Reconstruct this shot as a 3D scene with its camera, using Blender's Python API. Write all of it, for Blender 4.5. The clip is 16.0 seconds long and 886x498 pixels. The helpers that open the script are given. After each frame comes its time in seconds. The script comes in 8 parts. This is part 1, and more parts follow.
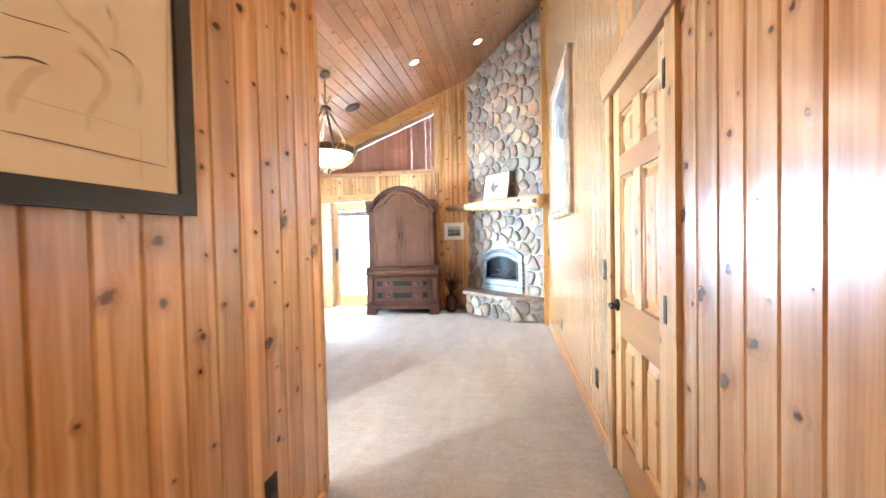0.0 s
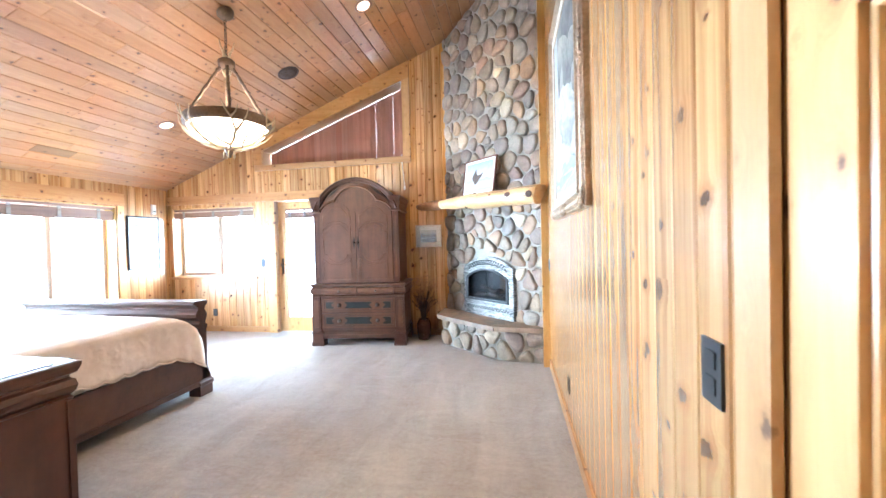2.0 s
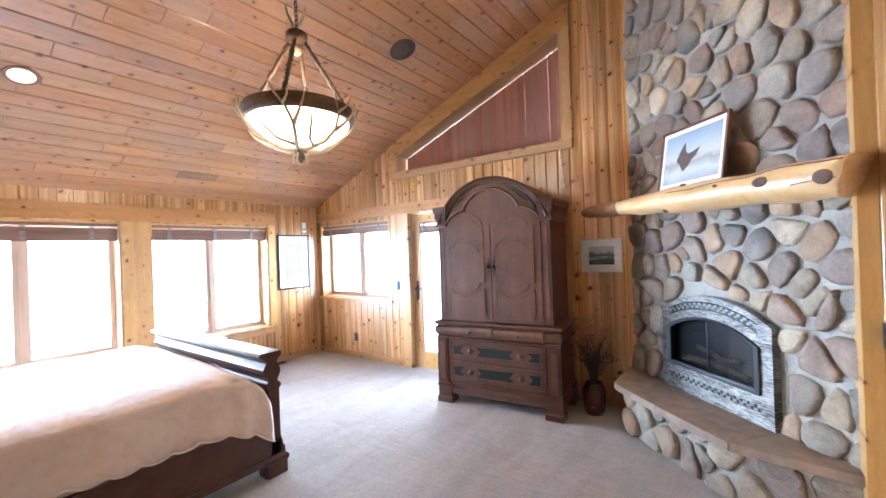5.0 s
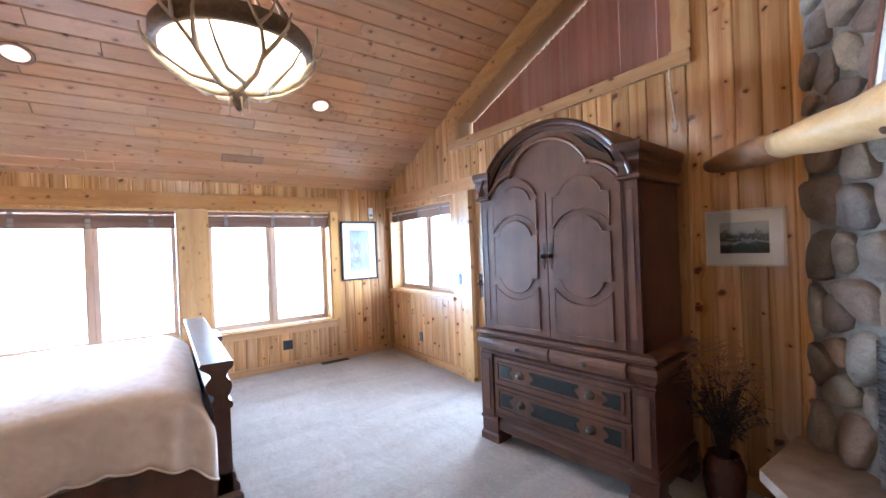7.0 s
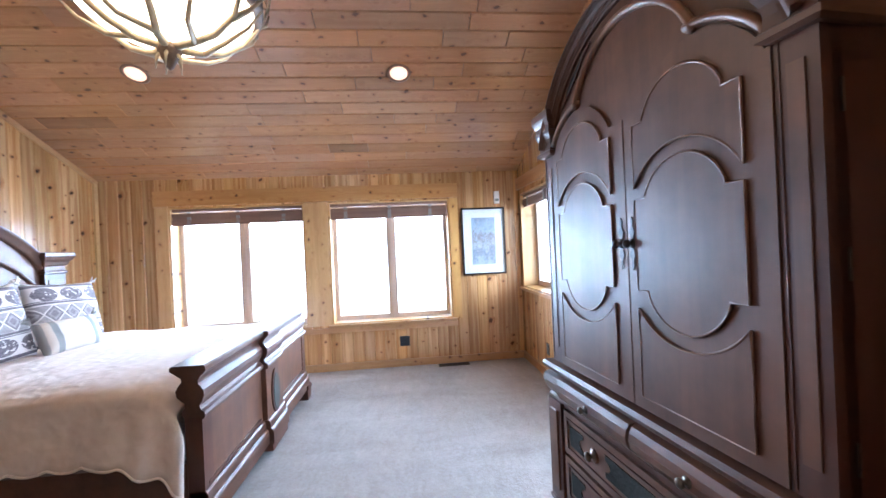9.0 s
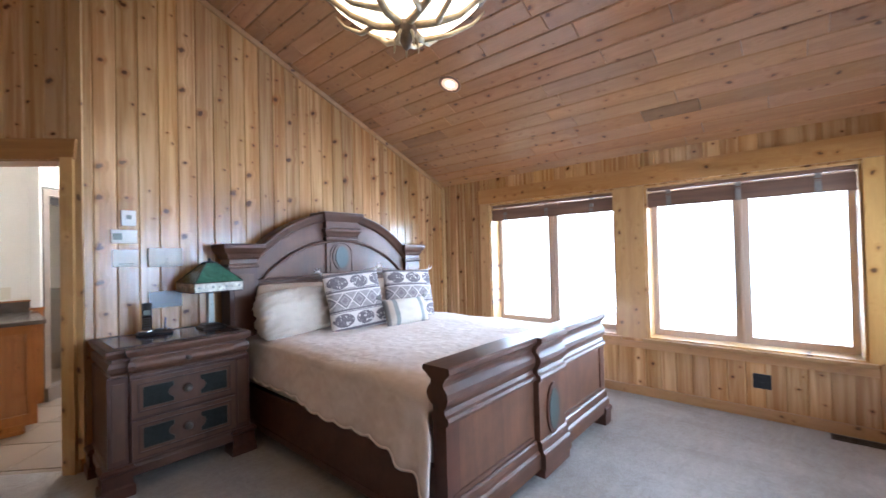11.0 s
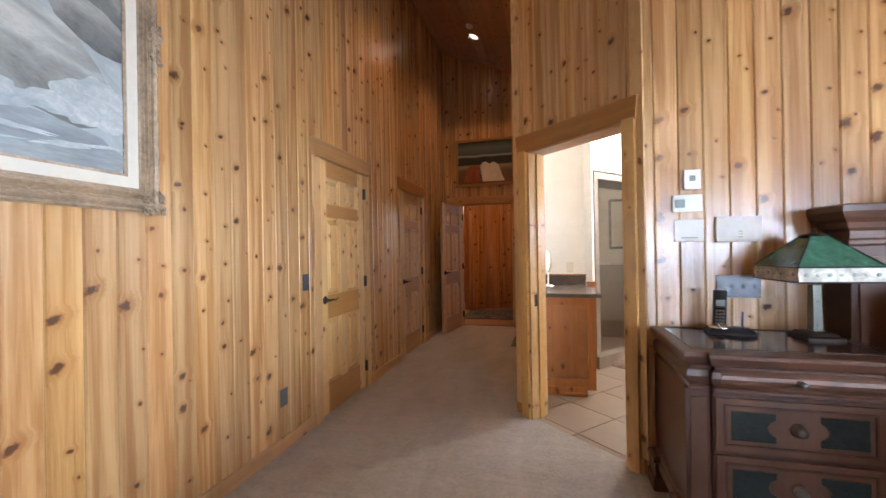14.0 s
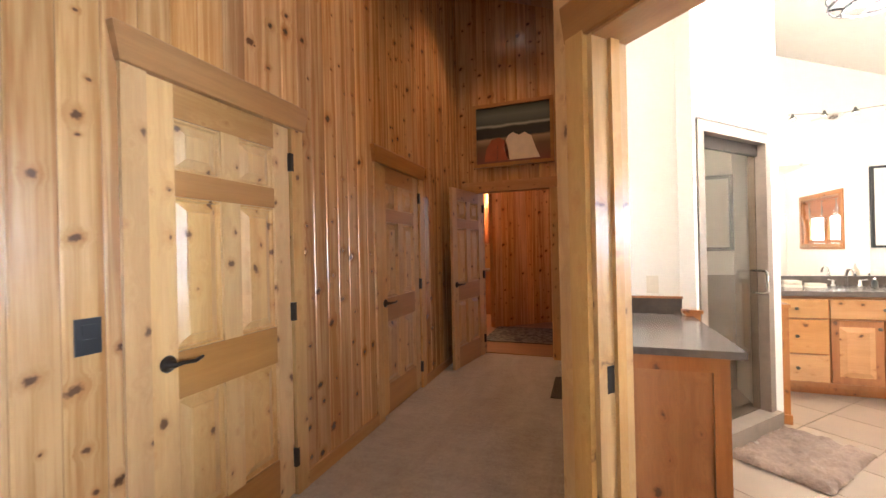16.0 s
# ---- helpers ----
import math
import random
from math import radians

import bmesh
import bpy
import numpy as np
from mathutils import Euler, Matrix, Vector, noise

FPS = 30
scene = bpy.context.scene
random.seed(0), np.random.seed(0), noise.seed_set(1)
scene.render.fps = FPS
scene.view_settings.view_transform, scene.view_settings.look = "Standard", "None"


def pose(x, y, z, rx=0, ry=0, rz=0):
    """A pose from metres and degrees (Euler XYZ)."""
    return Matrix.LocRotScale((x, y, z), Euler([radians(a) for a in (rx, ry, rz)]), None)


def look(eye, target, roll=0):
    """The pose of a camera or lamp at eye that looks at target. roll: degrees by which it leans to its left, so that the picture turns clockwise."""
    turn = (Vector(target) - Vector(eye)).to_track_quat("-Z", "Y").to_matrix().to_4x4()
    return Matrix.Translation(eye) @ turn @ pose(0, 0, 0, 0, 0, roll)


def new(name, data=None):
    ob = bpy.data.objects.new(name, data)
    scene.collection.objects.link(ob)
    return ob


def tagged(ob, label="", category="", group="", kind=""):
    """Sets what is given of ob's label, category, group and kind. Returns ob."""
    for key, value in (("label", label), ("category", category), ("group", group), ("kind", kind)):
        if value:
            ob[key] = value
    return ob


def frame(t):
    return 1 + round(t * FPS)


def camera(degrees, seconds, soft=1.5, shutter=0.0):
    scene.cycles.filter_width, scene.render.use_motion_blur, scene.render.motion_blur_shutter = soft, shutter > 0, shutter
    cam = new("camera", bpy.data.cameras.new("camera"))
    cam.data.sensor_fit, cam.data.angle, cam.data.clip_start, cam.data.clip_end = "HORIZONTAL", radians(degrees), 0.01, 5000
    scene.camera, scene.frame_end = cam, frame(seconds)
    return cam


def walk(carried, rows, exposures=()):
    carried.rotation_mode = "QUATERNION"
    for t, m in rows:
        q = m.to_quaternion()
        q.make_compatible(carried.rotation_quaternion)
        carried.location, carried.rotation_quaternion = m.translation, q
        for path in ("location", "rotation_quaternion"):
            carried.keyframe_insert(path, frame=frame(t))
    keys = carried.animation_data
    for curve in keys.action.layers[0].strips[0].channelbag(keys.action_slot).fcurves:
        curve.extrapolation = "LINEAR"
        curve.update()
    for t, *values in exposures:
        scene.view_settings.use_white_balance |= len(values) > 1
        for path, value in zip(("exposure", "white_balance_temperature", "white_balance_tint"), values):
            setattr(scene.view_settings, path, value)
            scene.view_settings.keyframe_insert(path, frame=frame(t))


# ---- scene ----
cam = camera(96.0, 16.0, shutter=0.2)
PATH = [
    (0, (1.842, 1.413, 1.289), (1.513, 3.385, 1.237), -1.21),
    (0.5, (1.959, 1.836, 1.307), (1.673, 3.814, 1.258), -1.33),
    (1, (2.005, 2.271, 1.312), (1.725, 4.250, 1.268), -1.39),
    (1.5, (2.017, 2.693, 1.311), (1.730, 4.672, 1.275), -1.45),
    (2, (2.036, 3.086, 1.340), (1.689, 5.055, 1.302), -1.44),
    (2.5, (1.990, 3.470, 1.395), (1.595, 5.430, 1.359), -1.51),
    (3, (2.000, 3.809, 1.414), (1.550, 5.758, 1.380), -1.67),
    (3.5, (1.971, 4.114, 1.473), (1.403, 6.031, 1.441), -1.80),
    (4, (1.882, 4.364, 1.537), (1.129, 6.217, 1.514), -1.99),
    (4.5, (1.846, 4.524, 1.548), (0.888, 6.280, 1.532), -2.04),
    (5, (1.857, 4.725, 1.527), (0.682, 6.344, 1.532), -2.04),
    (5.2, (1.851, 4.808, 1.505), (0.608, 6.375, 1.513), -2.01),
    (7.5, (1.618, 6.346, 1.399), (-0.099, 7.372, 1.399), -2.20),
    (8, (1.514, 6.634, 1.358), (-0.295, 7.487, 1.370), -2.18),
    (8.2, (1.476, 6.808, 1.371), (-0.384, 7.542, 1.376), -2.39),
    (10.3, (0.735, 7.512, 1.340), (-1.098, 6.712, 1.362), -1.55),
    (10.5, (0.664, 7.515, 1.338), (-1.092, 6.557, 1.364), -1.45),
    (11, (0.562, 7.470, 1.362), (-0.942, 6.152, 1.389), -1.36),
    (11.5, (0.484, 7.500, 1.388), (-0.662, 5.861, 1.412), -1.32),
    (12, (0.489, 7.466, 1.376), (-0.284, 5.621, 1.415), -1.10),
    (12.5, (0.531, 7.401, 1.364), (0.136, 5.441, 1.397), -0.94),
    (13, (0.597, 7.200, 1.337), (0.585, 5.200, 1.361), -0.83),
    (13.5, (0.669, 6.842, 1.344), (0.970, 4.865, 1.354), -0.86),
    (14, (0.681, 6.454, 1.305), (1.193, 4.520, 1.309), -0.99),
    (14.5, (0.677, 6.039, 1.311), (1.319, 4.145, 1.317), -1.22),
    (15, (0.749, 5.608, 1.329), (1.449, 3.734, 1.327), -1.10),
    (15.5, (0.803, 5.161, 1.322), (1.501, 3.287, 1.323), -1.16),
    (16, (0.843, 4.733, 1.344), (1.527, 2.854, 1.348), -1.30),
]
EXPOSURES = [(0.0, 1.84, 5140, 0), (2.0, 1.53, 5110, 2), (3.5, 1.18, 5220, 7), (5.0, 0.82, 5280, 9), (7.5, 0.34, 5060, 9), (8.0, 0.27, 5060, 9), (10.5, -0.2, 5180, 9), (11.0, -0.3, 5250, 9), (12.0, -0.34, 5400, 9), (13.0, -0.06, 5560, 10), (14.2, 0.20, 5750, 10), (15.0, 0.37, 5750, 10), (16.0, 0.56, 5750, 10)]
walk(cam, [(t, look(eye, target, roll)) for t, eye, target, roll in PATH], EXPOSURES)

# ---- world, daylight and lamps ----
world = bpy.data.worlds.new("world")
scene.world = world
world.use_nodes = True
_nt = world.node_tree
_sky = _nt.nodes.new("ShaderNodeTexSky")
_sky.sky_type = "NISHITA"
_sky.sun_disc = False
_sky.sun_elevation = radians(38)
_sky.sun_rotation = radians(60)
_bg = _nt.nodes["Background"]
_nt.links.new(_sky.outputs[0], _bg.inputs[0])
_bg.inputs[1].default_value = 0.15

SUN = bpy.data.lights.new("sun", "SUN")
SUN.energy, SUN.angle, SUN.color = 0.8, radians(14), (1.0, 0.97, 0.93)
new("sun", SUN).matrix_world = look((-6, 10, 16), (0, 0, 0))

WARM = (1.0, 0.60, 0.29)
DAY = (0.76, 0.89, 1.0)


def window_light(name, eye, target, w, h, watts, color=DAY):
    lamp = bpy.data.lights.new(name, "AREA")
    lamp.shape, lamp.size, lamp.size_y, lamp.energy, lamp.color = "RECTANGLE", w, h, watts, color
    new(name, lamp).matrix_world = look(eye, target)


def spot_light(name, eye, target, watts, degrees, blend=0.6, radius=0.05, color=WARM):
    lamp = bpy.data.lights.new(name, "SPOT")
    lamp.energy, lamp.spot_size, lamp.spot_blend, lamp.shadow_soft_size, lamp.color = watts, radians(degrees), blend, radius, color
    new(name, lamp).matrix_world = look(eye, target)


def point_light(name, eye, watts, radius=0.1, color=WARM):
    lamp = bpy.data.lights.new(name, "POINT")
    lamp.energy, lamp.shadow_soft_size, lamp.color = watts, radius, color
    new(name, lamp).location = eye


# bright overcast sky near the horizon, beyond the windows
window_light("daylight_west", (-6.6, 6.2, 1.3), (-1.6, 6.2, 1.25), 8.0, 2.0, 1980)
window_light("daylight_north", (-1.9, 11.6, 1.85), (-1.9, 6.8, 1.3), 5.0, 2.1, 620)
window_light("daylight_bath", (-3.0, 2.65, 1.9), (-0.6, 2.3, 0.7), 1.1, 0.8, 60)

# ---- materials ----
class Nodes:
    """A short hand for a node material."""

    def __init__(self, name):
        self.m = bpy.data.materials.new(name)
        self.m.use_nodes = True
        self.t = self.m.node_tree
        self.p = self.t.nodes["Principled BSDF"]

    def n(self, kind, **inputs):
        node = self.t.nodes.new(kind)
        for key, value in inputs.items():
            self.put(node.inputs[key.replace("_", " ")], value)
        return node

    def put(self, socket, value):
        if hasattr(value, "is_output"):
            self.t.links.new(value, socket)
        else:
            socket.default_value = value

    def set(self, key, value):
        self.put(self.p.inputs[key], value)

    def math(self, op, a, b=0.0, c=0.0, clamp=False):
        node = self.t.nodes.new("ShaderNodeMath")
        node.operation, node.use_clamp = op, clamp
        for i, v in enumerate((a, b, c)):
            self.put(node.inputs[i], v)
        return node.outputs[0]

    def vmath(self, op, a, b):
        node = self.t.nodes.new("ShaderNodeVectorMath")
        node.operation = op
        self.put(node.inputs[0], a)
        self.put(node.inputs[1], b)
        return node.outputs[0]

    def ramp(self, fac, stops, ease=False):
        node = self.t.nodes.new("ShaderNodeValToRGB")
        el = node.color_ramp.elements
        while len(el) < len(stops):
            el.new(0.5)
        for e, (pos, col) in zip(el, stops):
            e.position = pos
            e.color = (*col, 1) if len(col) == 3 else col
        if ease:
            node.color_ramp.interpolation = "EASE"
        self.put(node.inputs[0], fac)
        return node.outputs[0]

    def mix(self, fac, a, b, mode="MIX"):
        node = self.t.nodes.new("ShaderNodeMix")
        node.data_type, node.blend_type = "RGBA", mode
        self.put(node.inputs[0], fac)
        for i, v in ((6, a), (7, b)):
            if isinstance(v, tuple) and len(v) == 3:
                v = (*v, 1)
            self.put(node.inputs[i], v)
        return node.outputs[2]

    def coords(self, rand=None, scale=(1, 1, 1)):
        v = self.t.nodes.new("ShaderNodeTexCoord").outputs["Object"]
        if rand is not None:
            comb = self.t.nodes.new("ShaderNodeCombineXYZ")
            for i, k in enumerate((37.0, 61.0, 83.0)):
                self.put(comb.inputs[i], self.math("MULTIPLY", rand, k))
            v = self.vmath("ADD", v, comb.outputs[0])
        if scale != (1, 1, 1):
            v = self.vmath("MULTIPLY", v, scale)
        return v

    def noise(self, vec, scale, detail=4.0, rough=0.55, distortion=0.0):
        node = self.n("ShaderNodeTexNoise", Vector=vec, Scale=scale, Detail=detail, Roughness=rough, Distortion=distortion)
        return node.outputs[0]

    def bump(self, height, strength=0.3, distance=0.01):
        node = self.n("ShaderNodeBump", Strength=strength, Distance=distance, Height=height)
        self.put(self.p.inputs["Normal"], node.outputs[0])

    def object_random(self):
        return self.t.nodes.new("ShaderNodeObjectInfo").outputs["Random"]

    def island_random(self):
        return self.t.nodes.new("ShaderNodeNewGeometry").outputs["Random Per Island"]


def wood(name, pale, dark, knot, along=2, rand="object", rough=0.4, knots=True, vary=0.25, bump=0.12, odd=0.0, coat=0.0, mark=0.85):
    """Sawn timber whose grain runs along one local axis."""
    k = Nodes(name)
    r = {"object": k.object_random, "island": k.island_random}[rand]() if rand else None
    base = k.coords(r)
    if knots:
        sep = k.n("ShaderNodeSeparateXYZ", Vector=base)
        across = 2 if along == 0 else 0
        jit = k.math("MULTIPLY_ADD", k.noise(base, 9.0, 2.0), 0.06, -0.03)
        flat = k.n("ShaderNodeCombineXYZ", X=k.math("MULTIPLY", k.math("ADD", sep.outputs[across], jit), 8.6), Y=k.math("MULTIPLY", k.math("ADD", sep.outputs[along], jit), 6.2))
        vor = k.n("ShaderNodeTexVoronoi", Vector=flat.outputs[0], Scale=1.0)
        vor.voronoi_dimensions = "2D"
        dist = k.math("ADD", vor.outputs["Distance"], k.math("MULTIPLY_ADD", k.noise(base, 75.0, 2.0), 0.14, -0.07))
        pick = k.n("ShaderNodeSeparateColor", Color=vor.outputs["Color"]).outputs[0]
        size = k.math("MULTIPLY_ADD", pick, 0.25, -0.09)
        spot = k.math("SUBTRACT", size, dist)
        core = k.math("MULTIPLY", spot, 14.0, clamp=True)
        halo = k.math("MULTIPLY_ADD", spot, 5.0, 0.75, clamp=True)
        pull = k.math("MULTIPLY", k.math("POWER", k.math("SUBTRACT", 1.0, dist, clamp=True), 5.0), 0.05)
    gs = [1.0, 1.0, 1.0]
    gs[along] = 0.055
    gv = k.vmath("MULTIPLY", base, tuple(gs))
    if knots:
        gv = k.vmath("ADD", gv, k.n("ShaderNodeCombineXYZ", X=pull, Y=pull, Z=pull).outputs[0])
    broad = k.noise(gv, 16.0, 3.0, 0.5, 0.6)
    fine = k.noise(gv, 120.0, 3.0, 0.6, 0.2)
    g = k.math("MULTIPLY_ADD", fine, 0.35, k.math("MULTIPLY", broad, 0.75))
    mid = tuple((a + b) / 2 for a, b in zip(pale, dark))
    col = k.ramp(g, [(0.32, dark), (0.52, mid), (0.72, pale)])
    blot = k.noise(base, 2.2, 2.0)
    col = k.mix(k.math("MULTIPLY", blot, 0.35), col, tuple(0.78 * c for c in mid))
    if knots:
        col = k.mix(k.math("MULTIPLY", halo, 0.45), col, tuple(c * f for c, f in zip(dark, (0.8, 0.62, 0.5))))
        col = k.mix(k.math("MULTIPLY", core, mark), col, knot)
    if r is not None:
        val = k.math("MULTIPLY_ADD", r, vary * 2, 1.0 - vary)
        if odd:
            val = k.math("MULTIPLY", val, k.math("MULTIPLY_ADD", k.math("GREATER_THAN", k.math("FRACT", k.math("MULTIPLY", r, 31.0)), 1.0 - odd), -0.38, 1.0))
        hs = k.n("ShaderNodeHueSaturation", Color=col, Value=val, Hue=k.math("MULTIPLY_ADD", k.math("FRACT", k.math("MULTIPLY", r, 7.3)), 0.006, 0.498),
                 Saturation=k.math("MULTIPLY_ADD", k.math("FRACT", k.math("MULTIPLY", r, 13.7)), 0.14, 0.96))
        col = hs.outputs[0]
    k.set("Base Color", col)
    k.set("Roughness", rough)
    k.set("Coat Weight", coat)
    k.set("Coat Roughness", 0.22)
    k.bump(g, bump, 0.004)
    return k.m


def plain(name, col, rough=0.5, metal=0.0, vary=0.12, scale=30.0, bump=0.0, coat=0.0, spec=None):
    """One-coloured surface with small unevenness at two scales."""
    k = Nodes(name)
    v = k.coords()
    a, b = k.noise(v, scale, 4.0), k.noise(v, scale / 9, 2.0)
    f = k.math("MULTIPLY_ADD", a, 0.5, k.math("MULTIPLY", b, 0.5))
    k.set("Base Color", k.ramp(f, [(0.3, tuple(c * (1 - vary) for c in col)), (0.7, tuple(min(1, c * (1 + vary)) for c in col))]))
    k.set("Roughness", k.math("MULTIPLY_ADD", a, 0.16, rough - 0.08))
    k.set("Metallic", metal)
    k.set("Coat Weight", coat)
    if spec is not None:
        k.set("Specular IOR Level", spec)
    if bump:
        k.bump(a, bump, 0.01)
    return k.m


def glowing(name, col, strength, base=(0.9, 0.85, 0.75)):
    k = Nodes(name)
    k.set("Base Color", (*base, 1))
    k.set("Emission Color", (*col, 1))
    k.set("Emission Strength", strength)
    k.set("Roughness", 0.4)
    return k.m


def pine_boards(name, pale, dark, knot):
    """Varnished V-joint boards, each with its own run of knots; a board's own x runs across it, z up."""
    k = Nodes(name)
    r = k.object_random()
    tc = k.t.nodes.new("ShaderNodeTexCoord").outputs["Object"]
    base = k.coords(r)
    sep = k.n("ShaderNodeSeparateXYZ", Vector=tc)
    x, z = sep.outputs[0], sep.outputs[2]
    wob = k.noise(base, 60.0, 3.0, 0.6)

    def knots(pitch, shift, big, small, chance):
        """One knot at most in each length of the board."""
        u = k.math("MULTIPLY_ADD", z, 1.0 / pitch, k.math("MULTIPLY", r, shift))
        cell = k.math("FLOOR", u)
        wn = k.n("ShaderNodeTexWhiteNoise", Vector=k.n("ShaderNodeCombineXYZ", X=cell, Y=k.math("MULTIPLY", r, 97.0), Z=shift).outputs[0])
        wn.noise_dimensions = "3D"
        c = k.n("ShaderNodeSeparateColor", Color=wn.outputs["Color"])
        a, b, s = c.outputs[0], c.outputs[1], wn.outputs["Value"]
        dz = k.math("MULTIPLY", k.math("SUBTRACT", k.math("SUBTRACT", u, cell), k.math("MULTIPLY_ADD", b, 0.84, 0.08)), pitch)
        dx = k.math("SUBTRACT", x, k.math("MULTIPLY_ADD", a, 0.085, 0.02))
        dz = k.math("ADD", dz, k.math("MULTIPLY", dx, k.math("MULTIPLY_ADD", a, 0.6, -0.3)))
        rx = k.math("MULTIPLY_ADD", k.math("MULTIPLY", s, s), big - small, small)
        rz = k.math("MULTIPLY", rx, k.math("MULTIPLY_ADD", b, 0.45, 0.62))
        ex, ez = k.math("DIVIDE", dx, rx), k.math("DIVIDE", dz, rz)
        d = k.math("SQRT", k.math("ADD", k.math("MULTIPLY", ex, ex), k.math("MULTIPLY", ez, ez)))
        d = k.math("ADD", d, k.math("MULTIPLY_ADD", wob, 1.7, -0.85))
        share = k.math("MULTIPLY", k.math("MULTIPLY_ADD", k.math("FRACT", k.math("MULTIPLY", r, 3.3)), 1.0, 0.45), chance)
        keep = k.math("LESS_THAN", k.math("FRACT", k.math("MULTIPLY", s, 13.0)), share)
        core = k.math("MULTIPLY", k.math("MULTIPLY", k.math("SUBTRACT", 1.15, d), 1.8, clamp=True), keep)
        halo = k.math("MULTIPLY", k.math("MULTIPLY", k.math("SUBTRACT", 3.2, d), 0.40, clamp=True), keep)
        return core, halo, k.math("MULTIPLY", k.math("MULTIPLY", halo, dx), 0.9)

    c1, h1, p1 = knots(0.25, 41.0, 0.029, 0.008, 0.56)
    c2, h2, p2 = knots(0.33, 73.0, 0.014, 0.005, 0.32)
    core, halo = k.math("MAXIMUM", c1, c2), k.math("MAXIMUM", h1, h2)
    pull = k.n("ShaderNodeCombineXYZ", X=k.math("ADD", p1, p2), Y=0.0, Z=0.0).outputs[0]
    gv = k.vmath("MULTIPLY", k.vmath("SUBTRACT", base, pull), (1.0, 1.0, 0.03))
    broad = k.noise(gv, 22.0, 3.0, 0.55, 0.5)
    fine = k.noise(gv, 170.0, 3.0, 0.6, 0.1)
    g = k.math("MULTIPLY_ADD", fine, 0.2, k.math("MULTIPLY", broad, 0.85))
    mid = tuple((a + b) / 2 for a, b in zip(pale, dark))
    col = k.ramp(g, [(0.42, dark), (0.52, mid), (0.62, pale)])
    blot = k.noise(k.vmath("MULTIPLY", base, (1.0, 1.0, 0.3)), 5.0, 2.0)
    col = k.mix(k.math("MULTIPLY", k.math("MULTIPLY_ADD", blot, 2.4, -0.9, clamp=True), 0.35), col, tuple(c * f for c, f in zip(dark, (0.95, 0.82, 0.70))))
    col = k.mix(k.math("MULTIPLY", k.math("POWER", halo, 1.5), 0.55), col, tuple(c * f for c, f in zip(dark, (0.82, 0.62, 0.48))))
    col = k.mix(k.math("MULTIPLY", core, 0.90), col, knot)
    hs = k.n("ShaderNodeHueSaturation", Color=col, Value=k.math("MULTIPLY_ADD", r, 0.38, 0.79), Hue=k.math("MULTIPLY_ADD", k.math("FRACT", k.math("MULTIPLY", r, 7.3)), 0.003, 0.4985),
             Saturation=k.math("MULTIPLY_ADD", k.math("FRACT", k.math("MULTIPLY", r, 13.7)), 0.08, 0.97))
    k.set("Base Color", hs.outputs[0])
    k.set("Roughness", 0.27)
    k.set("Specular IOR Level", 0.6)
    k.set("Coat Weight", 1.0)
    k.set("Coat IOR", 1.6)
    k.set("Coat Roughness", 0.22)
    # boards are slightly cupped and wavy, so that the varnish shines unevenly
    cup = k.math("MULTIPLY", k.math("MULTIPLY", x, k.math("SUBTRACT", 0.124, x)), k.math("MULTIPLY_ADD", k.math("FRACT", k.math("MULTIPLY", r, 5.1)), 0.7, 0.25))
    wave = k.noise(k.vmath("MULTIPLY", base, (1.0, 1.0, 0.12)), 16.0, 1.0)
    height = k.math("ADD", k.math("MULTIPLY_ADD", wave, 0.0036, cup), k.math("MULTIPLY_ADD", g, 0.00015, k.math("MULTIPLY", halo, 0.0018)))
    node = k.n("ShaderNodeBump", Strength=1.0, Distance=1.0, Height=height)
    k.put(k.p.inputs["Normal"], node.outputs[0])
    return k.m


def walnut(name, pale, dark, along=2, rough=0.37):
    """Dark stained and polished furniture wood with a quiet figure."""
    k = Nodes(name)
    base = k.coords()
    gs = [1.0, 1.0, 1.0]
    gs[along] = 0.07
    gv = k.vmath("MULTIPLY", base, tuple(gs))
    g = k.math("MULTIPLY_ADD", k.noise(gv, 45.0, 1.0), 0.12, k.math("MULTIPLY_ADD", k.noise(gv, 14.0, 3.0, 0.5, 0.8), 0.28, k.math("MULTIPLY", k.noise(base, 5.0, 4.0, 0.6), 0.60)))
    k.set("Base Color", k.ramp(g, [(0.36, dark), (0.66, pale)]))
    k.set("Roughness", rough)
    return k.m


KNOT = (0.075, 0.03, 0.013)
M_PINE = pine_boards("knotty_pine_boards", (0.62, 0.370, 0.156), (0.385, 0.186, 0.063), (0.062, 0.023, 0.010))
M_PINE_TRIM = wood("pine_trim", (0.50, 0.28, 0.115), (0.35, 0.165, 0.057), KNOT, 0, "object", 0.42, vary=0.1, coat=0.2)
M_PINE_POST = wood("pine_casing", (0.64, 0.395, 0.160), (0.46, 0.245, 0.083), KNOT, 2, "object", 0.36, vary=0.08, coat=0.6)
M_CEIL = wood("cedar_ceiling_boards", (0.485, 0.255, 0.124), (0.33, 0.155, 0.067), (0.05, 0.02, 0.01), 1, "island", 0.30, vary=0.14, odd=0.015, coat=1.0, mark=0.8)
_coat = M_CEIL.node_tree.nodes["Principled BSDF"].inputs
_coat["Coat IOR"].default_value, _coat["Coat Roughness"].default_value = 1.72, 0.27
M_DOORWOOD = wood("pine_door_stile", (0.65, 0.415, 0.185), (0.48, 0.265, 0.10), KNOT, 2, "object", 0.36, vary=0.08, coat=0.3)
M_DOORRAIL = wood("pine_door_rail", (0.42, 0.215, 0.075), (0.32, 0.15, 0.05), KNOT, 0, "object", 0.36, vary=0.06, knots=False)
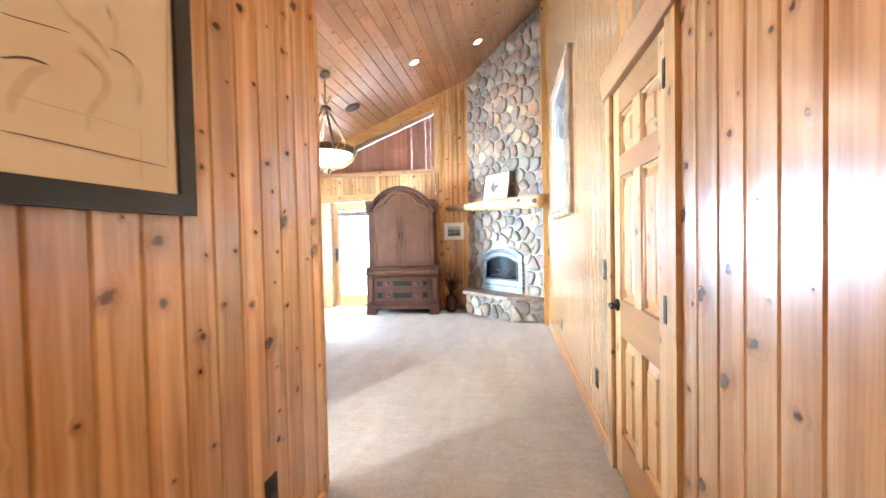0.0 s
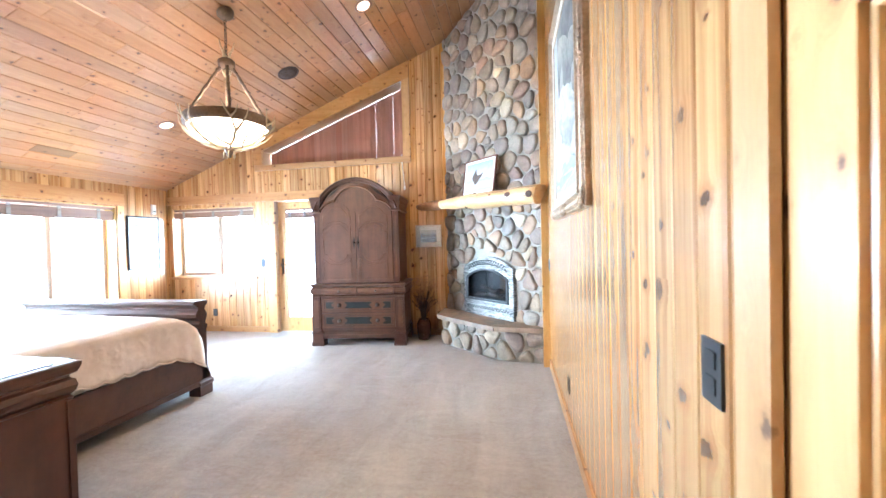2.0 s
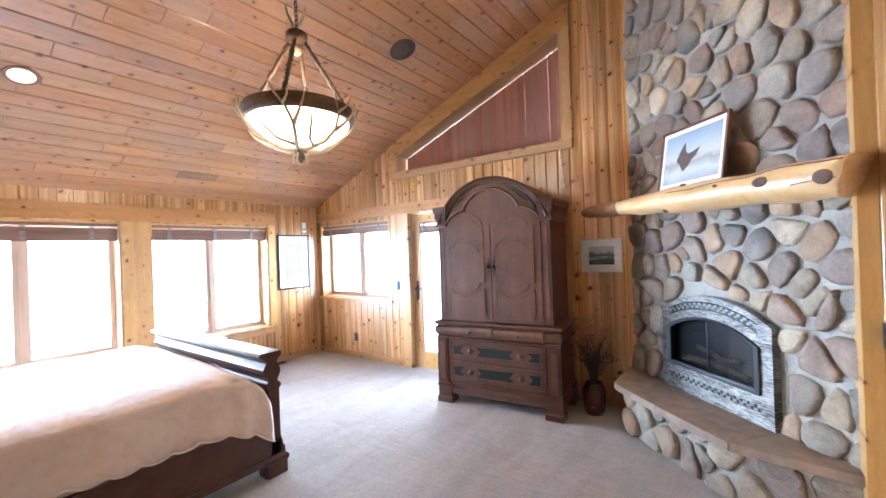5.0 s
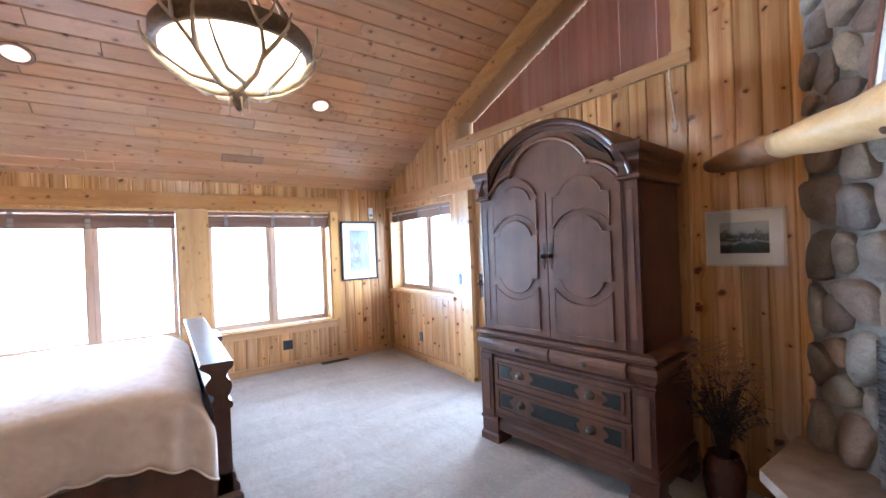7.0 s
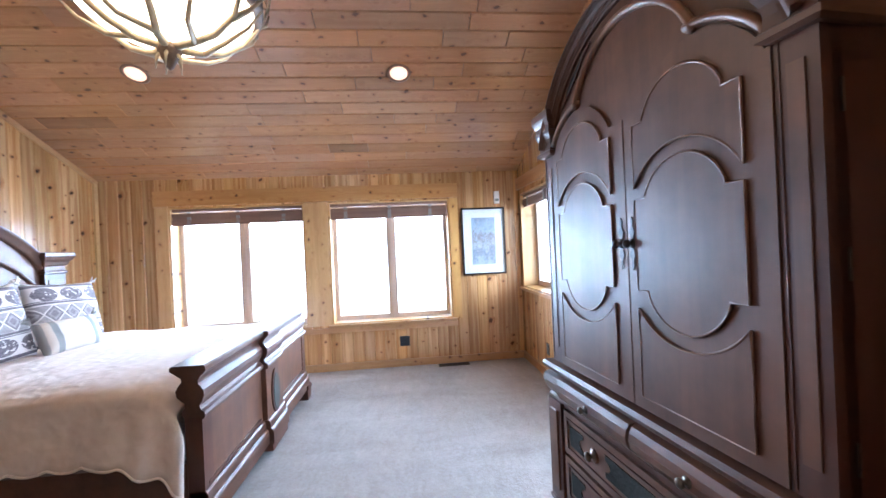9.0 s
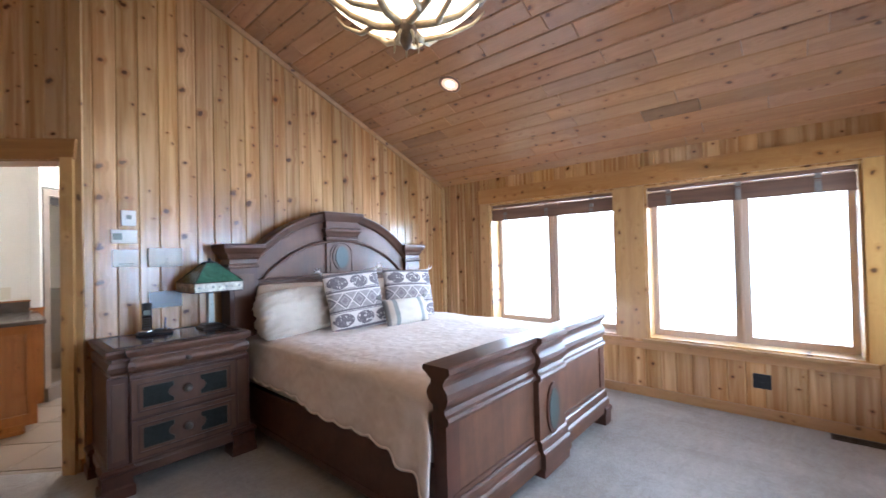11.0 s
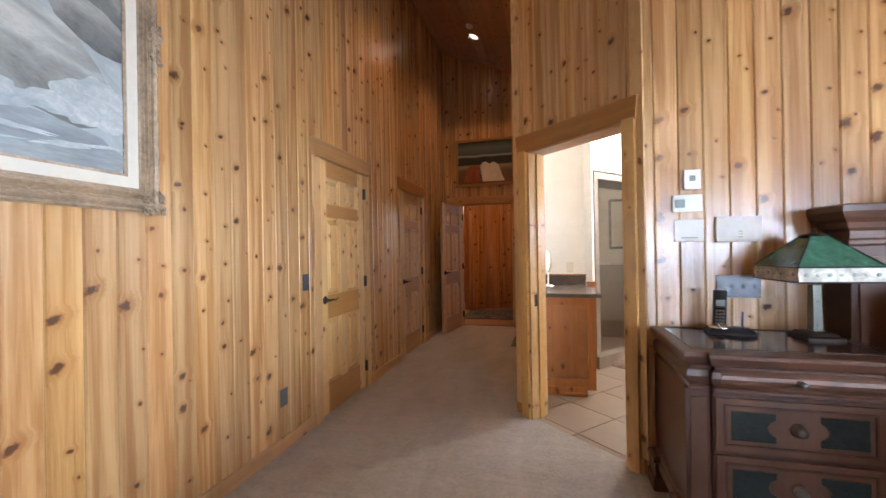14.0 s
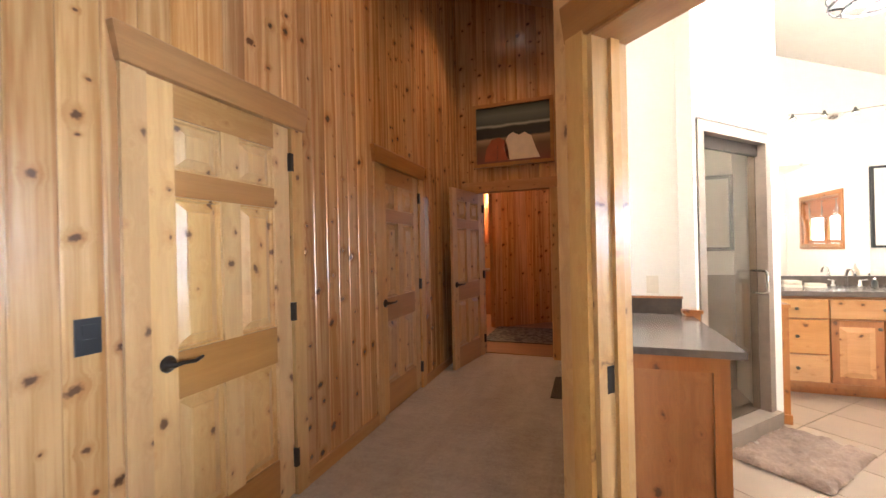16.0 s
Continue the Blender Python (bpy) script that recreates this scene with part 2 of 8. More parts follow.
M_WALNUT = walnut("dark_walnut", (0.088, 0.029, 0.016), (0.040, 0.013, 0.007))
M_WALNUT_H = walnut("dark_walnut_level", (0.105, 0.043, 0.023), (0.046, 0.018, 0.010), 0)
M_BURL = walnut("walnut_burl_panel", (0.145, 0.060, 0.030), (0.060, 0.024, 0.012), 2, 0.40)
# paler walnut: the gold highlight along the worn beads is put into its colour
M_BEAD = walnut("rubbed_walnut_highlight", (0.22, 0.105, 0.055), (0.12, 0.05, 0.026), 2, 0.32)
M_INLAY = plain("green_black_leather", (0.021, 0.025, 0.024), 0.6, 0.0, 0.4, 60, 0.25, spec=0.12)
M_OVAL = plain("verdigris_inlay", (0.042, 0.057, 0.053), 0.45, 0.0, 0.3, 40, 0.1)
M_CABINET = wood("alder_cabinet", (0.375, 0.162, 0.057), (0.25, 0.097, 0.032), KNOT, 2, "object", 0.35, vary=0.08)
M_FRONT = wood("alder_drawer_front", (0.52, 0.285, 0.125), (0.40, 0.20, 0.078), KNOT, 0, "object", 0.35, vary=0.08)
M_LOG = wood("peeled_log", (0.72, 0.50, 0.25), (0.56, 0.32, 0.12), (0.10, 0.04, 0.015), 0, None, 0.32, knots=False, coat=0.2)
M_LOGKNOT = plain("log_knot", (0.10, 0.042, 0.018), 0.5, 0, 0.4, 60, 0.3)


def carpet():
    k = Nodes("beige_carpet")
    v = k.coords()
    tuft = k.noise(v, 420.0, 2.0, 0.7)
    mott = k.noise(v, 38.0, 4.0, 0.65)
    rows = k.noise(k.vmath("MULTIPLY", v, (1.6, 0.4, 1)), 2.6, 2.0, 0.5, 1.2)
    tread = k.math("MULTIPLY_ADD", k.noise(k.vmath("MULTIPLY", v, (0.5, 1.5, 1)), 4.2, 3.0, 0.6, 2.2), 2.6, -0.8, clamp=True)
    f = k.math("MULTIPLY_ADD", mott, 0.42, k.math("MULTIPLY_ADD", rows, 0.3, k.math("MULTIPLY_ADD", tread, 0.10, k.math("MULTIPLY", tuft, 0.23))))
    k.set("Base Color", k.ramp(f, [(0.38, (0.285, 0.248, 0.216)), (0.52, (0.365, 0.328, 0.298)), (0.66, (0.455, 0.415, 0.385))]))
    k.set("Roughness", 0.95)
    k.set("Specular IOR Level", 0.1)
    k.set("Sheen Weight", 0.25)
    k.set("Sheen Roughness", 0.5)
    k.bump(k.math("MULTIPLY_ADD", tuft, 0.6, mott), 0.7, 0.016)
    return k.m


def stone():
    k = Nodes("river_rock")
    r = k.object_random()
    v = k.coords(r)
    hue = k.ramp(r, [(0.0, (0.205, 0.205, 0.20)), (0.10, (0.38, 0.315, 0.235)), (0.18, (0.235, 0.215, 0.215)), (0.28, (0.45, 0.33, 0.22)), (0.36, (0.19, 0.18, 0.17)), (0.46, (0.30, 0.215, 0.175)), (0.56, (0.36, 0.34, 0.30)),
                     (0.64, (0.215, 0.175, 0.165)), (0.73, (0.40, 0.28, 0.185)), (0.81, (0.23, 0.23, 0.225)), (0.89, (0.56, 0.485, 0.375)), (0.95, (0.28, 0.245, 0.20)), (1.0, (0.35, 0.29, 0.225))])
    big, small = k.noise(v, 7.0, 5.0, 0.6, 0.5), k.noise(v, 70.0, 4.0, 0.7)
    f = k.math("MULTIPLY_ADD", big, 1.5, k.math("MULTIPLY_ADD", small, 0.8, -0.20))
    col = k.mix(1.0, hue, k.n("ShaderNodeCombineColor", Red=k.math("MULTIPLY", f, 0.93), Green=k.math("MULTIPLY", f, 0.885), Blue=k.math("MULTIPLY", f, 0.81)).outputs[0], "MULTIPLY")
    warm = k.math("MULTIPLY_ADD", k.noise(v, 4.0, 4.0, 0.6), 5.0, -2.7, clamp=True)
    col = k.mix(k.math("MULTIPLY", warm, 0.35), col, (0.36, 0.215, 0.12))
    pale = k.math("MULTIPLY_ADD", k.noise(k.vmath("ADD", v, (9.0, 4.0, 2.0)), 5.0, 4.0, 0.6), 5.0, -2.8, clamp=True)
    col = k.mix(k.math("MULTIPLY", pale, 0.28), col, (0.46, 0.42, 0.36))
    k.set("Base Color", col)
    k.set("Roughness", k.math("MULTIPLY_ADD", small, 0.3, 0.5))
    k.bump(k.math("MULTIPLY_ADD", small, 0.35, big), 0.8, 0.03)
    return k.m


def hammered():
    """Hand-hammered bright iron with short level dents."""
    k = Nodes("hammered_silver_iron")
    v = k.vmath("MULTIPLY", k.coords(), (0.40, 0.40, 2.2))
    dents, patina = k.noise(v, 60.0, 2.0, 0.5, 0.8), k.noise(v, 9.0, 3.0)
    # dents are dark and crests bright in the colour itself, like painted highlights
    k.set("Base Color", k.ramp(k.math("MULTIPLY_ADD", dents, 0.6, k.math("MULTIPLY", patina, 0.4)), [(0.38, (0.09, 0.09, 0.09)), (0.55, (0.37, 0.355, 0.33)), (0.68, (0.64, 0.61, 0.565))]))
    k.set("Metallic", 0.9)
    k.set("Roughness", 0.33)
    k.bump(dents, 0.9, 0.012)
    return k.m


M_CARPET = carpet()
M_STONE = stone()
M_MORTAR = plain("grey_mortar", (0.33, 0.305, 0.265), 0.9, 0, 0.28, 70, 0.7)
M_SLAB = plain("sandstone_slab", (0.27, 0.195, 0.140), 0.55, 0, 0.5, 11, 0.6)
M_STEEL = plain("dark_polished_steel", (0.10, 0.105, 0.115), 0.22, 0.9, 0.1)
M_IRON = plain("dark_bronze", (0.035, 0.028, 0.024), 0.4, 0.7, 0.3, 80)
M_BLACK = plain("black_plastic", (0.015, 0.015, 0.016), 0.4)
M_SILVER = hammered()
M_CHROME = plain("chrome", (0.75, 0.75, 0.74), 0.12, 1.0, 0.05)
M_NICKEL = plain("pewter_knob", (0.15, 0.138, 0.12), 0.32, 0.9, 0.2)
M_WHITE = plain("white_plastic", (0.85, 0.835, 0.79), 0.33, 0, 0.04)
M_BATHWALL = plain("cream_wall_paint", (0.83, 0.79, 0.73), 0.7, 0, 0.03, 60, 0.05)
M_GREY_TILE = plain("grey_shower_tile", (0.215, 0.165, 0.128), 0.45, 0, 0.2, 14, 0.1)
M_COUNTER = plain("dark_grey_quartz", (0.088, 0.070, 0.059), 0.22, 0, 0.3, 160, 0.02)
M_TILE = plain("beige_floor_tile", (0.24, 0.178, 0.128), 0.35, 0, 0.16, 7, 0.05)
M_GROUT = plain("grout", (0.225, 0.172, 0.128), 0.9, 0, 0.15, 60)
M_PILLOW = plain("cream_cotton", (0.66, 0.59, 0.51), 0.85, 0, 0.05, 24, 0.2, spec=0.2)
M_ANTLER = plain("antler", (0.50, 0.385, 0.235), 0.45, 0, 0.4, 30, 0.3)
M_BARK = plain("antler_burr_brown", (0.15, 0.092, 0.054), 0.6, 0, 0.5, 50, 0.5)
M_BOWL = glowing("lit_bowl", (1.0, 0.76, 0.48), 5.5)
M_BULB = glowing("lit_lamp_lens", (1.0, 0.86, 0.66), 14.0)
M_RING = plain("copper_trim_ring", (0.24, 0.13, 0.075), 0.4, 0.3, 0.15)
M_BLIND = wood("wooden_blind", (0.40, 0.19, 0.13), (0.26, 0.115, 0.078), KNOT, 2, "object", 0.45, knots=False, vary=0.12)
M_SHADE = wood("woven_wood_shade", (0.30, 0.17, 0.11), (0.17, 0.09, 0.06), KNOT, 0, None, 0.6, knots=False)
M_GOLD = plain("antiqued_silver_gilt", (0.47, 0.35, 0.235), 0.38, 0.45, 0.42, 55, 0.5)
M_LINEN = plain("linen_liner", (0.72, 0.65, 0.54), 0.8, 0, 0.05, 200, 0.1)
M_MAT = plain("white_mat_board", (0.78, 0.76, 0.72), 0.8, 0, 0.02)
# lightened sash wood, with the windows' bloom put into its colour
M_SASH = wood("window_sash_wood", (0.60, 0.47, 0.36), (0.48, 0.35, 0.26), KNOT, 2, None, 0.4, knots=False)

M_BATHSHADE = wood("reddish_wood_blind", (0.42, 0.17, 0.08), (0.30, 0.11, 0.05), KNOT, 0, None, 0.5, knots=False)


def glass(name, rough=0.0, tint=(1, 1, 1)):
    k = Nodes(name)
    k.set("Base Color", (*tint, 1))
    k.set("Transmission Weight", 1.0)
    k.set("Roughness", rough)
    k.set("IOR", 1.45)
    return k.m


M_GLASS = glass("window_glass")
M_SMOKE = glass("fire_glass", 0.0, (0.35, 0.35, 0.36))

# ---- building helpers ----
def part(name, bm, material, parent=None, label="", smooth=False, m=None):
    me = bpy.data.meshes.new(name)
    bmesh.ops.recalc_face_normals(bm, faces=bm.faces)
    bm.to_mesh(me)
    bm.free()
    me.materials.append(material)
    if smooth:
        for p in me.polygons:
            p.use_smooth = True
    ob = new(name, me)
    if parent is not None:
        ob.parent = parent
    if m is not None:
        ob.matrix_basis = m
    return tagged(ob, label)


def shared(name, me, parent, m):
    """Another object on a mesh that is there already."""
    ob = new(name, me)
    ob.parent = parent
    ob.matrix_basis = m
    return ob


def thing(name, m, label, category, group="", kind=""):
    ob = new(name)
    ob.empty_display_size = 0.1
    ob.matrix_basis = m
    return tagged(ob, label, category, group, kind)


def bevel(bm, width, seg=1, limit=40):
    edges = [e for e in bm.edges if len(e.link_faces) == 2 and e.calc_face_angle(0) > radians(limit)]
    if width and edges:
        bmesh.ops.bevel(bm, geom=edges, offset=width, segments=seg, affect="EDGES", clamp_overlap=True)
    return bm


def add_box(bm, x0, x1, y0, y1, z0, z1):
    v = [bm.verts.new((x, y, z)) for z in (z0, z1) for y in (y0, y1) for x in (x0, x1)]
    for f in ((0, 2, 3, 1), (4, 5, 7, 6), (0, 1, 5, 4), (2, 6, 7, 3), (0, 4, 6, 2), (1, 3, 7, 5)):
        bm.faces.new([v[i] for i in f])
    return bm


def box(x0, x1, y0, y1, z0, z1, b=0.0, seg=1):
    return bevel(add_box(bmesh.new(), x0, x1, y0, y1, z0, z1), b, seg)


def boxes(rows, b=0.0):
    bm = bmesh.new()
    for r in rows:
        add_box(bm, *r)
    return bevel(bm, b)


def add_rings(bm, rings, caps=True):
    """Bridges closed rings of points into one skin."""
    rows = [[bm.verts.new(p) for p in ring] for ring in rings]
    n = len(rows[0])
    for a, b in zip(rows, rows[1:]):
        for i in range(n):
            bm.faces.new((a[i], a[(i + 1) % n], b[(i + 1) % n], b[i]))
    if caps:
        bm.faces.new(rows[0][::-1])
        bm.faces.new(rows[-1])
    return bm


def lathe(profile, seg=24, cx=0.0, cy=0.0):
    """Turned shape from rows of (radius, z)."""
    rings = [[(cx + max(r, 0.0005) * math.cos(2 * math.pi * i / seg), cy + max(r, 0.0005) * math.sin(2 * math.pi * i / seg), z) for i in range(seg)] for r, z in profile]
    return add_rings(bmesh.new(), rings)


def moulding(x0, x1, y0, y1, profile):
    """Stacked rectangle, spread by each row's (offset, z)."""
    rings = [[(x0 - o, y0 - o, z), (x1 + o, y0 - o, z), (x1 + o, y1 + o, z), (x0 - o, y1 + o, z)] for o, z in profile]
    return add_rings(bmesh.new(), rings)


def add_prism(bm, poly, h0, h1, axis="y"):
    """A flat outline pushed from h0 to h1; axis y takes (x, z), axis z takes (x, y), axis x takes (y, z)."""
    def at(p, h):
        return {"y": (p[0], h, p[1]), "z": (p[0], p[1], h), "x": (h, p[0], p[1])}[axis]
    return add_rings(bm, [[at(p, h0) for p in poly], [at(p, h1) for p in poly]])


def prism(poly, h0, h1, axis="y", b=0.0):
    return bevel(add_prism(bmesh.new(), poly, h0, h1, axis), b)


def add_tube(bm, pts, r0, r1=None, seg=8, closed=False):
    r1 = r0 if r1 is None else r1
    pts = [Vector(p) for p in pts]
    rings = []
    for i, p in enumerate(pts):
        a = pts[i - 1] if i or closed else p
        b = pts[(i + 1) % len(pts)] if i < len(pts) - 1 or closed else p
        d = (b - a).normalized()
        u = d.cross(Vector((0.31, 0.17, 0.93))).normalized()
        w = d.cross(u)
        r = r0 + (r1 - r0) * i / max(1, len(pts) - 1)
        rings.append([p + r * (math.cos(2 * math.pi * k / seg) * u + math.sin(2 * math.pi * k / seg) * w) for k in range(seg)])
    if closed:
        rings.append(rings[0])
    return add_rings(bm, rings, not closed)


def tube(pts, r0, r1=None, seg=8, closed=False):
    return add_tube(bmesh.new(), pts, r0, r1, seg, closed)


def arc(cx, cz, r, a0, a1, n):
    return [(cx + r * math.cos(radians(a0 + (a1 - a0) * i / n)), cz + r * math.sin(radians(a0 + (a1 - a0) * i / n))) for i in range(n + 1)]


def bow(x0, x1, z, rise, n=16):
    """Points of a shallow arch from (x0, z) to (x1, z)."""
    h = abs(x1 - x0) / 2
    r = (h * h + rise * rise) / (2 * rise)
    t = math.degrees(math.asin(min(1, h / r)))
    if rise > h:
        t = 180 - t
    pts = arc((x0 + x1) / 2, z + rise - r, r, 90 + t, 90 - t, n)
    return pts if x1 > x0 else pts[::-1]


def wall_frame(p0, p1):
    """The pose of a wall's own axes: x along it, y into the room (to the left of the way p0 to p1)."""
    ang = math.degrees(math.atan2(p1[1] - p0[1], p1[0] - p0[0]))
    return pose(p0[0], p0[1], 0, 0, 0, ang), math.hypot(p1[0] - p0[0], p1[1] - p0[1])


def spans(a, b, low, top, openings):
    """The solid stretches of a strip from a to b: lists of (z at a, z at b) pairs below and above the openings."""
    holes = sorted((o for o in openings if o[0] < b - 1e-5 and o[1] > a + 1e-5), key=lambda o: o[2])
    out, la, lb = [], low, low
    for o in holes:
        if o[2] > min(la, lb) + 1e-4:
            out.append((la, lb, o[2], o[2]))
        hi = o[3]
        la, lb = (hi(a), hi(b)) if callable(hi) else (hi, hi)
    if top(a) > la + 1e-4 or top(b) > lb + 1e-4:
        out.append((la, lb, top(a), top(b)))
    return out


def add_strip(bm, a, b, ca, cb, y0, y1, zs, ch=0.004):
    """One upright strip between a and b; ca, cb: whether its front edges are chamfered."""
    za0, zb0, za1, zb1 = zs
    sect = [(a, y0), (b, y0)]
    sect += [(b, y1 - ch), (b - ch, y1)] if cb else [(b, y1)]
    sect += [(a + ch, y1), (a, y1 - ch)] if ca else [(a, y1)]
    def z(x, lo, hi):
        f = (x - a) / (b - a)
        return lo + (hi - lo) * f
    add_rings(bm, [[(x, y, z(x, za0, zb0)) for x, y in sect], [(x, y, z(x, za1, zb1)) for x, y in sect]])


def build_wall(name, p0, p1, top, openings=(), low=0.0, thick=0.13, material=None, board=0.124, shift=0.0, label="", boards=True, front=0.0, ext=(0.0, 0.0)):
    """A wall with real openings, clad with V-jointed boards that are pieces of their own."""
    m, length = wall_frame(p0, p1)
    cuts = sorted({0.0, length, *[c for o in openings for c in (o[0], o[1]) if 0 < c < length]})
    cuts[0], cuts[-1] = -ext[0], length + ext[1]
    bm = bmesh.new()
    for a, b in zip(cuts, cuts[1:]):
        for zs in spans(a, b, low, top, openings):
            add_strip(bm, a, b, False, False, -thick, -0.018 + front, zs)
    wall = part(name, bm, material or M_BACKING, m=m)
    tagged(wall, label or "wall of vertical knotty pine boards", "wall", kind="structure")
    if boards:
        BOARDS.append((wall, length, top, tuple(openings), low, board, shift))
    return wall


def lay_boards():
    for wall, length, top, openings, low, pitch, shift in BOARDS:
        s = -shift
        while s < length:
            a, b = max(0.0, s), min(length, s + pitch)
            s += pitch
            if b - a < 0.004:
                continue
            cuts = sorted({a, b, *[c for o in openings for c in (o[0], o[1]) if a + 0.002 < c < b - 0.002]})
            bm, any_zs = bmesh.new(), False
            for p, q in zip(cuts, cuts[1:]):
                for zs in spans(p, q, low, top, openings):
                    add_strip(bm, p - s + pitch, q - s + pitch, p == a, q == b, -0.017, 0.0, zs, 0.0062)
                    any_zs = True
            if any_zs:
                part("board", bm, M_PINE, wall, m=pose(s - pitch, 0, 0))
            else:
                bm.free()


BOARDS = []
M_BACKING = plain("wall_backing", (0.33, 0.175, 0.07), 0.9)
SLOPE, EAVE = 0.41, 2.268


def ceiling_at(x):
    return EAVE + SLOPE * (x + 3.48)

# ---- the large structure ----
E_X, N_Y, W_X, S_Y = 2.40, 8.70, -3.48, 3.96
DIAG_A, DIAG_B = (0.935, 3.225), (0.155, 3.96)
BACK_Y = -0.20
tagged(part("floor", prism([(-3.72, 8.94), (-3.72, 3.90), (DIAG_B[0] - 0.035, 3.945), (DIAG_A[0] - 0.015, DIAG_A[1] - 0.015), (0.90, 3.11), (0.90, -0.33), (2.53, -0.33), (2.53, 8.94)], -0.12, 0.0, "z"), M_CARPET), "beige cut-pile carpet with vacuum marks", "floor", kind="structure")

# walls go round anticlockwise, with the room to their left
DOOR1, DOOR2 = (2.935, 3.70), (1.145, 1.915)
build_wall("wall_east", (E_X, BACK_Y), (E_X, N_Y), lambda s: ceiling_at(E_X) + 0.02, [(DOOR1[0] - 0.006 - BACK_Y, DOOR1[1] + 0.006 - BACK_Y, 0.0, 2.05), (DOOR2[0] - 0.006 - BACK_Y, DOOR2[1] + 0.006 - BACK_Y, 0.0, 2.05)], shift=0.05, ext=(0.12, 0.2))


def tri_top(s):
    return 2.80 + 0.385 * (E_X - s + 1.75)


build_wall("wall_north", (E_X, N_Y), (W_X, N_Y), lambda s: ceiling_at(E_X - s) + 0.02,
           [(E_X + 1.92, E_X + 3.40, 0.86, 1.97), (E_X + 0.62, E_X + 1.55, 0.0, 2.02), (E_X - 0.50, E_X + 1.75, 2.58, tri_top)], shift=0.03, thick=0.24, ext=(0.12, 0.2))
build_wall("wall_west", (W_X, N_Y), (W_X, S_Y), lambda s: EAVE + 0.02,
           [(N_Y - 7.85, N_Y - 6.44, 0.53, 1.95), (N_Y - 6.17, N_Y - 4.70, 0.53, 1.95)], shift=0.07, thick=0.24, ext=(0.2, 0.12))
build_wall("wall_south", (W_X, S_Y), DIAG_B, lambda s: ceiling_at(W_X + s) + 0.02, shift=0.02, ext=(0.2, 0.0))
_dl = wall_frame(DIAG_B, DIAG_A)[1]
_slope_d = (DIAG_A[0] - DIAG_B[0]) / _dl
BATH0, BATH1 = 0.104, 0.92
build_wall("wall_bath_corner", DIAG_B, DIAG_A, lambda s: ceiling_at(DIAG_B[0] + s * _slope_d) + 0.02, [(BATH0, BATH1, 0.0, 2.05)], shift=0.03)
build_wall("wall_hall_west", DIAG_A, (DIAG_A[0], BACK_Y), lambda s: ceiling_at(DIAG_A[0]) + 0.02, shift=0.04)
build_wall("wall_hall_end", (DIAG_A[0], BACK_Y), (E_X, BACK_Y), lambda s: ceiling_at(DIAG_A[0] + s) + 0.02, [(1.25 - DIAG_A[0], 2.13 - DIAG_A[0], 0.0, 2.06)], shift=0.05, ext=(0.1, 0.1))


def ceiling_boards():
    """Sloped ceiling of butt-jointed boards that run from north to south."""
    rng = random.Random(5)
    bm = bmesh.new()
    pitch, x = 0.137, W_X - 0.02
    while x < E_X:
        x1 = min(x + pitch, E_X + 0.02)
        y, y_end = (BACK_Y - 0.02, N_Y + 0.02) if x1 > 0.9 else (3.0, N_Y + 0.02)
        y -= rng.uniform(0, 1.2)
        while y < y_end:
            y1 = y + rng.uniform(0.40, 1.75)
            a, b = max(y, BACK_Y - 0.3 if x1 > 0.9 else 2.9), min(y1, y_end)
            if b - a > 0.03:
                c, g = 0.006, 0.0018
                def row(i, j, h):
                    return [(x + i, a + j, ceiling_at(x + i) + h), (x1 - i, a + j, ceiling_at(x1 - i) + h), (x1 - i, b - j, ceiling_at(x1 - i) + h), (x + i, b - j, ceiling_at(x + i) + h)]
                top, mid, low = row(g, 0.001, 0.02), row(g, 0.001, c), row(g + c, 0.004, 0.0)
                add_rings(bm, [top, mid, low])
            y = y1
        x = x1
    return bm


tagged(part("ceiling", ceiling_boards(), M_CEIL), "sloped ceiling of knotty cedar boards", "ceiling", kind="structure")
_bm = bmesh.new()
add_rings(_bm, [[(x, y, ceiling_at(x) + z) for x, y in ((-3.7, -0.4), (2.55, -0.4), (2.55, 8.85), (-3.7, 8.85))] for z in (0.021, 0.2)])
tagged(part("roof_deck", _bm, M_BACKING), "boarded roof deck over the ceiling", "roof", kind="structure")

# ---- trim, windows and doors ----
def frame_of(p0, p1):
    return wall_frame(p0, p1)[0]


EAST, NORTH, WEST = frame_of((E_X, BACK_Y), (E_X, N_Y)), frame_of((E_X, N_Y), (W_X, N_Y)), frame_of((W_X, N_Y), (W_X, S_Y))
SOUTH, DIAG = frame_of((W_X, S_Y), DIAG_B), frame_of(DIAG_B, DIAG_A)
HALLW, HALLE = frame_of(DIAG_A, (DIAG_A[0], BACK_Y)), frame_of((DIAG_A[0], BACK_Y), (E_X, BACK_Y))


def trim(m, s0, s1, z0, z1, out=0.02, name="trim", label="knotty pine trim board", inn=-0.004, b=0.003):
    """A level or upright trim board in a wall's own axes."""
    level = s1 - s0 > z1 - z0
    ob = part(name, box(s0, s1, inn, out, z0, z1, b), M_PINE_TRIM if level else M_PINE_POST, m=m)
    return tagged(ob, label, "trim", kind="structure")


def baseboard(m, s0, s1):
    trim(m, s0, s1, 0.0, 0.085, 0.014, "baseboard", "low pine baseboard against the carpet")


yE = lambda y: y - BACK_Y
xN = lambda x: E_X - x
yW = lambda y: N_Y - y
for a, b in ((yE(BACK_Y), yE(1.05)), (yE(2.005), yE(2.84)), (yE(3.795), yE(7.36))):
    baseboard(EAST, a, b)
for a, b in ((xN(1.07), xN(-0.55)), (xN(-1.69), xN(W_X))):
    baseboard(NORTH, a, b)
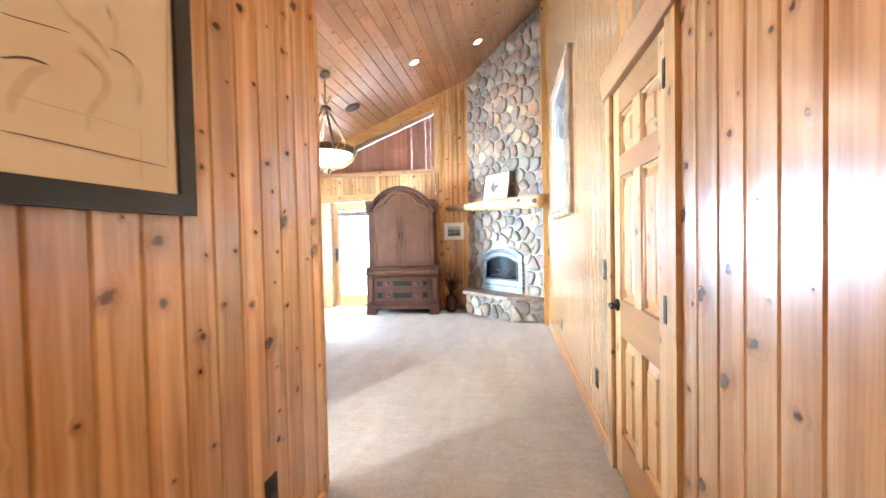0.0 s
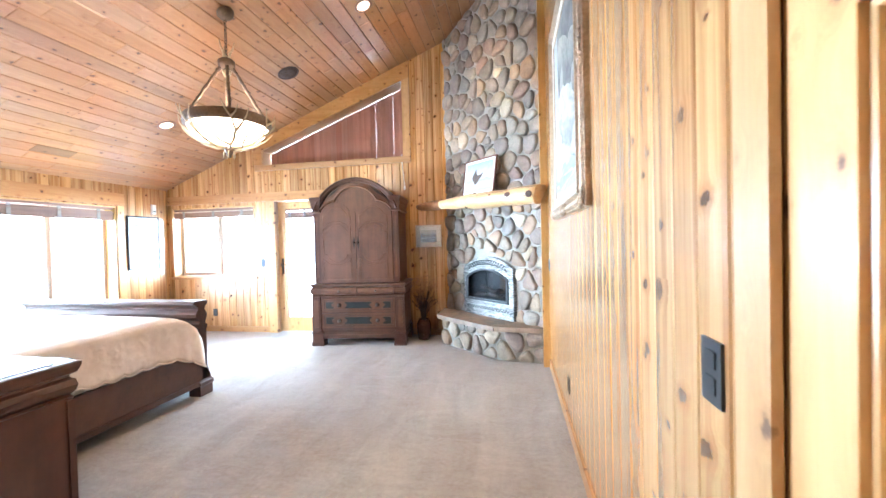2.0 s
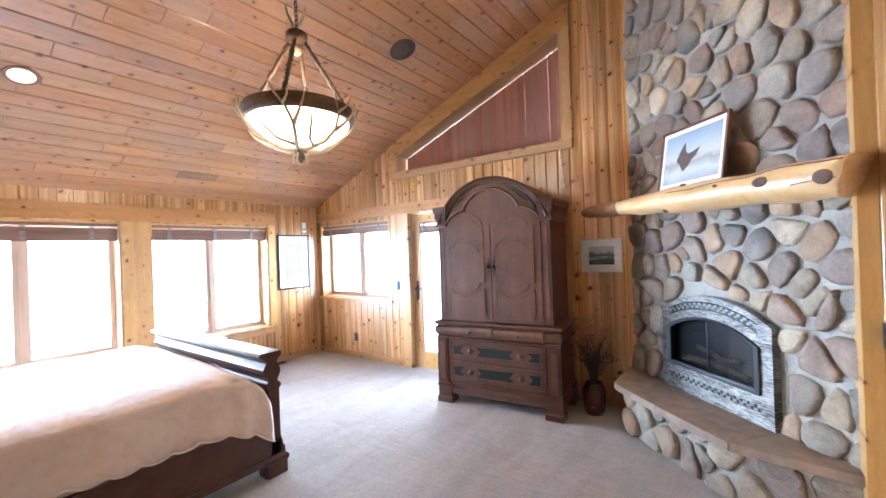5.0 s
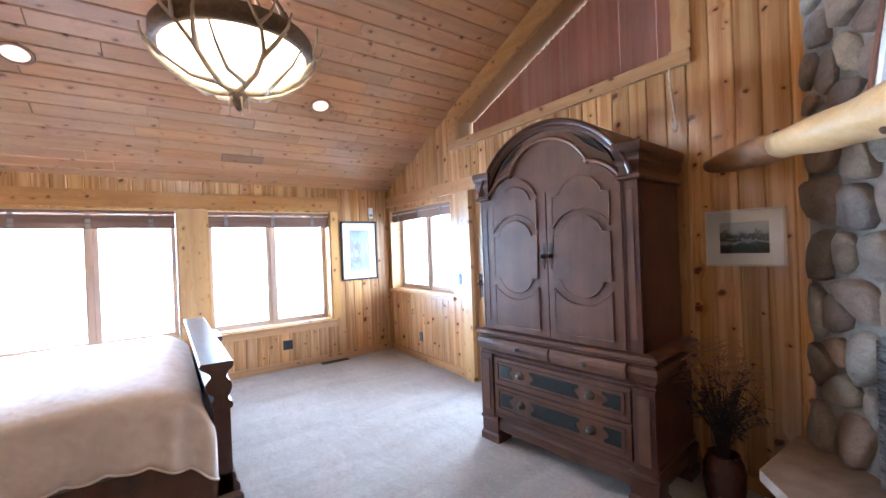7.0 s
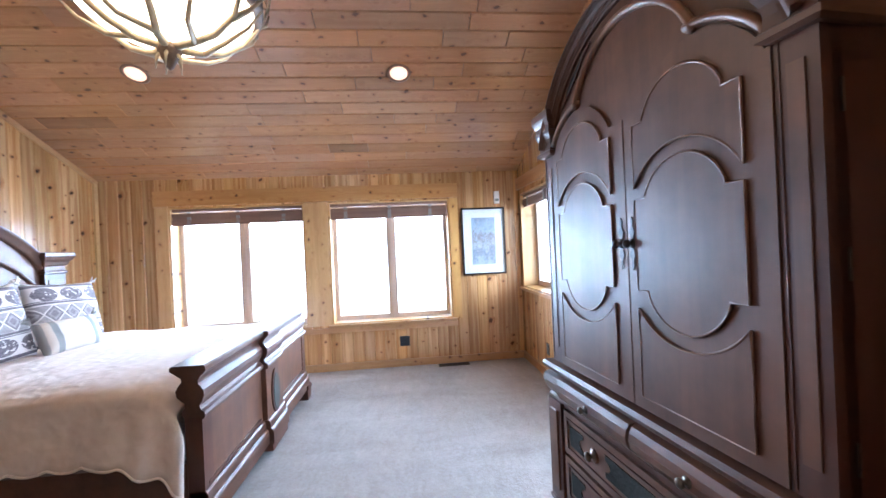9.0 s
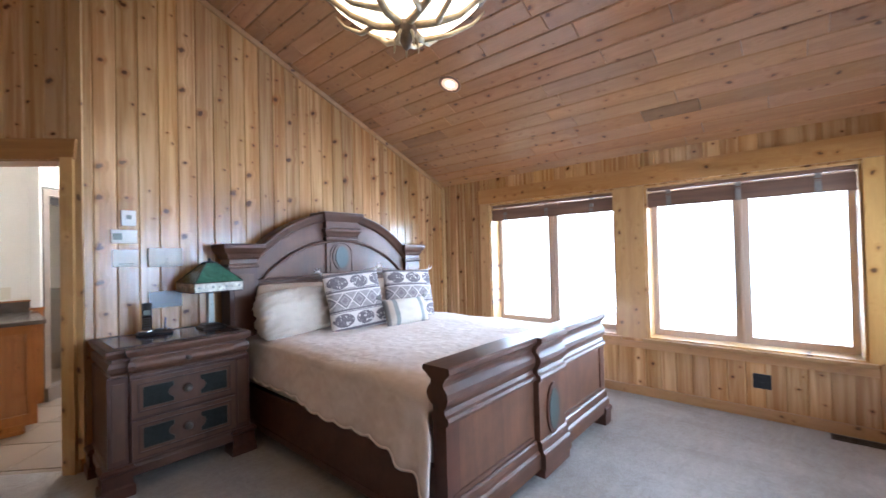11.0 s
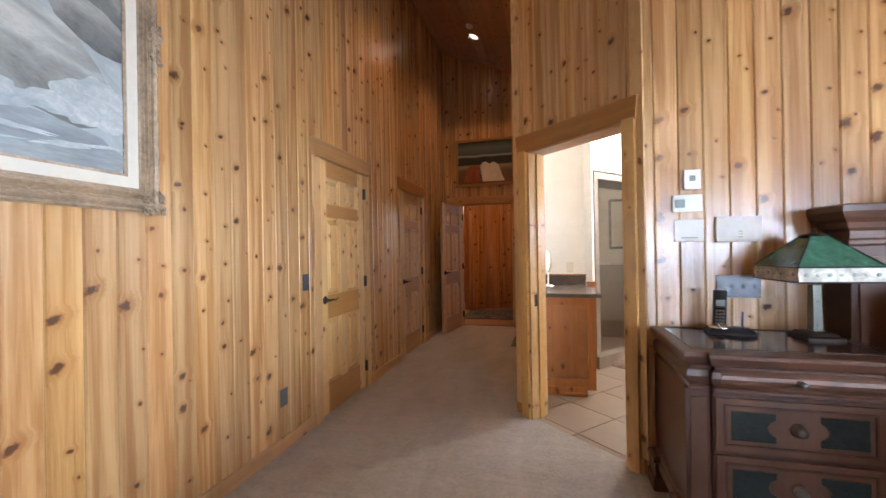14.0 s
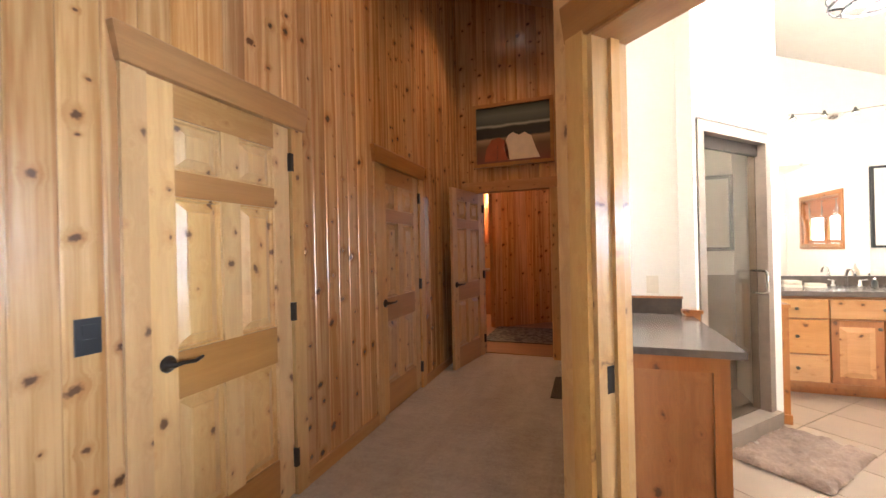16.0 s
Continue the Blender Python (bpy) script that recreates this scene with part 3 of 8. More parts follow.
baseboard(WEST, 0.015, yW(S_Y) - 0.015)
baseboard(SOUTH, 0.015, 3.55)
baseboard(DIAG, 0.02, 0.064)
baseboard(HALLW, 0.05, 3.3)

# north wall: long header, post beside the door, frame of the slanted window
trim(NORTH, xN(-0.53), xN(W_X), 2.025, 2.16, 0.024)
trim(NORTH, xN(-1.55), xN(-1.69), 0.0, 2.022, 0.045, "trim", "pine door post")
trim(NORTH, xN(0.61), xN(-1.87), 2.495, 2.58, 0.035)
trim(NORTH, xN(0.61), xN(0.50), 2.583, 3.70, 0.022)
_bm = bmesh.new()
add_rings(_bm, [[(xN(x), y, z) for x, z in ((-1.88, 2.585), (-1.75, 2.583), (-1.75, tri_top(xN(-1.75))), (0.50, tri_top(xN(0.50))), (0.61, 3.705), (0.61, ceiling_at(0.61)), (-1.88, ceiling_at(-1.88)))] for y in (-0.004, 0.024)])
tagged(part("trim", _bm, M_PINE_TRIM, m=NORTH), "sloping pine trim under the ceiling", "trim", kind="structure")
# west wall headers and sill boards
trim(WEST, yW(7.96), yW(4.55), 1.965, 2.135, 0.022)
trim(WEST, yW(7.955), yW(7.852), 0.53, 1.962, 0.014)
trim(WEST, yW(6.438), yW(6.172), 0.53, 1.962, 0.014)
trim(WEST, yW(4.698), yW(4.56), 0.53, 1.962, 0.014)
# crown strips along the sloping joint
for m, pts in ((SOUTH, (0.0, 3.6)), (NORTH, (xN(0.60), xN(-3.48)))):
    _bm = bmesh.new()
    f = (lambda s: ceiling_at(W_X + s)) if m is SOUTH else (lambda s: ceiling_at(E_X - s))
    if m is SOUTH:
        add_rings(_bm, [[(s, 0.0, f(s) - 0.05), (s, 0.018, f(s) - 0.045), (s, 0.03, f(s) - 0.008), (s, 0.0, f(s))] for s in pts])
        tagged(part("trim", _bm, M_PINE_TRIM, m=m), "pale pine strip along the sloping ceiling", "trim", kind="structure")
    else:
        _bm.free()
trim(SOUTH, 0.0, 0.05, 0.09, ceiling_at(W_X) - 0.01, 0.02)
trim(DIAG, -0.012, 0.063, 0.09, 3.62, 0.012, "trim", "pine corner board")
trim(DIAG, BATH1 + 0.076, _dl, 0.09, 3.9, 0.012, "trim", "pine corner board")

WINDOW_COUNT = [0]


def window(m, s0, s1, z0, z1, label, sill=True, material=None):
    """A two-light wooden window in its opening, with reveals, sashes and panes."""
    WINDOW_COUNT[0] += 1
    w = thing("window_%d" % WINDOW_COUNT[0], m, label, "window", kind="structure")
    deep, y0, y1 = (-0.12, -0.10, -0.06) if material else (-0.235, -0.215, -0.175)
    casing, sash = material or M_PINE_POST, material or M_SASH
    for a, b, c, d in ((s0, s0 + 0.018, z0, z1), (s1 - 0.018, s1, z0, z1), (s0 + 0.018, s1 - 0.018, z1 - 0.018, z1), (s0 + 0.018, s1 - 0.018, z0, z0 + 0.018)):
        part("reveal", box(a, b, deep, -0.001, c, d), casing, w)
    if sill:
        part("window_sill", box(s0 - 0.04, s1 + 0.04, -0.03, 0.04, z0 - 0.028, z0 + 0.004, 0.006), M_PINE_TRIM, w)
    mid = (s0 + s1) / 2
    for a, b in ((s0 + 0.02, mid - 0.012), (mid + 0.012, s1 - 0.02)):
        c, d, f = z0 + 0.02, z1 - 0.02, 0.045
        fr = part("window_frame", boxes([(a, a + f, y0, y1, c, d), (b - f, b, y0, y1, c, d), (a + f, b - f, y0, y1, c, c + 0.055), (a + f, b - f, y0, y1, d - f, d)], 0.005), sash, w)
        pane = part("pane", box(a + f, b - f, y0 + 0.018, y0 + 0.022, c + 0.055, d - f), M_GLASS, fr)
        pane.visible_shadow = False
    part("mullion", box(mid - 0.012, mid + 0.012, y0 - 0.005, y1 + 0.015, z0 + 0.018, z1 - 0.018, 0.003), sash, w)
    return w


window(WEST, yW(7.85), yW(6.44), 0.53, 1.95, "two-light wooden window full of white daylight")
window(WEST, yW(6.17), yW(4.70), 0.53, 1.95, "two-light wooden window full of white daylight")
window(NORTH, xN(-1.92), xN(-3.40), 0.86, 1.97, "two-light wooden window in the north wall")
trim(WEST, yW(7.90), yW(4.65), 0.44, 0.50, 0.016)


def raised_shade(m, s0, s1, z1, drop, sag, seed, tone=None):
    """A woven wood shade drawn up to the top of a window, with its tapes."""
    rng = random.Random(seed)
    b = thing("window_shade", m, "brown woven wood shade drawn up under the header", "window shade", "window shades")
    part("head_rail", box(s0 + 0.022, s1 - 0.022, -0.075, -0.03, z1 - 0.03, z1, 0.004), tone or M_SHADE, b)
    n = 7
    for i in range(n):
        z = z1 - 0.046 - drop * (i + 1) / n
        o = rng.uniform(-0.008, 0.012)
        bm = bmesh.new()
        k = 14
        ring = lambda x: [(x, -0.075 + o, z + sag * math.sin(math.pi * 3 * (x - s0) / (s1 - s0)) ** 2 * (i / n)), (x, -0.028 + o, z - 0.006 + sag * math.sin(math.pi * 3 * (x - s0) / (s1 - s0)) ** 2 * (i / n)),
                          (x, -0.022 + o, z + drop / n * 0.8), (x, -0.07 + o, z + drop / n * 0.9)]
        add_rings(bm, [ring(s0 + 0.024 + (s1 - s0 - 0.048) * j / k) for j in range(k + 1)])
        part("fold", bm, tone or M_SHADE, b)
    for f in (0.16, 0.5, 0.86):
        c = s0 + (s1 - s0) * f
        part("tape", box(c - 0.02, c + 0.02, -0.026, -0.016, z1 - 0.052 - drop, z1 - 0.03, 0.002), M_TAPE, b, "grey cloth tape")
    return b


M_TAPE = plain("grey_tape", (0.26, 0.235, 0.21), 0.8)
raised_shade(WEST, yW(7.85), yW(6.44), 1.932, 0.13, 0.003, 1)
raised_shade(WEST, yW(6.17), yW(4.70), 1.932, 0.13, -0.003, 2)
raised_shade(NORTH, xN(-1.92), xN(-3.40), 1.95, 0.09, 0.006, 3)


def slanted_blind():
    b = thing("vertical_blind", NORTH, "reddish brown vertical slat blind in the slanted window", "blind")
    rng = random.Random(8)
    x, pitch = -1.735, 0.0925
    while x < 0.42:
        gap = 0.003 if rng.random() < 0.28 else -0.006
        s1, s0 = xN(x), xN(min(x + pitch - gap, 0.49))
        tilt = rng.uniform(0.001, 0.005)
        z0 = 2.60 + rng.uniform(0, 0.006)
        t0, t1 = tri_top(s0) - 0.011, tri_top(s1) - 0.011
        bm = add_rings(bmesh.new(), [[(s0, -0.225 - tilt, z0), (s1, -0.225 + tilt, z0), (s1, -0.221 + tilt, z0), (s0, -0.221 - tilt, z0)],
                                     [(s0, -0.225 - tilt, t0), (s1, -0.225 + tilt, t1), (s1, -0.221 + tilt, t1), (s0, -0.221 - tilt, t0)]])
        part("slat", bm, M_BLIND, b)
        x += pitch
    # clips at the head
    for i in range(40):
        s = xN(-1.72 + i * 0.055)
        part("clip", box(s - 0.011, s + 0.011, -0.228, -0.218, tri_top(s) - 0.015, tri_top(s) + 0.0, 0), M_BLIND, b)
    part("wand", tube([(xN(0.47), -0.03, 2.62), (xN(0.49), 0.045, 2.45), (xN(0.52), 0.05, 2.15)], 0.005), M_WHITE, b, "white pull cord")
    part("cord_weight", lathe([(0.0, 2.09), (0.012, 2.10), (0.014, 2.14), (0.005, 2.16)], 8, xN(0.52), 0.05), M_WHITE, b)
    return b


slanted_blind()
_w4 = thing("window_4", NORTH, "slanted window under the roof slope", "window", kind="structure")
_pane = part("pane", add_rings(bmesh.new(), [[(xN(-1.75), y, 2.58), (xN(0.50), y, 2.58), (xN(0.50), y, tri_top(xN(0.5))), (xN(-1.75), y, tri_top(xN(-1.75)))] for y in (-0.239, -0.236)]), M_GLASS, _w4)
_pane.visible_shadow = False


def lever(parent, x, z, out, side):
    """Dark lever handle; side: the way the lever points along x."""
    h = part("handle", lathe([(0.0, 0.0), (0.03, 0.0), (0.034, 0.006), (0.026, 0.014), (0.014, 0.02), (0.011, 0.05), (0.0, 0.052)], 18), M_IRON, parent, "dark bronze lever handle", True, pose(x, out, z, -90, 0, 0))
    part("lever", tube([(0, 0.045, 0), (side * 0.03, 0.05, 0.002), (side * 0.08, 0.052, -0.004), (side * 0.115, 0.05, 0.006)], 0.010, 0.007, 8), M_IRON, h, "", True, pose(0, 0, 0, 90, 0, 0))
    return h


def panel_door(name, m, s0, s1, z1, hinge_low, label, y=-0.04, handle=True, knob_z=0.92):
    """Six-panel pine door. hinge_low: hinges stand at s0."""
    d = thing(name, m, label, "door", kind="structure")
    z0, t = 0.012, 0.036
    st, mid = 0.11, 0.10
    rails = ((z0, 0.245), (0.765, 0.955), (1.585, 1.69), (1.905, z1 - 0.005))
    y1 = y + t
    for a, b in ((s0, s0 + st), (s1 - st, s1)):
        part("stile", box(a, b, y, y1, z0, z1 - 0.005, 0.003), M_DOORWOOD, d)
    for a, b in rails:
        part("rail", box(s0 + st, s1 - st, y, y1 - 0.001, a, b, 0.003), M_PINE_TRIM if a > 1.8 else M_DOORRAIL, d)
    c = (s0 + s1) / 2
    for (_, a), (b, _) in zip(rails, rails[1:]):
        part("muntin", box(c - mid / 2, c + mid / 2, y, y1 - 0.002, a, b, 0.003), M_DOORWOOD, d)
        for p, q in ((s0 + st, c - mid / 2), (c + mid / 2, s1 - st)):
            bm = add_rings(bmesh.new(), [[(p + o, h, a + o), (q - o, h, a + o), (q - o, h, b - o), (p + o, h, b - o)] for o, h in ((0, y + 0.004), (0, y1 - 0.014), (0.004, y1 - 0.010), (0.010, y1 - 0.012), (0.014, y1 - 0.026), (0.020, y1 - 0.027), (0.056, y1 - 0.010), (0.058, y1 - 0.006), (0.062, y1 - 0.005))])
            part("panel", bm, M_DOORWOOD, d)
    if handle:
        lever(d, (s1 - 0.065) if hinge_low else (s0 + 0.065), knob_z, y1, -1 if hinge_low else 1)
    hs = s0 - 0.004 if hinge_low else s1 + 0.004
    for z in (0.21, 1.02, 1.85):
        part("hinge", box(hs - 0.012, hs + 0.012, y1 - 0.012, y1 + 0.023, z - 0.05, z + 0.05, 0.003), M_IRON, d, "black hinge")
    return d


def door_surround(m, s0, s1, z1, wide=0.09, out=0.016, over=0.03):
    for a, b in ((s0 - wide, s0), (s1, s1 + wide)):
        trim(m, a, b, 0.0, z1, out, "trim", "pine door casing")
    z0 = z1 - 0.012
    bm = add_rings(bmesh.new(), [[(s0 - wide - o, -0.004, z), (s0 - wide - o, h, z), (s1 + wide + o, h, z), (s1 + wide + o, -0.004, z)] for o, h, z in ((0.006, 0.026, z0), (0.008, 0.030, z0 + 0.004), (over + 0.002, 0.036, z0 + 0.130), (over, 0.034, z0 + 0.135))])
    tagged(part("trim", bm, M_HEADER, m=m), "tan pine header over the door", "trim", kind="structure")


M_HEADER = wood("tan_header", (0.38, 0.178, 0.052), (0.24, 0.10, 0.028), KNOT, 0, "object", 0.48, knots=False, vary=0.04)
door_surround(EAST, yE(DOOR1[0]) - 0.006, yE(DOOR1[1]) + 0.006, 2.05)
door_surround(EAST, yE(DOOR2[0]) - 0.006, yE(DOOR2[1]) + 0.006, 2.05)
panel_door("door_1", EAST, yE(DOOR1[0]), yE(DOOR1[1]), 2.045, True, "closed six-panel knotty pine door")
panel_door("door_2", EAST, yE(DOOR2[0]), yE(DOOR2[1]), 2.045, True, "closed six-panel knotty pine door down the hall")
# closets behind the two doors
tagged(part("wall_closet", box(E_X + 0.13, E_X + 0.19, 0.9, 4.0, 0.0, 2.4), M_BACKING), "plain wall behind the closed doors", "wall", kind="structure")
# doorway to the bath in the corner wall
door_surround(DIAG, BATH0, BATH1, 2.05, 0.075, out=0.034, over=0.02)
for a, b in ((BATH0, BATH0 + 0.02), (BATH1 - 0.02, BATH1)):
    tagged(part("trim", box(a, b, -0.15, 0.012, 0.0, 2.05, 0.002), M_PINE_POST, m=DIAG), "pine door jamb", "trim", kind="structure")
tagged(part("trim", box(BATH0 + 0.02, BATH1 - 0.02, -0.15, 0.012, 2.03, 2.05, 0.002), M_PINE_TRIM, m=DIAG), "pine head jamb", "trim", kind="structure")
for a, b in ((BATH0 + 0.02, BATH0 + 0.034), (BATH1 - 0.034, BATH1 - 0.02)):
    tagged(part("trim", box(a, b, -0.10, -0.06, 0.0, 2.03, 0.002), M_PINE_POST, m=DIAG), "pine door stop", "trim", kind="structure")
tagged(part("strike_plate", box(BATH1 - 0.0225, BATH1 - 0.019, -0.055, -0.025, 0.86, 0.95, 0.001), M_IRON, m=DIAG), "dark bronze strike plate in the door jamb", "strike plate")
# doorway at the hall's end with its open door
trim(HALLE, 1.25 - DIAG_A[0] - 0.09, 1.25 - DIAG_A[0], 0.0, 2.06, 0.016)
trim(HALLE, 2.13 - DIAG_A[0], 2.13 - DIAG_A[0] + 0.09, 0.0, 2.06, 0.016)
trim(HALLE, 0.02, 1.42, 2.063, 2.19, 0.022)
for a, b in ((1.25 - DIAG_A[0], 1.265 - DIAG_A[0]), (2.115 - DIAG_A[0], 2.13 - DIAG_A[0])):
    tagged(part("trim", box(a, b, -0.16, 0.0, 0.0, 2.06), M_PINE_POST, m=HALLE), "pine door jamb", "trim", kind="structure")
panel_door("door_3", pose(2.125, -0.225, 0, 0, 0, 80.5), 0.0, 0.80, 2.04, True, "open six-panel pine door at the hall's end", y=-0.02, knob_z=0.95)


def glazed_door():
    d = thing("door_4", NORTH, "pine door with one large glass light", "door", kind="structure")
    s0, s1 = xN(-0.62) + 0.012, xN(-1.55) - 0.012
    f = 0.125
    for a, b in ((s0, s0 + f), (s1 - f, s1)):
        part("stile", box(a, b, -0.075, -0.03, 0.015, 2.005, 0.003), M_DOORWOOD, d)
    for a, b in ((0.015, 0.235), (1.87, 2.005)):
        part("rail", box(s0 + f, s1 - f, -0.074, -0.031, a, b, 0.003), M_DOORWOOD, d)
    part("glazing_bead", boxes([(s0 + f, s0 + f + 0.012, -0.04, -0.026, 0.235, 1.87), (s1 - f - 0.012, s1 - f, -0.04, -0.026, 0.235, 1.87)], 0.002), M_SHADE, d)
    pane = part("pane", box(s0 + f, s1 - f, -0.055, -0.051, 0.235, 1.87), M_GLASS, d)
    pane.visible_shadow = False
    part("escutcheon", box(s1 - 0.085, s1 - 0.045, -0.03, -0.022, 0.90, 1.14, 0.004), M_IRON, d, "dark bronze lock plate")
    lever(d, s1 - 0.065, 1.04, -0.024, -1)
    return d


glazed_door()
raised_shade(NORTH, xN(-0.75), xN(-1.43), 1.90, 0.10, 0.004, 4)


def plate(m, s, z, w, h, label, material=None, kind="outlet", out=0.006):
    """A wall plate with its two sockets or switches."""
    material = material or M_BLACK
    p = thing("wall_plate", m, label, kind)
    part("cover", box(s - w / 2, s + w / 2, 0.0, out, z - h / 2, z + h / 2, 0.002), material, p)
    for dz in (-0.2, 0.2):
        part("insert", box(s - w * 0.25, s + w * 0.25, out, out + 0.003, z + h * (dz - 0.13), z + h * (dz + 0.13), 0.001), material, p)
    return p


plate(EAST, yE(3.90), 1.085, 0.075, 0.12, "black double switch plate on pine boards", kind="switch")
plate(EAST, yE(4.165), 0.345, 0.072, 0.115, "black wall socket near the floor")
plate(EAST, yE(5.97), 0.315, 0.072, 0.115, "black wall socket near the floor")
plate(EAST, yE(7.31), 1.07, 0.075, 0.12, "black switch plate beside the fireplace", kind="switch")
plate(NORTH, xN(-2.66), 0.30, 0.072, 0.115, "black wall socket under the window")
plate(NORTH, xN(-1.79), 1.075, 0.06, 0.12, "dark switch plate beside the glass door", kind="switch")
plate(WEST, yW(7.26), 0.295, 0.115, 0.115, "dark double wall socket under the window")
plate(HALLW, DIAG_A[1] - 2.77, 0.345, 0.072, 0.115, "black wall socket in the hall")


def register(x0, x1, y0, y1, label):
    r = thing("floor_register", pose(0, 0, 0), label, "floor vent")
    part("rim", boxes([(x0, x1, y0, y0 + 0.012, 0, 0.006), (x0, x1, y1 - 0.012, y1, 0, 0.006), (x0, x0 + 0.012, y0, y1, 0, 0.006), (x1 - 0.012, x1, y0, y1, 0, 0.006)]), M_IRON, r)
    part("backing", box(x0 + 0.01, x1 - 0.01, y0 + 0.01, y1 - 0.01, 0, 0.001), M_BLACK, r)
    long_y = y1 - y0 > x1 - x0
    n = 5
    for i in range(n):
        f = (i + 0.5) / n
        if long_y:
            x = x0 + 0.012 + (x1 - x0 - 0.024) * f
            part("slat", box(x - 0.004, x + 0.004, y0 + 0.012, y1 - 0.012, 0.001, 0.005), M_IRON, r)
        else:
            y = y0 + 0.012 + (y1 - y0 - 0.024) * f
            part("slat", box(x0 + 0.012, x1 - 0.012, y - 0.004, y + 0.004, 0.001, 0.005), M_IRON, r)


register(1.06, 1.19, 0.46, 1.07, "black metal floor register in the hall carpet")
register(-3.44, -3.34, 7.64, 8.0, "dark floor register under the west window")

# ---- ceiling fittings ----
UNDER = math.degrees(math.atan(SLOPE))


def on_ceiling(x, y, drop=0.0):
    """A pose on the slope, with its z axis straight out of the boards and downwards."""
    return pose(x, y, ceiling_at(x) - drop, 180, -UNDER, 0)


# lamplight on the copper is put in as the baffle's own glow
M_BAFFLE = glowing("lit_copper_baffle", (1.0, 0.66, 0.42), 1.3, (0.5, 0.3, 0.17))


def downlight(x, y, watts, color=WARM):
    d = thing("recessed_light", on_ceiling(x, y), "lit recessed ceiling light with a copper trim ring", "ceiling light", "recessed lights")
    part("ring", lathe([(0.072, 0.0), (0.098, 0.0), (0.10, 0.004), (0.09, 0.009), (0.074, 0.006), (0.072, 0.0)], 28), M_RING, d, "", True)
    part("baffle", lathe([(0.036, 0.001), (0.055, 0.002), (0.073, 0.004), (0.073, 0.0005), (0.036, 0.0005)], 28), M_BAFFLE, d, "warm lit baffle", True)
    part("lens", lathe([(0.0, 0.0015), (0.025, 0.002), (0.036, 0.0015), (0.036, 0.0005), (0.0, 0.0005)], 24), M_BULB, d, "glowing lens")
    spot_light("downlight_lamp", (x + 0.012, y, ceiling_at(x) - 0.035), (x + 0.012, y, 0), watts, 105, 0.9, 0.06, color)


for x, y, wts in ((-2.09, 5.27, 34), (-2.09, 7.32, 30), (0.50, 7.23, 16), (1.415, 7.58, 55), (1.66, 2.60, 62), (1.675, 0.755, 75)):
    # the two in the hall are dimmed to a redder light
    downlight(x, y, wts, (1.0, 0.57, 0.26) if y < 3 else WARM)
_sp = thing("ceiling_speaker", on_ceiling(-0.62, 7.60), "round brown speaker grille in the ceiling", "speaker")
M_SPK = plain("brown_grille", (0.06, 0.035, 0.028), 0.7, 0.1, 0.3, 400, 0.6)
part("rim", lathe([(0.108, 0.0), (0.127, 0.0), (0.127, 0.006), (0.11, 0.008), (0.108, 0.0)], 28), M_SPK, _sp, "", True)
part("grille", lathe([(0.0, 0.006), (0.05, 0.0055), (0.109, 0.004), (0.109, 0.001), (0.0, 0.001)], 28), M_SPK, _sp, "", True)
_sd = thing("smoke_detector", on_ceiling(1.68, 1.05), "small white smoke detector on the hall ceiling", "smoke detector")
part("base", lathe([(0.0, 0.0), (0.05, 0.0), (0.052, 0.012), (0.0, 0.014)], 20), M_WHITE, _sd, "", True)
part("cover", lathe([(0.0, 0.014), (0.044, 0.014), (0.038, 0.032), (0.0, 0.034)], 20), M_WHITE, _sd, "", True)

# ---- the river-rock fireplace in the corner ----
FP = wall_frame((2.40, 7.42), (1.12, 8.70))[0]
FACE = 1.81


def clip_poly(poly, px, pz, nx, nz):
    """Keeps the side of a line (through px, pz) away from which (nx, nz) points."""
    out = []
    for (ax, az), (bx, bz) in zip(poly, poly[1:] + poly[:1]):
        da, db = (ax - px) * nx + (az - pz) * nz, (bx - px) * nx + (bz - pz) * nz
        if da <= 0:
            out.append((ax, az))
        if da * db < 0:
            f = da / (da - db)
            out.append((ax + (bx - ax) * f, az + (bz - az) * f))
    return out


def centre(poly):
    return sum(p[0] for p in poly) / len(poly), sum(p[1] for p in poly) / len(poly)


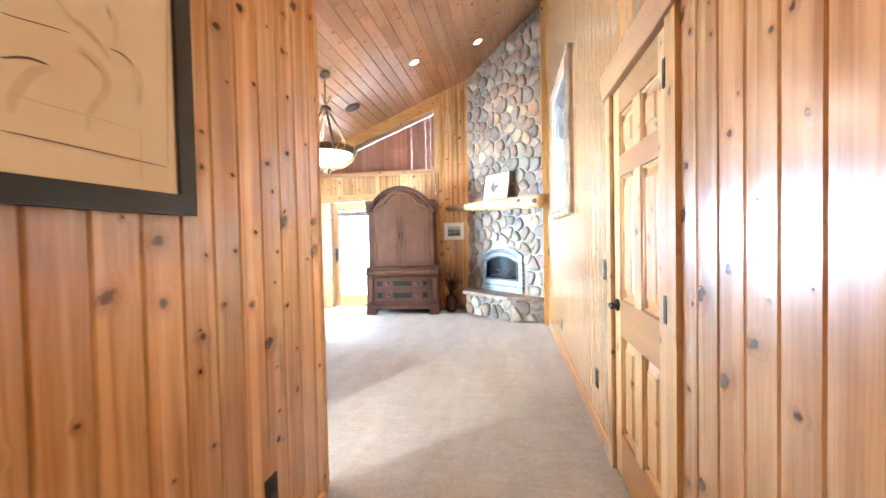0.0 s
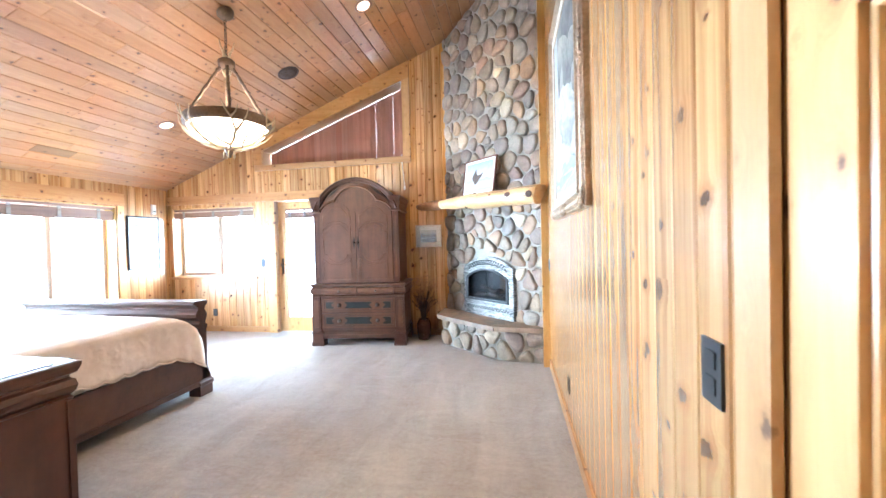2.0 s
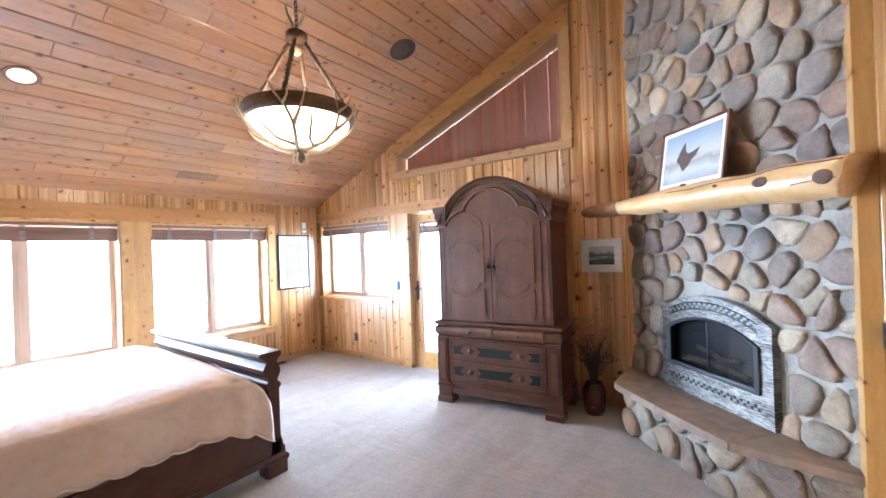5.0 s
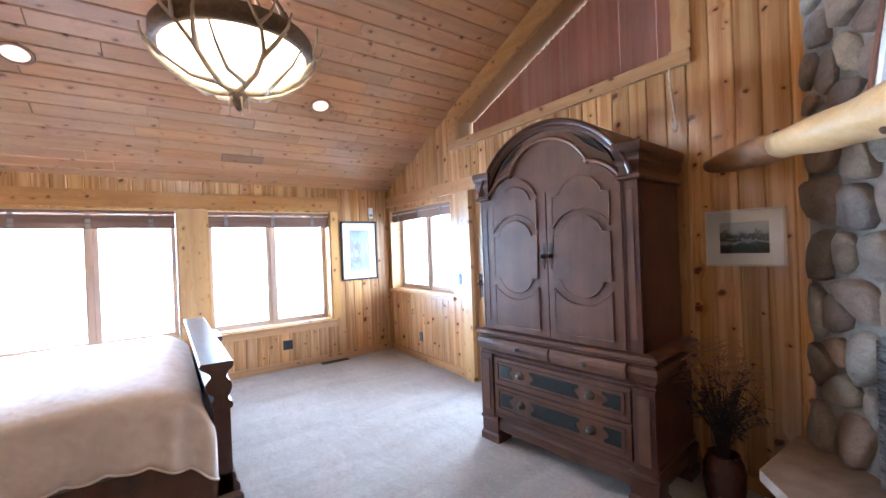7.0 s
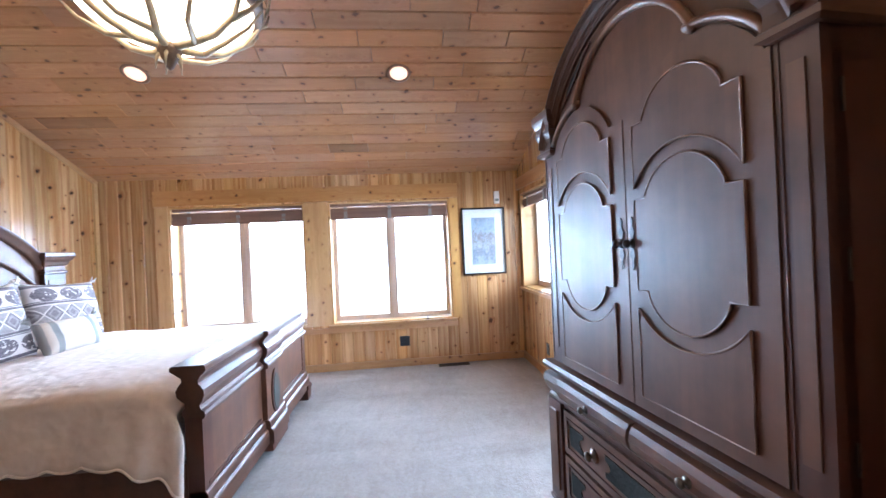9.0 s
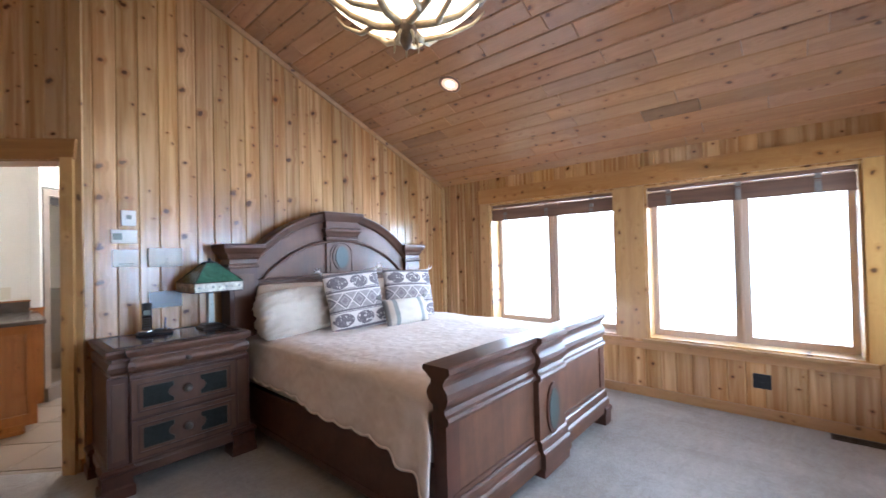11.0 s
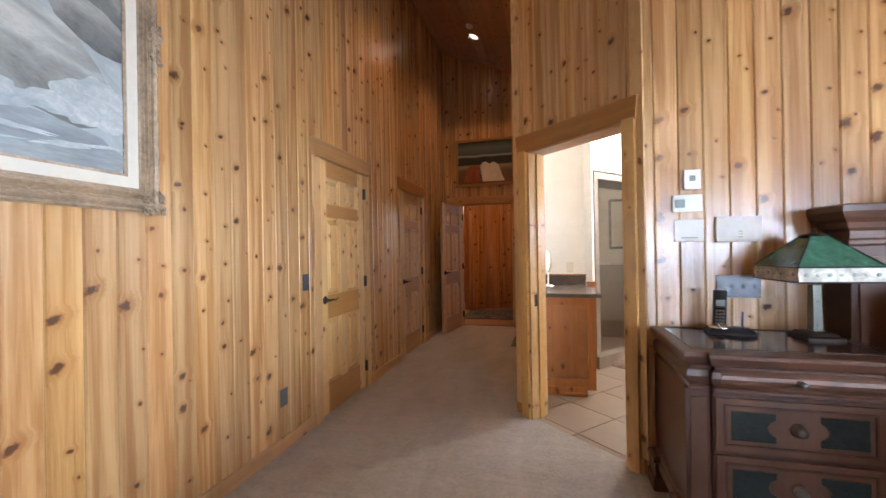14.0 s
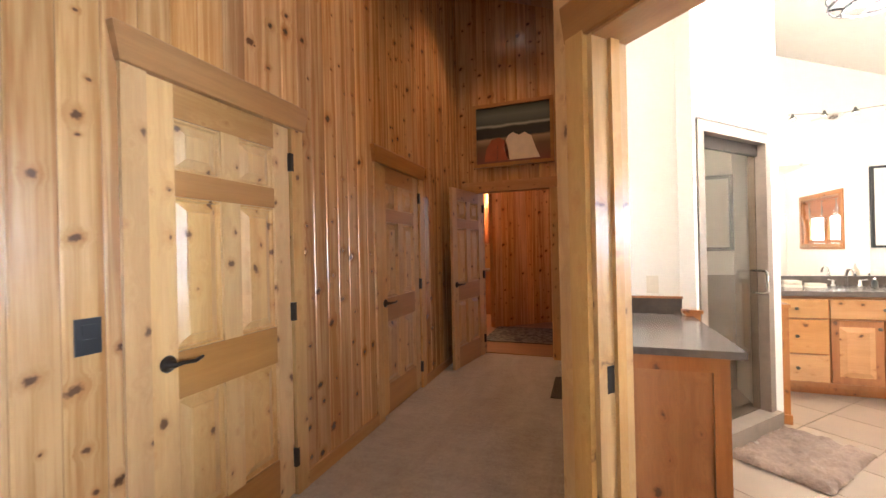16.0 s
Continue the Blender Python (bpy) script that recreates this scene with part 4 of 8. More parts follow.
def rubble(domain, dx, dz, seed, holes=()):
    """Outlines of fitted stones that fill a domain, by cells round scattered seeds."""
    rng = random.Random(seed)
    x0, x1 = min(p[0] for p in domain), max(p[0] for p in domain)
    z0, z1 = min(p[1] for p in domain), max(p[1] for p in domain)
    seeds, row = [], 0
    z = z0 + dz * 0.45
    while z < z1:
        x = x0 + dx * (0.25 if row % 2 else 0.6)
        while x < x1:
            seeds.append((x + rng.uniform(-0.36, 0.36) * dx, z + rng.uniform(-0.34, 0.34) * dz))
            if rng.random() < 0.16:
                seeds.append((x + rng.uniform(0.3, 0.6) * dx, z + rng.uniform(0.2, 0.5) * dz))
            x += dx * rng.uniform(0.82, 1.18)
        z += dz
        row += 1
    cells = []
    for i, (sx, sz) in enumerate(seeds):
        poly = list(domain)
        for j, (tx, tz) in enumerate(seeds):
            if i != j and abs(tx - sx) < 3 * dx and abs(tz - sz) < 3 * dz and poly:
                poly = clip_poly(poly, (sx + tx) / 2, (sz + tz) / 2, tx - sx, tz - sz)
        if len(poly) < 3:
            continue
        for hole in holes:
            cx, cz = centre(poly)
            near = min(hole, key=lambda p: (p[0] - cx) ** 2 + (p[1] - cz) ** 2)
            nx, nz = near[0] - cx, near[1] - cz
            if (nx, nz) != (0, 0) and poly:
                if inside(hole, cx, cz):
                    poly = []
                    break
                n = math.hypot(nx, nz)
                poly = clip_poly(poly, near[0] - nx / n * 0.012, near[1] - nz / n * 0.012, nx, nz)
        if len(poly) >= 3:
            cells.append(poly)
    return cells


def inside(poly, x, z):
    hit = False
    for (ax, az), (bx, bz) in zip(poly, poly[1:] + poly[:1]):
        if (az > z) != (bz > z) and x < (bx - ax) * (z - az) / (bz - az) + ax:
            hit = not hit
    return hit


def round_outline(poly, n=13, gap=0.0085):
    """A worn, rounded outline of n points inside a cell."""
    for _ in range(1):
        poly = [q for (ax, az), (bx, bz) in zip(poly, poly[1:] + poly[:1]) for q in ((ax * 0.75 + bx * 0.25, az * 0.75 + bz * 0.25), (ax * 0.25 + bx * 0.75, az * 0.25 + bz * 0.75))]
    cx, cz = centre(poly)
    out = []
    for k in range(n):
        ang = 2 * math.pi * k / n
        dx, dz = math.cos(ang), math.sin(ang)
        far = 0.0
        for (ax, az), (bx, bz) in zip(poly, poly[1:] + poly[:1]):
            ex, ez = bx - ax, bz - az
            det = dx * -ez + dz * ex
            if abs(det) > 1e-9:
                t = ((ax - cx) * -ez + (az - cz) * ex) / det
                u = (dx * (az - cz) - dz * (ax - cx)) / det
                if t > 0 and -0.001 <= u <= 1.001:
                    far = max(far, t)
        far = max(far - gap, 0.012)
        out.append((cx + dx * far, cz + dz * far))
    return (cx, cz), out


def stone_mesh(poly, rng, to_world, deep):
    (cx, cz), ring = round_outline(poly)
    size = math.sqrt(sum((p[0] - cx) ** 2 + (p[1] - cz) ** 2 for p in ring) / len(ring))
    if size < 0.022:
        return None
    d = deep * rng.uniform(0.65, 1.15) * min(1.0, 0.45 + size * 5)
    lean_x, lean_z = rng.uniform(-0.18, 0.18), rng.uniform(-0.18, 0.18)
    bm, rows = bmesh.new(), []
    for scale, h in ((1.0, -0.012), (0.985, 0.42 * d), (0.92, 0.80 * d), (0.70, 1.0 * d)):
        row = []
        for px, pz in ring:
            x, z = cx + (px - cx) * scale, cz + (pz - cz) * scale
            hh = h * (1 + 0.16 * noise.noise(Vector((x * 19, z * 19, d * 90)))) + (lean_x * (x - cx) + lean_z * (z - cz)) * (h > 0.3 * d)
            row.append(bm.verts.new(to_world(x, z, hh)))
        rows.append(row)
    n = len(ring)
    for a, b in zip(rows, rows[1:]):
        for i in range(n):
            bm.faces.new((a[i], a[(i + 1) % n], b[(i + 1) % n], b[i]))
    top = bm.verts.new(to_world(cx + rng.uniform(-0.2, 0.2) * size, cz + rng.uniform(-0.2, 0.2) * size, 1.04 * d))
    for i in range(n):
        bm.faces.new((rows[-1][i], rows[-1][(i + 1) % n], top))
    return bm


def top_at(s):
    return ceiling_at(2.40 - s * 0.70711)


IN0, IN1, IN_Z, IN_SIDE, IN_TOP = 0.475, 1.385, 0.385, 0.995, 1.138
ARCH = [(IN0, IN_Z), *bow(IN0, IN1, IN_SIDE, IN_TOP - IN_SIDE, 14), (IN1, IN_Z)]
fireplace = thing("fireplace", FP, "corner fireplace of rounded river rock in grey mortar", "fireplace")
_core = [(0.0, 0.0), (FACE, 0.0), (FACE / 2, -FACE / 2 + 0.01)]
part("mortar", add_rings(bmesh.new(), [[(s, y, 0.0) for s, y in _core], [(s, y, top_at(s) if y == 0.0 else ceiling_at(2.38)) for s, y in _core]]), M_MORTAR, fireplace, "rough grey mortar")

_rng = random.Random(21)
_fill = [(s0, z) for s0, z in ARCH]
_dense = []
for (ax, az), (bx, bz) in zip(_fill, _fill[1:] + _fill[:1]):
    for k in range(12):
        _dense.append((ax + (bx - ax) * k / 12, az + (bz - az) * k / 12))
for cell in rubble([(0.0, 0.36), (FACE, 0.36), (FACE, top_at(FACE)), (0.0, top_at(0.0))], 0.178, 0.215, 4, [_dense]):
    bm = stone_mesh(cell, _rng, lambda x, z, h: (x, h, z), 0.046)
    if bm:
        part("stone", bm, M_STONE, fireplace, smooth=True)

# broad added pine filler, no known part, closes the stones against the east wall
tagged(part("trim_fireplace", prism([(2.327, 7.342), (2.399, 7.342), (2.399, 7.50), (2.327, 7.50)], 0.0, ceiling_at(2.33) - 0.01, "z", 0.003), M_PINE_POST), "added pine filler strip between the stones and the wall", "trim", kind="structure")

# hearth with an angled stone front and three slabs
FRONT = [(1.085, 8.64), (1.08, 8.215), (1.24, 8.045), (1.42, 7.875), (1.55, 7.752), (1.70, 7.615), (1.84, 7.50), (2.10, 7.455), (2.375, 7.42)]
hearth = thing("hearth", pose(0, 0, 0), "raised hearth of river rock with sandstone slabs on top", "hearth")
part("core", prism([(x + 0.03, y + 0.03) for x, y in FRONT[1:-1]] + [(2.39, 7.44), (2.39, 7.50), (1.15, 8.69), (1.10, 8.69)], 0.0, 0.34, "z"), M_MORTAR, hearth, "grey mortar")


def along_front(s):
    left = s
    for (ax, ay), (bx, by) in zip(FRONT, FRONT[1:]):
        l = math.hypot(bx - ax, by - ay)
        if left <= l or (bx, by) == FRONT[-1]:
            f = left / l
            return (ax + (bx - ax) * f + 0.035, ay + (by - ay) * f + 0.035), ((by - ay) / l, -(bx - ax) / l)
        left -= l


_len = sum(math.hypot(b[0] - a[0], b[1] - a[1]) for a, b in zip(FRONT, FRONT[1:]))


def hearth_point(x, z, h):
    (px, py), (nx, ny) = along_front(x)
    mx, my = along_front(min(x + 0.12, _len - 1e-3))[1]
    ox, oy = along_front(max(x - 0.12, 0.0))[1]
    ax, ay = nx + mx + ox, ny + my + oy
    l = math.hypot(ax, ay)
    return (px + ax / l * h, py + ay / l * h, z)


for cell in rubble([(0.02, 0.0), (_len - 0.02, 0.0), (_len - 0.02, 0.345), (0.02, 0.345)], 0.20, 0.19, 9):
    bm = stone_mesh(cell, _rng, hearth_point, 0.05)
    if bm:
        part("stone", bm, M_STONE, hearth, smooth=True)
OUT = [(x - 0.045 * (0.9 if x < 2.3 else 0.1), y - 0.045) for x, y in FRONT]
OUT[0] = (1.05, 8.68)
for idx, back in ((slice(0, 4), [(1.72, 8.10), (1.14, 8.68)]), (slice(3, 7), [(2.06, 7.76), (1.722, 8.098)]), (slice(6, 9), [(2.392, 7.44), (2.062, 7.758)])):
    pts = OUT[idx]
    if idx.start:
        (ax, ay), (bx, by) = pts[0], pts[1]
        pts = [(ax + (bx - ax) * 0.03, ay + (by - ay) * 0.03)] + pts[1:]
    bm = prism(pts + back, 0.342, 0.392, "z", 0.008)
    part("slab", bm, M_SLAB, hearth, "tan sandstone slab")

# the fire insert
insert = thing("fireplace_insert", FP, "arched silver fireplace insert with dark glass doors", "fireplace insert")


def arch_outline(side, low, spring, rise):
    return [(IN0 + side, IN_Z + 0.010 + low), *bow(IN0 + side, IN1 - side, spring, rise, 18), (IN1 - side, IN_Z + 0.010 + low)]


OUTER, DOOR_EDGE = arch_outline(0.0, 0.0, IN_SIDE, IN_TOP - IN_SIDE), arch_outline(0.078, 0.205, 0.872, 0.112)


def arch_band(a, b, y0, y1, y2):
    """A flat ring between two arched outlines: back at y0, outer edge at y1, inner edge at y2."""
    bm = bmesh.new()
    rows = [[bm.verts.new((x, y, z)) for x, z in o] for o, y in ((a, y0), (a, y1), (b, y2), (b, y0))]
    n = len(a)
    for p, q in zip(rows, rows[1:] + rows[:1]):
        for i in range(n):
            bm.faces.new((p[i], p[(i + 1) % n], q[(i + 1) % n], q[i]))
    return bm


def scaled(o, f):
    cx, cz = (IN0 + IN1) / 2, 0.78
    return [(cx + (x - cx) * f, cz + (z - cz) * f) for x, z in o]


part("surround", arch_band(OUTER, DOOR_EDGE, 0.0, 0.055, 0.062), M_SILVER, insert, "hammered silver surround")
part("inner_rim", arch_band(scaled(DOOR_EDGE, 1.02), scaled(DOOR_EDGE, 0.93), 0.03, 0.078, 0.074), M_BLACK, insert, "black iron door rim")
# flat black sheet in place of the dark hollow behind the glass
part("firebox", prism(DOOR_EDGE, 0.002, 0.006), M_BLACK, insert, "black sheet for the dark firebox")
_pane = part("glass_door", prism(scaled(DOOR_EDGE, 0.96), 0.058, 0.061), M_SMOKE, insert, "dark reflecting glass")
_pane.visible_shadow = False
M_FIRELOG = plain("ashy_fire_log", (0.16, 0.13, 0.105), 0.85, 0, 0.5, 30, 0.6)
for a, b, r in (((0.66, 0.030, 0.645), (1.14, 0.030, 0.665), 0.030), ((0.80, 0.034, 0.70), (1.06, 0.028, 0.76), 0.026), ((0.72, 0.034, 0.74), (0.93, 0.030, 0.665), 0.022), ((0.98, 0.03, 0.66), (1.20, 0.03, 0.64), 0.022)):
    part("log", tube([a, ((a[0] + b[0]) / 2, 0.031, (a[2] + b[2]) / 2 + 0.012), b], r * 0.8, r * 0.7, 9), M_FIRELOG, insert, "grey-brown fire log", True)
# pierced borders of small linked scrolls over and under the doors
_orn = bow(IN0 + 0.085, IN1 - 0.085, 0.985, 0.085, 34)
for i in range(2, 33):
    x, z = _orn[i]
    part("piercing", lathe([(0.0, 0.0), (0.012, 0.0), (0.012, 0.004), (0.0, 0.005)], 8), M_BLACK, insert, "", False, pose(x, 0.0590, z + (0.011 if i % 2 else -0.011), -90, 0, 0))
part("border_line", tube([(x, 0.060, z + 0.024) for x, z in _orn], 0.003, seg=5), M_STEEL, insert, "raised line of the border", True)
part("border_line", tube([(x, 0.060, z - 0.024) for x, z in _orn], 0.003, seg=5), M_STEEL, insert, "", True)
for i in range(31):
    x = IN0 + 0.09 + (IN1 - IN0 - 0.18) * i / 30
    part("piercing", lathe([(0.0, 0.0), (0.011, 0.0), (0.011, 0.004), (0.0, 0.005)], 8), M_BLACK, insert, "", False, pose(x, 0.0575, 0.500 + (0.010 if i % 2 else -0.010), -90, 0, 0))
part("door_split", box((IN0 + IN1) / 2 - 0.004, (IN0 + IN1) / 2 + 0.004, 0.060, 0.067, 0.615, 0.968, 0.002), M_STEEL, insert)
part("sill_bar", box(IN0 + 0.07, IN1 - 0.07, 0.060, 0.082, 0.588, 0.606, 0.004), M_BLACK, insert, "black bar under the doors")

# the log mantel
M_LOGEND = plain("weathered_log_end", (0.32, 0.165, 0.078), 0.5, 0, 0.5, 25, 0.6)


def mantel_log():
    a, b = Vector((0.735, 8.595, 1.832)), Vector((2.335, 7.285, 1.806))
    m = thing("mantel", pose(0, 0, 0), "honey-coloured peeled log mantel with dark knots", "mantel shelf")
    d = (b - a).normalized()
    side = d.cross(Vector((0, 0, 1))).normalized()
    if side.y > 0:
        side = -side
    up = side.cross(d) if side.cross(d).z > 0 else d.cross(side)
    n, seg = 44, 22

    def radius(f):
        return (0.050 + 0.050 * min(1.0, f * 1.5) + 0.006 * math.sin(f * 15) + 0.004 * math.sin(f * 37 + 1)) * min(1.0, 0.72 + 3.5 * f)

    def skin(f, t):
        """A point of the log's surface; t turns from the room side over the top."""
        r = radius(f)
        rr = r * (1 + 0.07 * noise.noise(Vector((f * 7, math.cos(t) * 1.3, math.sin(t) * 1.3))) + 0.03 * noise.noise(Vector((f * 24, math.cos(t) * 2.0, math.sin(t) * 2.0))))
        # the top is planed flat for a shelf
        return a.lerp(b, f) + side * (rr * 1.25 * math.cos(t)) + up * min(rr * math.sin(t), r * 0.86)

    rings = [[skin(i / n, 2 * math.pi * k / seg) for k in range(seg)] for i in range(n + 1)]
    # the sawn end is slightly askew, its lower edge broken back
    rings[-1] = [p - d * (0.05 * max(0.0, (a.lerp(b, 1.0) - p).dot(up)) / 0.1) for p in rings[-1]]
    part("log", add_rings(bmesh.new(), rings[11:]), M_LOG, m, "", True)
    part("log_end", add_rings(bmesh.new(), rings[:12]), M_LOGEND, m, "dark weathered end", True)
    part("sawn_end", add_rings(bmesh.new(), [[p + d * o for p in rings[-1]] for o in (0.0005, 0.003)]), M_LOG, m, "pale sawn end")
    part("split", tube([skin(f, 0.62 + 0.12 * math.sin(f * 9) + 0.25 * (f - 0.8)) for f in [0.52 + 0.475 * k / 24 for k in range(25)]], 0.0028, 0.0034, 5), M_LOGKNOT, m, "dark drying split", True)
    part("split", tube([skin(f, -0.25 + 0.1 * math.sin(f * 21)) for f in [0.90 + 0.09 * k / 8 for k in range(9)]], 0.003, 0.002, 5), M_LOGKNOT, m, "", True)
    for f, t, w, h in ((0.828, 0.16, 0.046, 0.028), (0.965, -0.05, 0.045, 0.036), (0.57, 0.95, 0.024, 0.016), (0.26, 1.0, 0.018, 0.012), (0.50, -0.9, 0.022, 0.018), (0.70, 0.35, 0.014, 0.010)):
        p = skin(f, t)
        out = (side * math.cos(t) + up * math.sin(t)).normalized()
        ob = part("knot", lathe([(0.0, -0.012), (1.0, -0.010), (0.96, 0.001), (0.72, 0.007), (0.35, 0.004), (0.0, 0.005)], 16), M_LOGKNOT, m, "dark brown knot", True)
        turn = Matrix((d, out.cross(d), out)).transposed().to_4x4()
        ob.matrix_basis = Matrix.Translation(p) @ turn @ Matrix.Diagonal((w, h, 1.0, 1.0))


mantel_log()

# ---- pictures ----
def picture_material(name, bands, scale=3.0, contrast=0.5, seed=0.0):
    """A picture of loose horizontal bands of colour from low to high, in the object's own x and z (0 to 1)."""
    k = Nodes(name)
    v = k.t.nodes.new("ShaderNodeTexCoord").outputs["Generated"]
    s = k.vmath("ADD", v, (seed, seed, seed))
    sep = k.n("ShaderNodeSeparateXYZ", Vector=v)
    n1, n2 = k.noise(s, scale, 6.0, 0.65, 1.2), k.noise(s, scale * 5, 5.0, 0.7, 0.6)
    z = k.math("ADD", sep.outputs[2], k.math("MULTIPLY", k.math("SUBTRACT", n1, 0.5), contrast))
    col = k.ramp(k.math("ADD", z, k.math("MULTIPLY", k.math("SUBTRACT", n2, 0.5), contrast * 0.35)), bands)
    k.set("Base Color", col)
    k.set("Roughness", 0.5)
    k.bump(n2, 0.15, 0.005)
    return k.m


def framed(name, m, w, h, frame_w, frame_d, mat_w, frame_mat, art, label, category="picture", mat_mat=None, glazed=True, y=0.0):
    """A framed picture standing in local x and z from its lower left corner, facing +y."""
    p = thing(name, m, label, category)
    f = frame_w
    for poly in ([(0, 0), (w, 0), (w - f, f), (f, f)], [(w, 0), (w, h), (w - f, h - f), (w - f, f)], [(w, h), (0, h), (f, h - f), (w - f, h - f)], [(0, h), (0, 0), (f, f), (f, h - f)]):
        part("frame_side", prism(poly, y, y + frame_d, "y", min(0.004, f / 5)), frame_mat, p)
    b = frame_d * 0.55
    part("mat", box(f, w - f, y, y + b, f, h - f), mat_mat or M_MAT, p, "pale mat")
    part("print", box(f + mat_w, w - f - mat_w, y + b, y + b + 0.002, f + mat_w, h - f - mat_w), art, p)
    if glazed:
        g = part("glazing", box(f, w - f, y + b + 0.004, y + b + 0.006, f, h - f), M_GLASS, p)
        g.visible_shadow = False
    return p


def painted(name, dark, mid, light, angle, stretch, scale, seed=0.0):
    """Oil paint in long brush strokes that lie at an angle."""
    k = Nodes(name)
    v = k.vmath("ADD", k.t.nodes.new("ShaderNodeTexCoord").outputs["Object"], (seed, seed, seed))
    rot = k.n("ShaderNodeVectorRotate", Vector=v)
    rot.rotation_type = "Y_AXIS"
    rot.inputs["Angle"].default_value = radians(angle)
    s = k.vmath("MULTIPLY", rot.outputs[0], (1.0 / stretch, 1.0, 1.0))
    stroke, mass = k.noise(s, scale * 4, 5.0, 0.7, 1.0), k.noise(s, scale, 3.0, 0.55, 0.8)
    k.set("Base Color", k.ramp(k.math("MULTIPLY_ADD", stroke, 0.5, k.math("MULTIPLY", mass, 0.5)), [(0.34, dark), (0.5, mid), (0.64, light)]))
    k.set("Roughness", 0.5)
    k.bump(stroke, 0.2, 0.004)
    return k.m


def boulder_paint(name, dark, mid, light, angle, seed):
    """A painted boulder: pale along its crest and darker towards its foot, in broad strokes."""
    k = Nodes(name)
    tc = k.t.nodes.new("ShaderNodeTexCoord")
    crest = k.n("ShaderNodeSeparateXYZ", Vector=tc.outputs["Generated"]).outputs[2]
    v = k.vmath("ADD", tc.outputs["Object"], (seed, seed, seed))
    rot = k.n("ShaderNodeVectorRotate", Vector=v)
    rot.rotation_type = "Y_AXIS"
    rot.inputs["Angle"].default_value = radians(angle)
    strokes = k.vmath("MULTIPLY", rot.outputs[0], (0.45, 1.0, 1.0))
    mass, fine = k.noise(strokes, 7.0, 5.0, 0.65, 0.9), k.noise(strokes, 38.0, 4.0, 0.7, 0.4)
    f = k.math("MULTIPLY_ADD", crest, 0.42, k.math("MULTIPLY_ADD", mass, 0.75, k.math("MULTIPLY_ADD", fine, 0.22, -0.18)))
    col = k.ramp(f, [(0.30, dark), (0.52, mid), (0.74, light)])
    blush = k.math("MULTIPLY_ADD", k.noise(v, 4.0, 3.0), 4.0, -2.2, clamp=True)
    k.set("Base Color", k.mix(k.math("MULTIPLY", blush, 0.35), col, tuple(c * q for c, q in zip(light, (0.95, 0.78, 0.62)))))
    k.set("Roughness", 0.5)
    k.bump(fine, 0.2, 0.004)
    return k.m


A_MIST = painted("painted_mist", (0.30, 0.325, 0.325), (0.42, 0.44, 0.43), (0.58, 0.585, 0.56), 40, 3.0, 4.0)
A_WATER = painted("painted_water", (0.20, 0.215, 0.218), (0.30, 0.315, 0.312), (0.44, 0.45, 0.44), 4, 5.0, 6.0, 2.0)
A_PALE = boulder_paint("painted_pale_boulder", (0.17, 0.165, 0.145), (0.33, 0.32, 0.285), (0.60, 0.58, 0.52), 18, 0.0)
A_ROCK = boulder_paint("painted_boulder", (0.085, 0.088, 0.085), (0.21, 0.205, 0.185), (0.40, 0.38, 0.325), 30, 3.0)
A_ROCKDARK = boulder_paint("painted_dark_rock", (0.05, 0.052, 0.053), (0.12, 0.12, 0.118), (0.24, 0.235, 0.22), 35, 7.0)
A_FOAM = painted("painted_foam", (0.32, 0.345, 0.345), (0.44, 0.455, 0.45), (0.62, 0.615, 0.585), 15, 1.6, 9.0, 1.0)

# the large seascape on the east wall, 1.5 m wide
SEA_M = EAST @ pose(yE(5.04), 0, 1.49)
sea = thing("painting", SEA_M, "large seascape of wet rocks and surf in an ornate gilt frame", "painting")
SW, SH, SF = 1.42, 1.47, 0.10


def frame_section(o):
    """Height of the frame's face at a distance o from its outer edge."""
    return [(0.0, 0.0), (0.0, 0.040), (0.008, 0.050), (0.016, 0.044), (0.022, 0.044), (0.030, 0.064), (0.044, 0.074), (0.058, 0.070), (0.066, 0.056), (0.072, 0.058), (0.086, 0.044), (0.098, 0.060), (0.106, 0.084), (0.118, 0.088), (0.126, 0.074), (0.132, 0.076), (0.142, 0.056), (0.15, 0.050), (0.15, 0.0)][o]


for x0, z0, x1, z1, nx, nz in ((0, 0, SW, 0, 0, 1), (SW, 0, SW, SH, -1, 0), (SW, SH, 0, SH, 0, -1), (0, SH, 0, 0, 1, 0)):
    dx, dz = (x1 - x0), (z1 - z0)
    l = math.hypot(dx, dz)
    dx, dz = dx / l, dz / l
    rings = []
    for end in (0, 1):
        ring = []
        for i in range(19):
            o, h = frame_section(i)
            o, h = o * 0.645, h * 0.66
            s = o if end == 0 else l - o
            ring.append((x0 + dx * s + nx * o, h, z0 + dz * s + nz * o))
        rings.append(ring)
    side = part("frame_side", add_rings(bmesh.new(), rings), M_GOLD, sea, "antiqued gilt moulding")
rng_o = random.Random(12)


def ornament(x, z, n, spread_x, spread_z):
    """A clump of carved scrolls on the frame."""
    for i in range(n):
        cx, cz, r = x + rng_o.uniform(-1, 1) * spread_x, z + rng_o.uniform(-1, 1) * spread_z, rng_o.uniform(0.006, 0.014)
        turns = rng_o.uniform(0.8, 1.6)
        a0 = rng_o.uniform(0, 6.28)
        pts = [(cx + r * (1 - 0.6 * k / 9) * math.cos(a0 + turns * 6.28 * k / 9), 0.042 + 0.005 * math.sin(k), cz + r * (1 - 0.6 * k / 9) * math.sin(a0 + turns * 6.28 * k / 9)) for k in range(10)]
        part("scroll", tube(pts, 0.0055, 0.003, 6), M_GOLD, sea, "", True)


